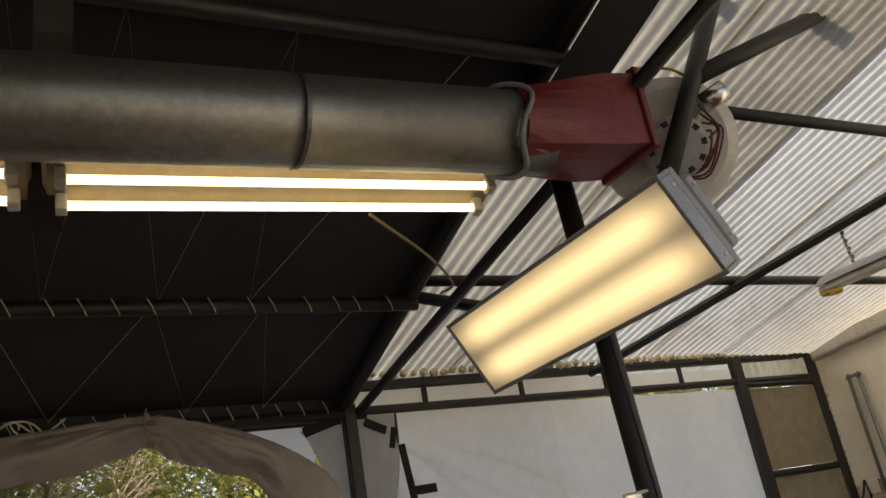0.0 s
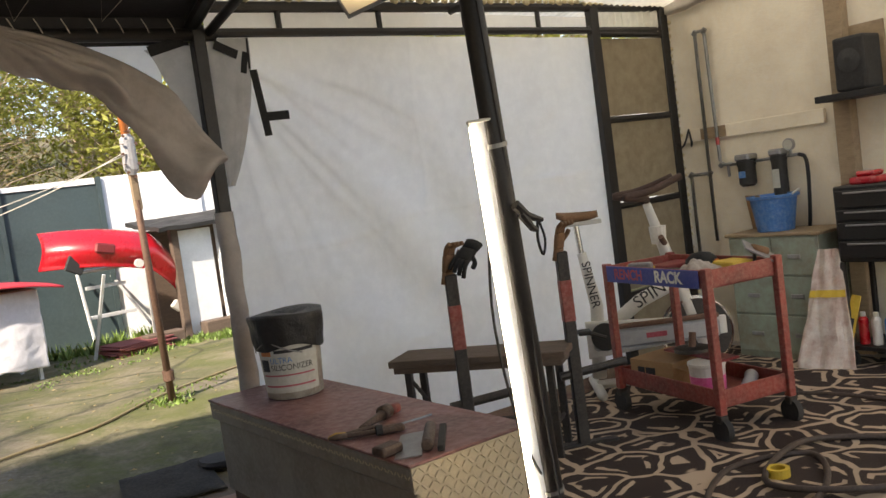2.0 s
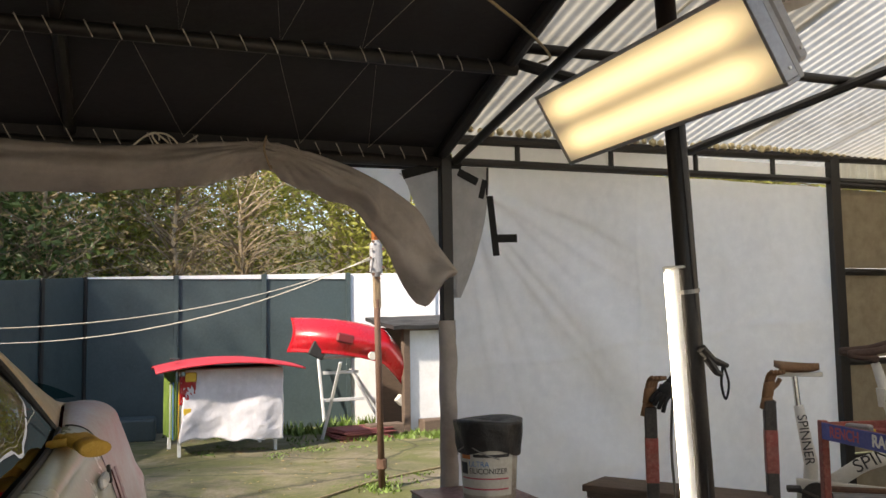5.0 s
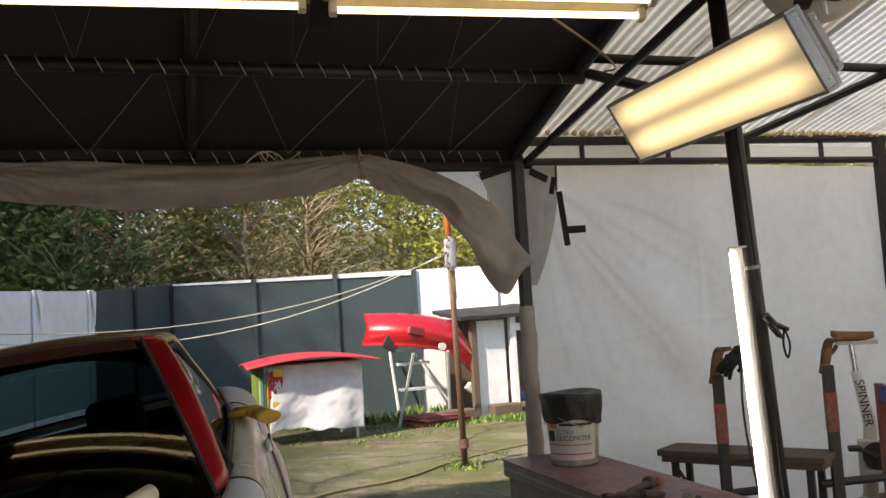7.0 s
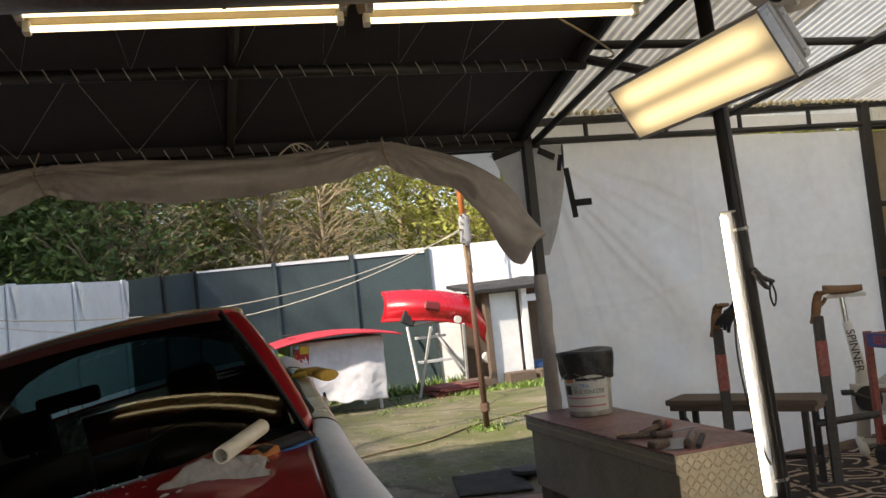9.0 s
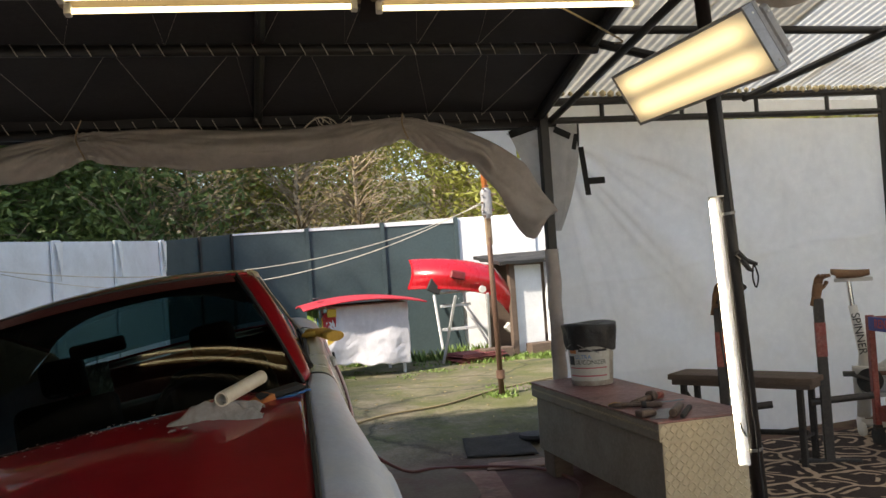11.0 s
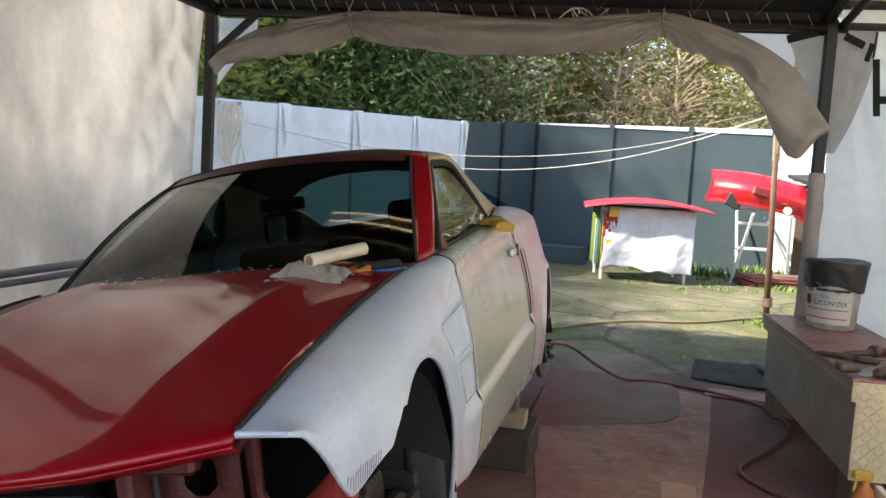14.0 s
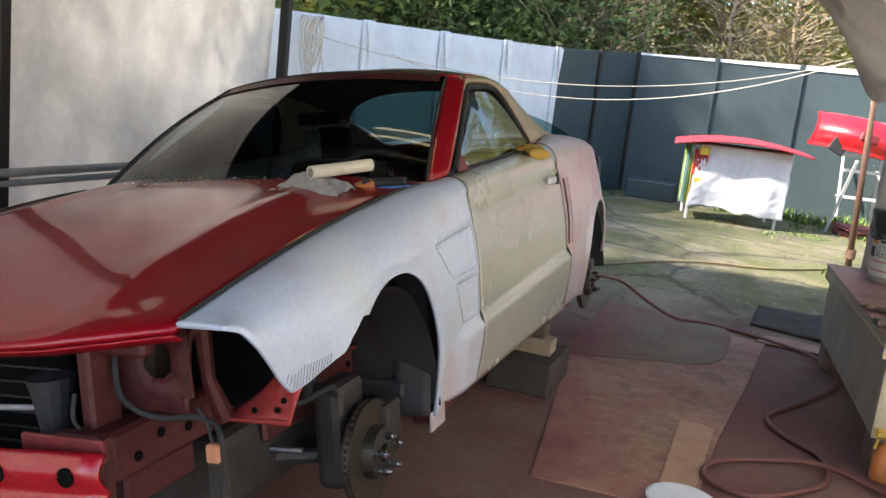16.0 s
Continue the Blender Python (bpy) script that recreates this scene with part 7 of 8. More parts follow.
part("pipe", sweep([(0, 4.985, 1.40), (0, 5.15, 1.40), (0, 5.165, 1.38), (0, 5.165, 0.5)], 0.014, 10), GALV, pl, smooth=True)
part("band", sweep([(0, 4.873, 1.62), (0, 4.875, 1.68)], 0.016, 10), BRIGHT_RED, pl, "red tape band")
for y, z in ((4.98, 1.40), (4.86, 1.46), (4.98, 2.53), (4.89, 2.53), (5.165, 1.40)):
    part("elbow", lathe([(0.012, -0.022), (0.02, -0.02), (0.02, 0.02), (0.012, 0.022)], 12, m=pose(0, y, z, 45)), GALV, pl)
part("pipe", sweep([(0, 4.78, 1.45), (0, 4.18, 1.47)], 0.012, 10), GALV, pl, smooth=True)
part("valve", sweep([(0, 4.80, 1.45), (-0.01, 4.79, 1.36)], 0.012, 8), STEEL_GREY, pl)
for nm, y, z0, r0 in (("a", 4.62, 1.27, 0.065), ("b", 4.34, 1.17, 0.055)):
    f = thing("air_filter", "black compressed-air filter bowl on the pipe", "filter", pose(WX - 0.07, y, z0), "air filters")
    hgt = 0.2 if nm == "a" else 0.31
    part("bowl", lathe([(r0 * 0.7, 0), (r0, 0.02), (r0, hgt - 0.04), (r0 * 1.1, hgt - 0.04), (r0 * 1.1, hgt)], 20), RUBBER, f, smooth=False)
    part("cap", box(-r0, r0, -r0, r0, hgt, hgt + 0.05, 0.012), STEEL_GREY, f)
    part("label", box(-r0 - 0.004, -r0 - 0.001, -0.03, 0.03, 0.07, 0.07 + (0.05 if nm == "a" else 0.14)), BLUE if nm == "a" else LABEL, f)
gz = thing("pressure_gauge", "round pressure gauge on the air line", "gauge", pose(WX - 0.09, 4.22, 1.55, 0, -90, 0))
part("dial", lathe([(0.04, 0), (0.045, 0.005), (0.045, 0.03), (0.038, 0.032)], 20), STEEL_GREY, gz)
part("face", lathe([(0.037, 0.033), (0.0369, 0.034)], 20), LABEL, gz)
part("stem", sweep([(-0.08, 0, 0.01), (-0.03, 0, 0.01)], 0.012, 8), GALV, gz)
hs = thing("air_hose", "black rubber air hose hanging from the pipe", "hose", pose(WX - 0.06, 4.14, 0))
part("hose", sweep(curve_points([(0, 0.04, 1.47), (0, -0.01, 1.44), (0, -0.02, 1.3), (0, 0.0, 1.0), (-0.02, 0.02, 0.8)], 5), 0.014, 10), RUBBER, hs, smooth=True)
hk = thing("wall_hook", "black double hook on the wall rail", "hook", pose(WX - 0.04, 5.15, 1.70))
for s in (-1, 1):
    part("prong", sweep(curve_points([(0, 0.0, 0.08), (-0.02, 0.03 * s, -0.02), (-0.05, 0.05 * s, -0.06), (-0.06, 0.07 * s, -0.02)], 4), 0.008, 8), BLACK, hk)
sp = thing("loudspeaker", "small black loudspeaker on a wall shelf", "loudspeaker", pose(WX - 0.16, 3.62, 1.85))
part("cabinet", box(-0.11, 0.11, -0.11, 0.11, 0, 0.36, 0.02, seg=2), RUBBER, sp)
part("grille", lathe([(0.075, 0), (0.08, 0.006), (0.02, 0.02)], 22, m=pose(-0.111, 0, 0.2, 0, -90, 0)), DARK_TRIM, sp)
part("stand", box(-0.08, -0.06, -0.09, 0.09, -0.0, 0.03, 0.004), STEEL_GREY, sp)
wsf = thing("wall_shelf", "dark narrow shelf with a pale backing board", "shelf", pose(WX, 3.5, 1.80))
part("board", box(-0.32, -0.002, -0.34, 0.36, 0.0, 0.045, 0.004), BLACK, wsf)
part("backing", box(-0.02, -0.002, 0.0, 0.34, 0.05, 0.5, 0.004), WOOD, wsf)
foam = bmesh.new()
r = random.Random(9)
for k in range(60):
    x = X1 + 0.1 + k * 0.068
    bmesh.ops.create_icosphere(foam, subdivisions=1, radius=r.uniform(0.022, 0.034), matrix=Matrix.Translation((x, back_y(x) - 0.02, 2.755 + 0.018 * (x - X1) + r.uniform(-0.008, 0.008))))
for k in range(46):
    bmesh.ops.create_icosphere(foam, subdivisions=1, radius=r.uniform(0.012, 0.024), matrix=Matrix.Translation((6.655 + r.uniform(-0.01, 0.01), 5.24 + r.uniform(-0.01, 0.01), 0.2 + k * 0.055)))
tagged(part("foam_seal", foam, material("yellowed_foam", (0.62, 0.53, 0.33), (0.45, 0.36, 0.2), (0.7, 0.63, 0.46), 20, 60, 0.9, 0, 0.4), smooth=True), "lumpy yellowed foam sealing the roof edge", "foam seal", kind="structure")

# hoses on the carpet and floor
def hose_thing(label, pts, rad, mat, closed=False):
    t = thing("hose", label, "hose")
    part("hose", sweep(curve_points(pts, 6), rad, 8), mat, t, smooth=True)
    return t


HOSE_DARK = material("grimy_brown_hose", (0.050, 0.034, 0.028), (0.028, 0.020, 0.017), (0.10, 0.075, 0.06), 14, 70, 0.6, 0, 0.2)
z = 0.022
hose_thing("dark air hose coiled on the patterned carpet", [(3.0, 2.2, z), (3.5, 2.6, z), (4.2, 2.7, z), (4.6, 3.0, z), (4.2, 3.2, z), (3.7, 2.9, z), (3.9, 2.4, z), (4.6, 2.3, z), (5.0, 2.7, z), (4.7, 3.1, z + 0.02), (4.1, 2.9, z + 0.02), (4.5, 2.4, z + 0.02), (5.4, 2.6, z), (5.6, 3.3, z), (5.4, 3.9, z)], 0.016, HOSE_DARK)
hose_thing("dark red air hose across the floor", [(0.86, 4.36, 0.43), (1.02, 4.78, 0.33), (1.20, 4.98, 0.18), (1.40, 5.18, 0.05), (1.62, 5.30, 0.02), (2.0, 5.15, 0.02), (2.31, 4.89, 0.02), (2.40, 4.42, 0.016), (2.20, 3.95, 0.016), (1.95, 3.52, 0.016), (2.02, 3.26, 0.016), (2.15, 3.09, 0.016), (2.16, 2.83, 0.016), (2.06, 2.66, 0.016), (1.83, 2.47, 0.016), (1.65, 2.54, 0.02), (1.68, 2.73, 0.02), (1.9, 2.9, 0.016), (2.16, 2.93, 0.035), (2.45, 2.75, 0.016), (3.0, 2.3, 0.02)], 0.0125, HOSE_RED)
hose_thing("yellowish cable lying across the yard", [(0.30, 5.9, ground_z(0.3, 5.9) + 0.012), (0.78, 6.36, ground_z(0.78, 6.36) + 0.012), (1.46, 6.84, ground_z(1.46, 6.84) + 0.012), (2.14, 7.04, ground_z(2.14, 7.04) + 0.012), (2.82, 7.63, 0.21), (3.7, 8.1, 0.212), (4.6, 8.4, 0.212), (6.0, 8.6, 0.212)], 0.011, CABLE)
tr2 = thing("masking_tape_roll", "yellow roll of masking tape on the carpet", "tape roll", pose(4.27, 2.97, 0.012))
part("roll", lathe([(0.035, 0), (0.055, 0), (0.055, 0.045), (0.035, 0.045), (0.035, 0.0)], 20), YELLOW, tr2)
bk = thing("black_pipe_end", "dark foam roller lying on the carpet", "roller", pose(3.1, 2.75, 0.045, 0, 0, 25))
part("roller", sweep([(-0.16, 0, 0), (0.16, 0, 0)], 0.033, 14), DARK_METAL, bk, smooth=True)

# floor coverings
MAT_DARK = material("dark_worn_board", (0.19, 0.145, 0.105), (0.10, 0.072, 0.055), (0.28, 0.22, 0.165), 2.2, 40, 0.9, 0, 0.3, spec=0.2)
PLY = material("paint_stained_plywood", (0.33, 0.19, 0.125), (0.15, 0.075, 0.052), (0.46, 0.31, 0.22), 1.7, 16, 0.8, 0, 0.35, stain=0.9)

MAT_RUBBER = material("dusty_black_rubber", (0.055, 0.05, 0.043), (0.03, 0.028, 0.025), (0.12, 0.11, 0.09), 5, 50, 0.9, 0, 0.3, spec=0.2)
PALE_TAN = material("pale_tan_patch", (0.40, 0.235, 0.15), (0.27, 0.14, 0.09), (0.50, 0.32, 0.22), 3, 20, 0.8, 0, 0.2)


def overspray(m, colour, scale, lo, hi, most):
    """Clouds of paint dust over a surface."""
    nt = m.node_tree
    p = nt.nodes["Principled BSDF"]
    n = noise_node(nt, scale, 7, 0.7, 0.6)
    r = ramp(nt, [(lo, (0.0,)), (hi, (most,))])
    nt.links.new(n.outputs[0], r.inputs[0])
    nt.links.new(mix(nt, r.outputs[0], p.inputs["Base Color"].links[0].from_socket, colour), p.inputs["Base Color"])


overspray(PLY, (0.25, 0.065, 0.06), 1.3, 0.46, 0.70, 0.75)
overspray(PLY, (0.10, 0.055, 0.045), 3.1, 0.54, 0.70, 0.7)
overspray(MAT_DARK, (0.19, 0.045, 0.045), 1.6, 0.50, 0.74, 0.6)


def red_dust(m, x0, x1, colour, most):
    """Paint dust that settled along the car, thinning out with the distance from it."""
    nt = m.node_tree
    p = nt.nodes["Principled BSDF"]
    tc = nt.nodes.new("ShaderNodeTexCoord")
    sx = nt.nodes.new("ShaderNodeSeparateXYZ")
    nt.links.new(tc.outputs["Object"], sx.inputs[0])
    n = noise_node(nt, 3.4, 7, 0.7, 0.5)
    mu = nt.nodes.new("ShaderNodeMath")
    mu.operation = "MULTIPLY_ADD"
    mu.inputs[1].default_value = 0.9
    nt.links.new(n.outputs[0], mu.inputs[0])
    nt.links.new(sx.outputs[0], mu.inputs[2])
    mr = nt.nodes.new("ShaderNodeMapRange")
    mr.inputs[1].default_value, mr.inputs[2].default_value = x0 + 0.45, x1 + 0.45
    mr.inputs[3].default_value, mr.inputs[4].default_value = most, 0.0
    nt.links.new(mu.outputs[0], mr.inputs[0])
    nt.links.new(mix(nt, mr.outputs[0], p.inputs["Base Color"].links[0].from_socket, colour), p.inputs["Base Color"])


red_dust(PLY, 0.75, 1.25, (0.20, 0.045, 0.05), 0.75)
red_dust(MAT_DARK, 0.75, 1.30, (0.21, 0.05, 0.06), 0.75)


def floor_sheet(name, label, cat, pts, z, mat, th=0.006):
    bm = bmesh.new()
    vs = [bm.verts.new((x, y, z + th)) for x, y in pts]
    f = bm.faces.new(vs)
    ex = bmesh.ops.extrude_face_region(bm, geom=[f])
    for v in ex["geom"]:
        if isinstance(v, bmesh.types.BMVert):
            v.co.z -= th
    ob = part(name, bm, mat)
    tagged(ob, label, cat)


floor_sheet("floor_board", "large paint-stained plywood sheet on the floor", "board", [(0.97, 2.2), (1.60, 2.2), (1.70, 3.05), (1.86, 4.0), (2.02, 5.1), (0.9, 5.3), (0.84, 4.0)], 0.001, PLY)
floor_sheet("floor_mat", "dark worn mat on the floor beside the car", "mat", [(0.80, 3.97), (1.0, 4.0), (1.3, 4.12), (1.58, 4.24), (1.66, 4.31), (1.73, 4.45), (1.76, 4.63), (1.79, 5.0), (1.78, 5.2), (1.70, 5.36), (1.5, 5.45), (0.90, 5.45)], 0.0085, MAT_DARK, 0.007)
# Thin paler tan patch laid over the plywood.
floor_sheet("pale_floor_patch", "thin paler tan patch on the larger sheet", "board", [(1.52, 3.2), (1.60, 3.205), (1.685, 3.18), (1.62, 2.5), (1.55, 2.2), (1.455, 2.22)], 0.0085, PALE_TAN, 0.004)
tagged(part("rubber_mat", grid(lambda u, v: Vector(((1.93 + 0.53 * u) * (1 - v) + (2.0 + 0.52 * u) * v, (5.52 - 0.17 * u) * (1 - v) + (5.92 - 0.05 * u) * v, ground_z(2.2, 5.4 + 0.6 * v) + 0.016 + 0.012 * wob(u * 4, v * 3, 2) + 0.006 * wob(u * 9, v * 8, 5))), 12, 12, thick=0.008), MAT_RUBBER, smooth=True), "black rubber mat by the chest", "mat")
tagged(part("cardboard_sheet", grid(lambda u, v: Vector((1.95 + 0.62 * u + 0.08 * v, 5.06 + 0.22 * v - 0.06 * u, 0.012 + ground_z(2.2, 5.06 + 0.22 * v) + 0.004 * wob(u * 5, v * 3, 6))), 10, 6, thick=0.004), PLY, smooth=True), "torn pale board lying beside the rubber mat", "board")
wl = thing("cart_wheel", "black plastic wheel lying on the mat", "wheel", pose(2.57, 5.75, ground_z(2.57, 5.75) + 0.02))
part("tyre", lathe([(0.06, 0), (0.12, 0.005), (0.13, 0.025), (0.12, 0.045), (0.06, 0.05)], 24), RUBBER, wl, smooth=False)
part("hub", lathe([(0.02, 0.0), (0.055, 0.002), (0.055, 0.04), (0.02, 0.042)], 16), DARK_TRIM, wl)
wd = thing("plastic_dish", "white round plastic dish on the floor", "dish", pose(1.56, 2.28, 0.008))
part("dish", lathe([(0.13, 0), (0.14, 0.004), (0.14, 0.014), (0.125, 0.018), (0.02, 0.018)], 28), WHITE_PAINT, wd)

# ---- things in the yard ----
st = thing("leaning_pole", "rusty stick with orange top and a chained bracket", "pole", pose(2.80, 7.33, 0.19))
ptop = Vector((-0.17, -0.42, 2.42))
part("stick", sweep([(0, 0, 0), (-0.06, -0.15, 0.9), (-0.11, -0.28, 1.6)], [0.03, 0.028, 0.026], 10), RUST, st, smooth=True)
part("wood_splice", box(-0.03, 0.03, -0.02, 0.02, -0.2, 0.2, 0.008, m=pose(-0.115, -0.3, 1.72, 9, -4, 0)), WOOD, st, "grey wood splice")
part("orange_pipe", sweep([(-0.115, -0.3, 1.8), ptop + Vector((-0.03, -0.05, 0.5))], 0.03, 10), ORANGE, st, "orange upper pipe", smooth=True)
part("collar", lathe([(0.03, -0.05), (0.045, -0.04), (0.045, 0.04), (0.03, 0.05)], 12, m=pose(-0.01, -0.03, 0.22)), RUST, st)
part("bracket", lathe([(0.03, -0.15), (0.055, -0.11), (0.055, 0.11), (0.03, 0.15)], 14, m=pose(-0.135, -0.36, 1.93) @ Matrix.Diagonal((1, 0.6, 1, 1))), GREY_ENAMEL, st)
for k in range(14):
    a = 2 * math.pi * k / 14
    part("chain_link", lathe([(0.008, -0.002), (0.013, -0.002), (0.013, 0.002), (0.008, 0.002)], 8, m=pose(-0.135 + 0.055 * math.cos(a), -0.40, 1.93 + 0.17 * math.sin(a), 90 * (k % 2), 0, 0)), RUST, st)
ln = thing("clothes_line", "two white ropes sagging across the yard", "rope")
for (p, q, s) in (((2.66, 6.95, 2.13), (-1.74, 5.3, 1.78), 0.34), ((2.66, 6.95, 2.15), (-1.72, 7.15, 1.72), 0.42)):
    p, q = Vector(p), Vector(q)
    part("rope", sweep([p.lerp(q, i / 24) + Vector((0, 0, -s * 4 * (i / 24) * (1 - i / 24))) for i in range(25)], 0.0045, 6), CORD, ln, smooth=True)
coil = thing("rope_coil", "cream rope and red hose hung on the fence end", "rope", pose(-2.06, 6.05, 1.5))
part("hook_bar", sweep([(-0.10, 0, 0.44), (0.0, 0, 0.43), (0.11, 0, 0.44)], 0.014, 8), GREY_ENAMEL, coil)
r = random.Random(31)
for k in range(9):
    x0, w0, d0 = -0.07 + 0.018 * k, r.uniform(0.02, 0.06), r.uniform(0.25, 0.62)
    part("rope", sweep(curve_points([(x0, -0.01, 0.44), (x0 - w0, -0.03, 0.44 - d0 * 0.5), (x0 + 0.03, -0.03 - 0.004 * k, 0.44 - d0), (x0 + w0 + 0.03, -0.02, 0.44 - d0 * 0.45), (x0 + 0.02, 0.01, 0.44)], 5), 0.009, 6), CORD, coil, smooth=True)
part("rope", sweep(curve_points([(0.08, -0.02, 0.30), (0.14, -0.02, 0.05), (0.20, -0.02, -0.12), (0.34, -0.02, -0.20)], 6), 0.006, 6), CORD, coil, smooth=True)
for k in range(3):
    part("red_hose", sweep(curve_points([(-0.05, 0, -0.2), (0.12 + 0.02 * k, 0, -0.28), (0.2, 0, -0.55), (0.15, 0, -0.85), (-0.05, 0, -0.9)], 5), 0.018, 8), BRIGHT_RED, coil, "red hose")
ylw = thing("yellow_post_sleeve", "yellow plastic strip at the foot of the post", "sleeve", pose(X1 + 0.045, YB - 0.01, 0))
part("strip", box(0, 0.02, -0.02, 0.02, 0.0, 0.62, 0.004), YELLOW, ylw)
wrapp = thing("post_wrap", "grey cloth wrapped round the post", "cloth", pose(X1, YB, 1.1))
part("wrap", grid(lambda u, v: Vector(((0.052 + 0.012 * wob(u * 5, v * 7, 3)) * math.cos(2 * math.pi * u), (0.052 + 0.012 * wob(u * 5, v * 7, 3)) * math.sin(2 * math.pi * u), -0.55 + 1.05 * v)), 20, 24), BEIGE, wrapp, smooth=True)

# table with a red panel and a draped sheet
tb = thing("yard_table", "table draped with a white plastic sheet, striped cloth beside it", "table", pose(1.77, 10.3, 0.2, 0, 0, 6) @ Matrix.Diagonal((0.84, 1, 1, 1)))
for x in (-0.62, 0.62):
    for y in (-0.35, 0.35):
        part("leg", box(x - 0.02, x + 0.02, y - 0.02, y + 0.02, 0, 0.9, 0.003), WHITE_PAINT, tb)
part("top", box(-0.68, 0.68, -0.4, 0.4, 0.9, 0.93, 0.004), WOOD, tb)
part("draped_sheet", grid(lambda u, v: Vector((-0.56 + 1.26 * u - 0.10 * v * (1 - u) + 0.02 * wob(v * 5, u * 4), -0.43 - 0.07 * v - 0.04 * math.sin(9 * u + 2 * v) * v + 0.014 * wob(u * 6, v * 5, 3) + 0.006 * wob(u * 14 + v * 5, v * 11, 6), 0.92 - (0.76 + 0.05 * wob(u * 5, 1, 8)) * v + 0.03 * math.sin(5 * u) * v)), 60, 40, thick=0.004), sheet_material("silver_white_sheet", (0.66, 0.66, 0.70), (0.50, 0.50, 0.56), 0.12, 3.0, 0.35, 0.6, 0.5), tb, smooth=True)
part("striped_cloth", grid(lambda u, v: Vector((-0.70 + 0.02 * math.sin(20 * u), -0.42 + 0.75 * u, 0.9 - 0.72 * v)), 30, 4, thick=0.004), GREEN, tb)
for k in range(6):
    part("stripe", box(-0.76 + 0.035 * k, -0.745 + 0.035 * k, -0.45, -0.44, 0.2, 0.80, 0.002), (DIRTY_WHITE, BLUE, GREEN, YELLOW, DIRTY_WHITE, GREEN)[k], tb)
part("orange_rag", grid(lambda u, v: Vector((-0.64 + 0.2 * u, -0.46 + 0.03 * wob(u * 6, v * 6), 0.86 - 0.3 * v + 0.05 * wob(u * 4, v * 3, 2))), 10, 10, thick=0.004), BRIGHT_RED, tb, "red cloth hanging at the corner", smooth=True)
part("yellow_rag", box(-0.58, -0.44, -0.50, -0.485, 0.80, 0.90, 0.01), YELLOW, tb, "yellow tape patch")
part("yellow_rag", box(-0.60, -0.5, -0.50, -0.485, 0.44, 0.52, 0.008), YELLOW, tb, "yellow tape patch")
pn = thing("red_hood_panel", "matt pinkish-red car hood lying on the table", "car hood", pose(1.77, 10.25, 1.125, 0, 0, 6))
MATT_RED = material("matt_pinkish_red", (0.52, 0.03, 0.05), (0.42, 0.025, 0.04), (0.6, 0.12, 0.14), 3, 60, 0.55, 0, 0.03)
part("skin", grid(lambda u, v: Vector(((2 * u - 1) * (0.80 - 0.10 * v), (v - 0.5) * 1.15 + 0.10 * (1 - (2 * u - 1) ** 2) * (v - 0.5), 0.09 * (1 - (2 * u - 1) ** 2) + 0.04 * math.sin(math.pi * v) - 0.01)), 40, 20, thick=0.02), MATT_RED, pn, smooth=True)
part("vent", box(-0.62, -0.52, -0.35, -0.25, 0.11, 0.125, 0.006), DARK_TRIM, pn, "small dark washer hole")

# ladder trestle with the bumper cover
ld = thing("trestle", "white aluminium trestle ladder", "trestle", pose(3.35, 11.0, 0.2, 0, 0, 8))
ALU = material("white_aluminium", (0.62, 0.63, 0.64), (0.45, 0.45, 0.45), (0.7, 0.7, 0.7), 9, 60, 0.45, 0.3, 0.05)
for x0, x1, y0 in ((-0.42, -0.30, -0.35), (0.30, 0.16, -0.35), (0.72, 0.30, 0.42), (-0.1, -0.05, 0.42)):
    part("leg", box(-0.018, 0.018, -0.012, 0.012, 0, 1.0, 0.004, m=Matrix.Translation((x0, y0, 0)) @ Euler((math.atan2(-y0, 1.0), math.atan2(x1 - x0, 1.0), 0)).to_matrix().to_4x4()), ALU, ld)
for z in (0.45, 0.78):
    k = z
    part("rung", box(-0.38 + 0.1 * k, 0.24 - 0.1 * k, -0.36 + 0.33 * k, -0.31 + 0.33 * k, z - 0.02, z + 0.02, 0.004), ALU, ld)
part("cap", box(-0.32, 0.32, -0.12, 0.12, 0.955, 0.99, 0.006), ALU, ld)
bp = thing("bumper_cover", "glossy red plastic bumper cover resting on a trestle", "bumper cover", pose(3.53, 10.95, 1.245, 0, 13, 8))


def bumper(u, v):
    s = 2 * u - 1
    x = 0.88 * s if s < 0 else 0.97 * s
    y = -0.28 + 0.42 * abs(s) ** 2.6
    z = 0.24 - 0.44 * v + 0.10 * (1 - s * s)
    y -= 0.10 * math.sin(math.pi * min(1, v * 1.1)) - 0.16 * (1 - v) ** 2.5
    if s > 0.25:
        z -= 0.62 * (s - 0.25) ** 1.15
        x += 0.12 * v * (s - 0.25)
    if s > 0.7:
        z += 0.35 * (s - 0.7) * v
    return Vector((x, y, z))


cov = part("skin", grid(bumper, 60, 24, thick=0.012), BRIGHT_RED, bp, "glossy red skin", smooth=True)
# Darker red box: the shade of the plate recess as a colour.
part("recess", box(-0.45, -0.22, -0.345, -0.30, 0.03, 0.15, 0.02), RED_RAW, cov, "darker red plate painted as a shaded recess")
part("lower_grille", box(-0.64, -0.44, -0.16, -0.12, -0.34, -0.16, 0.01, m=pose(0, 0, 0, 0, 14)), RUBBER, bp, "dark plastic grille")
part("fog_lamp", sweep([(0.04, -0.40, -0.05), (0.04, -0.36, -0.05)], 0.05, 18), DIRTY_WHITE, bp, "round pale lamp opening")
part("side_slot", box(0.78, 0.90, -0.13, -0.05, -0.16, -0.05, 0.01, m=pose(0, 0, 0, 0, 30)), DIRTY_WHITE, bp)

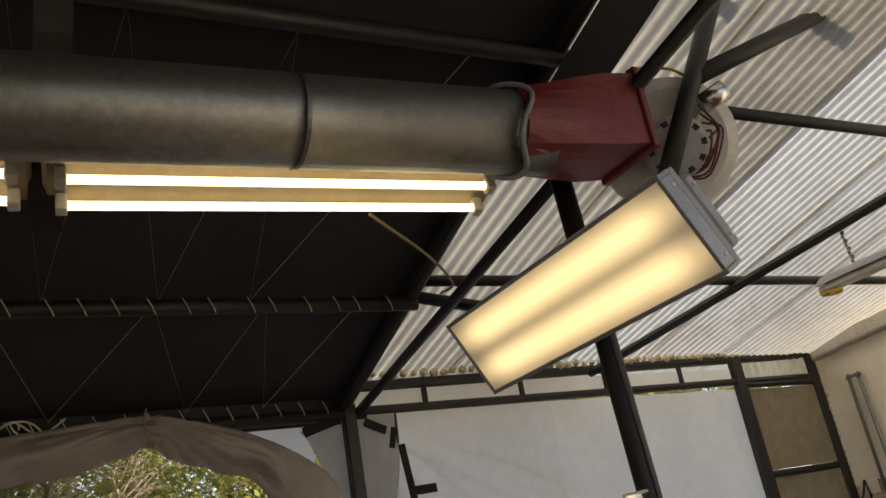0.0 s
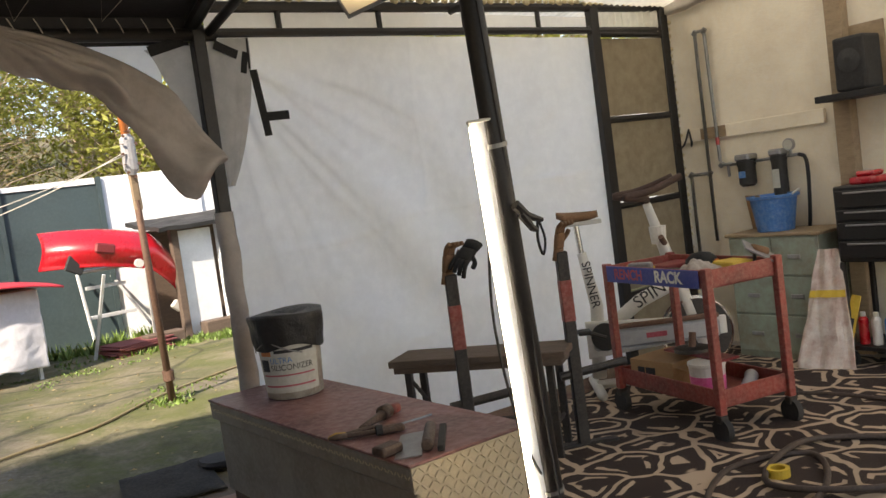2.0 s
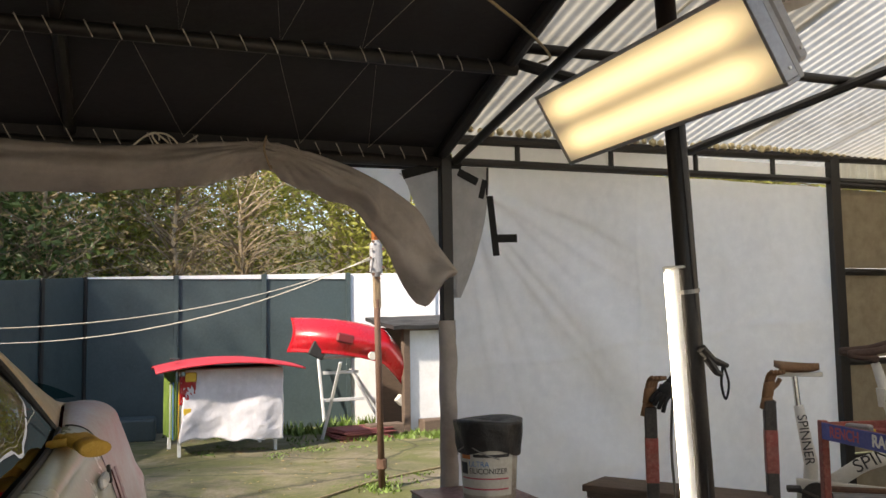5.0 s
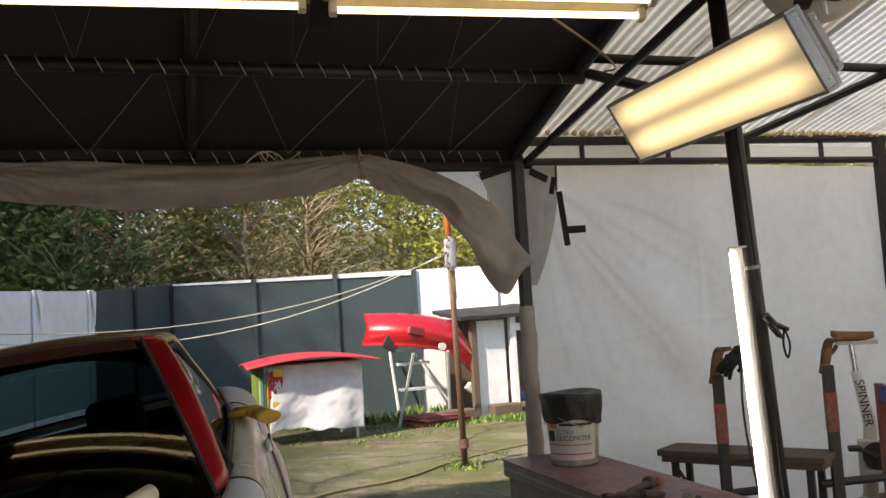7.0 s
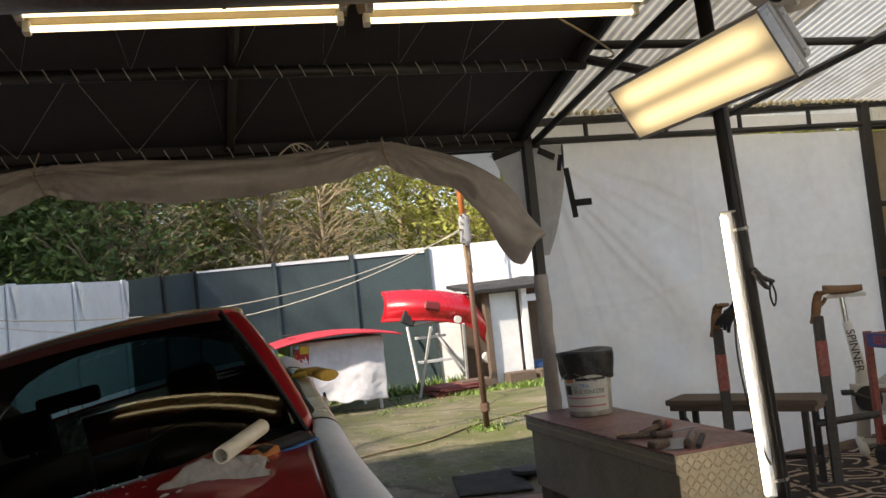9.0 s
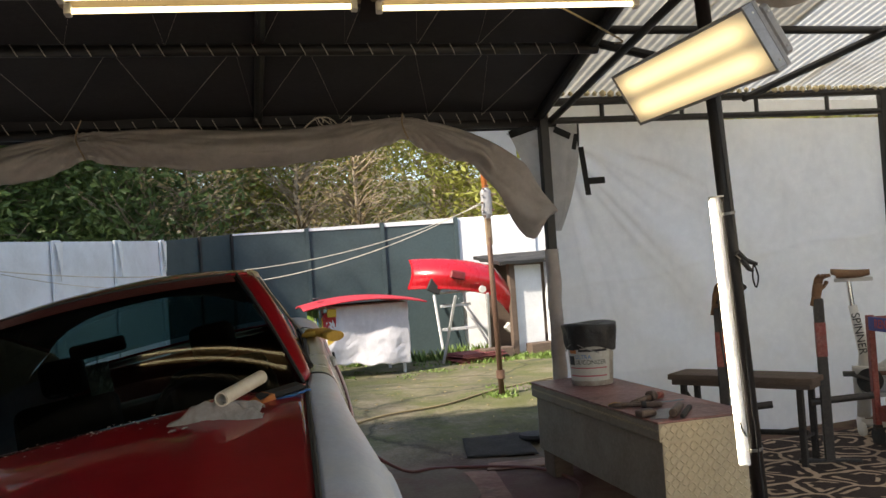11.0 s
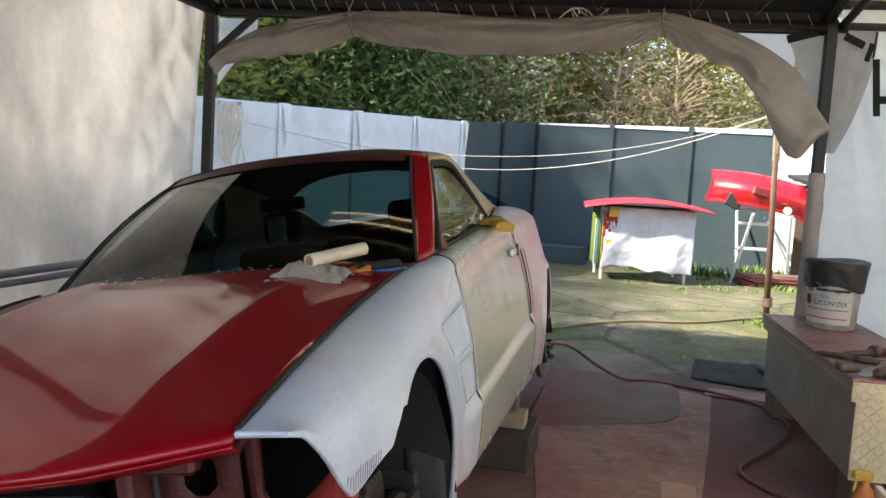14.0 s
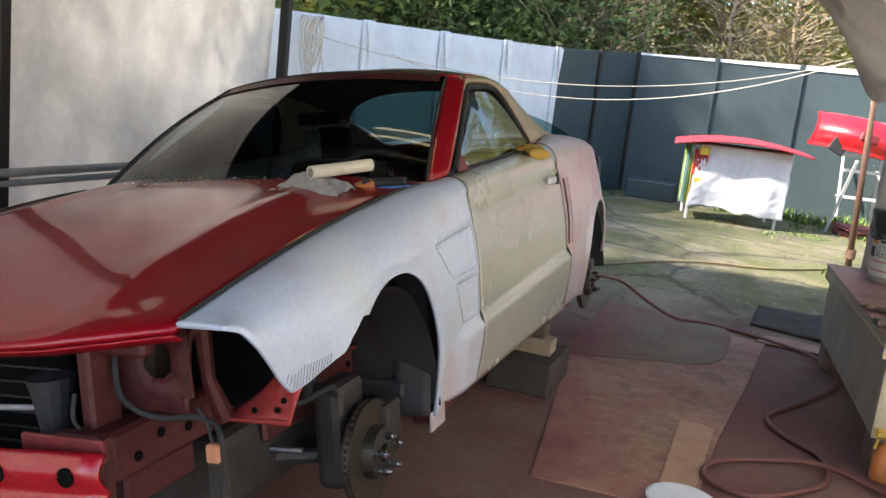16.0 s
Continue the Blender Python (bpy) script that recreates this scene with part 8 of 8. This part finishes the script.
# lean-to shed by the fence
sh = thing("lean_to", "small white-framed lean-to with dark tarp roof", "shed", pose(4.1, 10.9, 0.19, 0, 0, 7))
part("roof", grid(lambda u, v: Vector((-0.25 + 2.6 * u, -0.3 + 0.95 * v, 1.36 + 0.06 * u + 0.12 * v + 0.03 * wob(u * 9, v * 5, 3))), 20, 10, thick=0.05), RUBBER, sh, "sagging dark tarp roof")
for x in (0.0, 0.60, 2.1):
    part("post", box(x - 0.045, x + 0.045, -0.15, -0.06, 0, 1.34, 0.006), WHITE_PAINT if x > 0.5 else DARK_WOOD, sh)
part("header", box(0.55, 2.1, -0.155, -0.10, 1.14, 1.24, 0.004), WHITE_PAINT, sh)
part("side_panel", box(0.06, 0.5, -0.08, -0.05, 0, 1.3, 0.004), WHITE_PAINT, sh)
part("back_panel", box(-0.1, 2.2, 0.60, 0.63, 0, 1.34, 0.004), DARK_WOOD, sh)
part("hollow_floor", box(0.6, 2.1, -0.1, 0.6, 0, 0.08, 0.004), DARK_WOOD, sh)
part("blue_bundle", box(0.85, 1.3, 0.1, 0.5, 0.08, 0.24, 0.08, seg=2), BLUE, sh, "blue plastic bundle")
for x, y, w2 in ((3.75, 10.55, 0.45), (4.5, 10.75, 0.42), (5.0, 10.8, 0.45)):
    b = thing("concrete_block", "mossy grey concrete block on the ground", "block", pose(x, y, 0.19, 0, 0, 5), "blocks by the lean-to")
    part("block", box(-w2 / 2, w2 / 2, -0.1, 0.1, 0, 0.17, 0.012), DARK_WOOD, b)
sk = thing("slate_stack", "flat stack of old grey slates", "slates", pose(3.45, 10.55, 0.19, 0, 0, 12))
r = random.Random(3)
for k in range(7):
    part("slate", box(-0.33, 0.33, -0.24, 0.24, 0.02 * k, 0.02 * k + 0.016, 0.003, m=pose(r.uniform(-.05, .05), r.uniform(-.04, .04), 0, 0, 0, r.uniform(-8, 8))), MAT_DARK, sk)
bxx = thing("dark_step", "low dark plastic crate by the fence", "crate", pose(0.75, 11.6, 0.19, 0, 0, -4))
part("crate", box(-0.35, 0.35, -0.2, 0.2, 0, 0.28, 0.03, seg=2), DARK_FENCE, bxx)

# grass tufts at the fence foot and weeds on the yard
verts, faces = [], []
r = random.Random(17)
spots = [(3.0 + r.gauss(0, 0.5), 11.5 + r.gauss(0, 0.3), 0.14) for _ in range(26)] + [(4.4 + r.gauss(0, 0.7), 10.45 + r.gauss(0, 0.22), 0.055) for _ in range(70)] + [(2.83 + r.gauss(0, 0.15), 7.35 + r.gauss(0, 0.12), 0.03) for _ in range(8)] + [(3.1 + r.gauss(0, 0.3), 7.6 + r.gauss(0, 0.2), 0.022) for _ in range(8)] + [(2.2 + r.gauss(0, 0.6), 9.9 + r.gauss(0, 0.3), 0.022) for _ in range(16)]
for x, y, h in spots:
    for k in range(26):
        a, px, py = r.uniform(0, 6.28), x + r.gauss(0, 0.07), y + r.gauss(0, 0.07)
        hh, w2 = h * r.uniform(0.5, 1.4), 0.012 + 0.05 * h
        zz = ground_z(px, py) - 0.005
        dx, dy = math.cos(a), math.sin(a)
        i = len(verts)
        verts += [(px - dy * w2, py + dx * w2, zz), (px + dy * w2, py - dx * w2, zz), (px + dx * hh * 0.6, py + dy * hh * 0.6, zz + hh)]
        faces.append((i, i + 1, i + 2))
me = bpy.data.meshes.new("weeds")
me.from_pydata(verts, [], faces)
me.materials.append(GREEN)
tagged(new("weeds", me), "small green weeds and grass tufts in the yard", "weeds", kind="stuff")
# dead leaves and crumbs
verts, faces = [], []
for k in range(420):
    x, y = r.uniform(-0.5, 5.0), r.uniform(5.2, 11.5)
    zz, a, s = ground_z(x, y) + 0.004, r.uniform(0, 6.28), r.uniform(0.008, 0.026)
    i = len(verts)
    verts += [(x + s * math.cos(a), y + s * math.sin(a), zz), (x - s * 0.5 * math.sin(a), y + s * 0.5 * math.cos(a), zz + s * 0.4), (x - s * math.cos(a), y - s * math.sin(a), zz), (x + s * 0.5 * math.sin(a), y - s * 0.5 * math.cos(a), zz + s * 0.2)]
    faces.append((i, i + 1, i + 2, i + 3))
me = bpy.data.meshes.new("fallen_leaves")
me.from_pydata(verts, [], faces)
me.materials.append(LEAF["dry"])
tagged(new("fallen_leaves", me), "scattered dry leaves and crumbs on the ground", "leaves", kind="stuff")


# ---- yard ----
def fence_run(name, p, q, tops, mat, n, label, seed, cap=None, rim=None):
    """Panels from p to q whose upper edge climbs from the first top to the second; rim: depth of a white band along that edge."""
    p, q = Vector((*p, 0)), Vector((*q, 0))
    d = (q - p)
    L = d.length
    f = thing(name, label, "fence", pose(p.x, p.y, 0, 0, 0, math.degrees(math.atan2(d.y, d.x))))
    r = random.Random(seed)
    wdt = L / n

    def top(x):
        return tops[0] + (tops[1] - tops[0]) * x / L

    def slab(x0, x1, y0, y1, z0, drop):
        b = box(x0, x1, y0, y1, 0, 1, 0.003)
        for v in b.verts:
            zt, zb = top(v.co.x) - drop, z0(v.co.x) if callable(z0) else z0
            v.co.z = zb + (zt - zb) * v.co.z
        return b

    for k in range(n):
        dy = r.uniform(-0.008, 0.008)
        part("panel", slab(k * wdt + 0.004, (k + 1) * wdt - 0.004, dy - 0.012, dy + 0.012, 0.0, 0.0), mat, f)
        if cap:
            hw = 0.07 if cap is WHITE_PAINT and L < 5 else 0.03
            part("batten", slab((k + 1) * wdt - hw, (k + 1) * wdt + hw, -0.05, -0.022, 0.0, -0.01), cap, f)
            if cap is WHITE_PAINT and L < 5:
                part("peeling_paint", grid(lambda u, v: Vector(((k + 1) * wdt - 0.05 + 0.06 * v + (0.10 - 0.09 * v) * u, -0.06 - 0.02 * math.sin(2 * v + u) + 0.006 * wob(u * 4, v * 5, k), top((k + 1) * wdt) - 0.01 - 0.38 * v)), 6, 10, thick=0.004), WHITE_LETTER, f, "curled flake of white paint")
        if rim:
            part("white_band", slab(k * wdt + 0.006, (k + 1) * wdt - 0.04, -0.028, -0.021, lambda x: top(x) - rim[0] - (rim[1] - rim[0]) * x / L, -0.004), WHITE_PAINT, f, "white paint along the upper edge")
    return f


fence_run("white_fence", (-2.30, 5.75), (-1.02, 9.0), (1.965, 2.055), WHITE_PAINT, 3, "white painted panel fence with peeling battens", 3, WHITE_PAINT)
fence_run("white_fence", (-1.01, 9.02), (-0.66, 10.34), (2.055, 2.105), WHITE_PAINT, 1, "white painted panel fence with peeling battens", 3, WHITE_PAINT)
fence_run("dark_fence", (-0.65, 10.36), (0.20, 12.25), (2.10, 2.24), DARK_FENCE, 2, "dark green painted panel fence", 4, BLACK)
fence_run("dark_fence", (0.22, 12.27), (3.62, 11.86), (2.24, 2.285), DARK_FENCE, 3, "dark green painted panel fence with pale streaks", 5, DARK_FENCE, rim=(0.02, 0.075))
fence_run("white_fence", (3.63, 11.86), (8.2, 11.3), (2.285, 2.31), WHITE_PAINT, 4, "white painted panel fence, sunlit", 6, WHITE_PAINT)
fence_run("white_fence", (8.2, 11.3), (8.5, 5.9), (2.31, 2.1), WHITE_PAINT, 6, "white painted panel fence, sunlit", 8, WHITE_PAINT)

# ---- woods ----


def make_tree(kind, seed, height, spread, leaves, leaf, low=0.25, twigs=40):
    r = random.Random(seed)
    t = thing("tree", {"dark": "dark green broadleaf tree with dense foliage", "bright": "sunlit yellow-green tree with thin trunk", "dry": "leafless brown scrub tree with thin tangled twigs"}[kind], "tree", group="trees behind the fence")
    bm = bmesh.new()
    tips = []
    lean = Vector((r.uniform(-0.1, 0.1), r.uniform(-0.1, 0.1), 0))
    trunk = [Vector((0, 0, -0.3))]
    for k in range(1, 8):
        trunk.append(Vector((lean.x * k * height / 7 + r.uniform(-0.08, 0.08), lean.y * k * height / 7 + r.uniform(-0.08, 0.08), height * 0.9 * k / 7)))
    sweep(trunk, [0.13 * (1 - 0.11 * k) * height / 6 for k in range(8)], 8, bm)
    for k in range(twigs):
        i = r.randrange(1, 7)
        base = trunk[i].lerp(trunk[i + 1] if i < 7 else trunk[i], r.random())
        if base.z < height * low * 0.6:
            continue
        a = r.uniform(0, 2 * math.pi)
        L = spread * r.uniform(0.45, 1.0) * (1.15 - 0.5 * base.z / height)
        d = Vector((math.cos(a), math.sin(a), r.uniform(0.1, 0.9))).normalized()
        p1 = base + d * L * 0.5 + Vector((0, 0, 0.08 * L))
        p2 = base + d * L + Vector((r.uniform(-.3, .3), r.uniform(-.3, .3), r.uniform(-0.1, 0.4))) * L * 0.4
        w0 = 0.022 * height / 6 * r.uniform(0.7, 1.5)
        sweep([base, p1, p2], [w0, w0 * 0.6, w0 * 0.22], 5, bm)
        for q in range(3):
            s = p1.lerp(p2, r.random())
            e = s + Vector((r.uniform(-1, 1), r.uniform(-1, 1), r.uniform(-0.4, 0.9))) * L * 0.35
            sweep([s, e], [w0 * 0.35, w0 * 0.1], 4, bm)
            tips.append(e)
        tips += [p2, p1]
    part("trunk", bm, BARK, t, smooth=True)
    verts, faces = [], []
    for k in range(leaves):
        c = r.choice(tips)
        p = c + Vector((r.gauss(0, 1), r.gauss(0, 1), r.gauss(0, 0.8))) * spread * 0.17
        if p.z < height * 0.08:
            continue
        a, b = Vector((r.gauss(0, 1), r.gauss(0, 1), r.gauss(0, 0.6))).normalized(), Vector((r.gauss(0, 1), r.gauss(0, 1), r.gauss(0, 1)))
        b = (b - a * b.dot(a)).normalized()
        s = leaf * r.uniform(0.6, 1.4)
        i = len(verts)
        n = a.cross(b) * s * 0.18
        verts += [p - a * s, p + b * s * 0.42 + n, p + a * s, p - b * s * 0.42 + n]
        faces.append((i, i + 1, i + 2, i + 3))
    me = bpy.data.meshes.new("crown")
    me.from_pydata([tuple(v) for v in verts], [], faces)
    me.materials.append(LEAF[kind])
    c = new("crown", me)
    c.parent = t
    return t


protos = {
    "dark": [make_tree("dark", 11, 6.5, 2.2, 9500, 0.075, 0.1, 80), make_tree("dark", 12, 5.5, 2.0, 9000, 0.068, 0.1, 80)],
    "bright": [make_tree("bright", 21, 6.0, 1.8, 5600, 0.066, 0.15, 70), make_tree("bright", 22, 5.0, 1.7, 5200, 0.06, 0.15, 70)],
    "dry": [make_tree("dry", 31, 5.5, 1.9, 1500, 0.055, 0.05, 110), make_tree("dry", 32, 4.8, 1.8, 1300, 0.055, 0.05, 110)],
}
used = set()


def plant(kind, x, y, k, s=1.0):
    p = protos[kind][k % 2]
    m = pose(x, y, ground_z(x, y), 0, 0, rnd.uniform(0, 360)) @ Matrix.Diagonal((s, s, s * rnd.uniform(0.92, 1.1), 1))
    if p.name in used:
        o = copy_thing(p, m)
        o.matrix_basis = m
    else:
        used.add(p.name)
        p.matrix_basis = m


def kind_at(a):
    """Which trees grow in that direction of the yard."""
    if a < -0.09:
        return "dark"
    if a < 0.12:
        return rnd.choice(["dry", "dry", "dry", "bright"])
    return rnd.choice(["bright", "bright", "dry"])


k = 0
for row, (dist, n) in enumerate(((15.6, 15), (18.0, 15), (21.0, 15), (25.0, 14))):
    for i in range(n):
        a = -0.62 + 1.35 * (i + rnd.uniform(-0.3, 0.3)) / (n - 1)
        x, y = 0.6 + dist * math.sin(a), -1.0 + dist * math.cos(a)
        if y < 14.3 and -3.5 < x < 9.5:
            continue
        plant(kind_at(a), x, y, k, rnd.uniform(0.8, 1.15))
        k += 1
# Mostly added up-sun, so that their shadows break up the light on the yard.
for x, y in ((-4.0, 14.0), (-5.5, 4.3), (-7.4, 4.6), (-5.2, 8.6)):
    plant("dark", x, y, k, 1.0)
    k += 1
# Tall trees added to throw dappled shade on the dark fence.
for x, y in ((-5.2, 9.3), (-5.9, 12.2)):
    plant("bright", x, y, k, 1.4)
    k += 1
# Scrub behind the canvas wall, mostly unseen, added to dapple the sunlight.
for x, y in ((-4.9, 5.4), (-6.0, -1.0), (-6.6, 1.6), (-7.2, 0.2), (-5.4, 0.6), (-5.6, 3.4), (-6.5, 5.6), (-8.0, 3.4), (-4.9, 6.6)):
    plant("dry", x, y, k, 1.15)
    k += 1
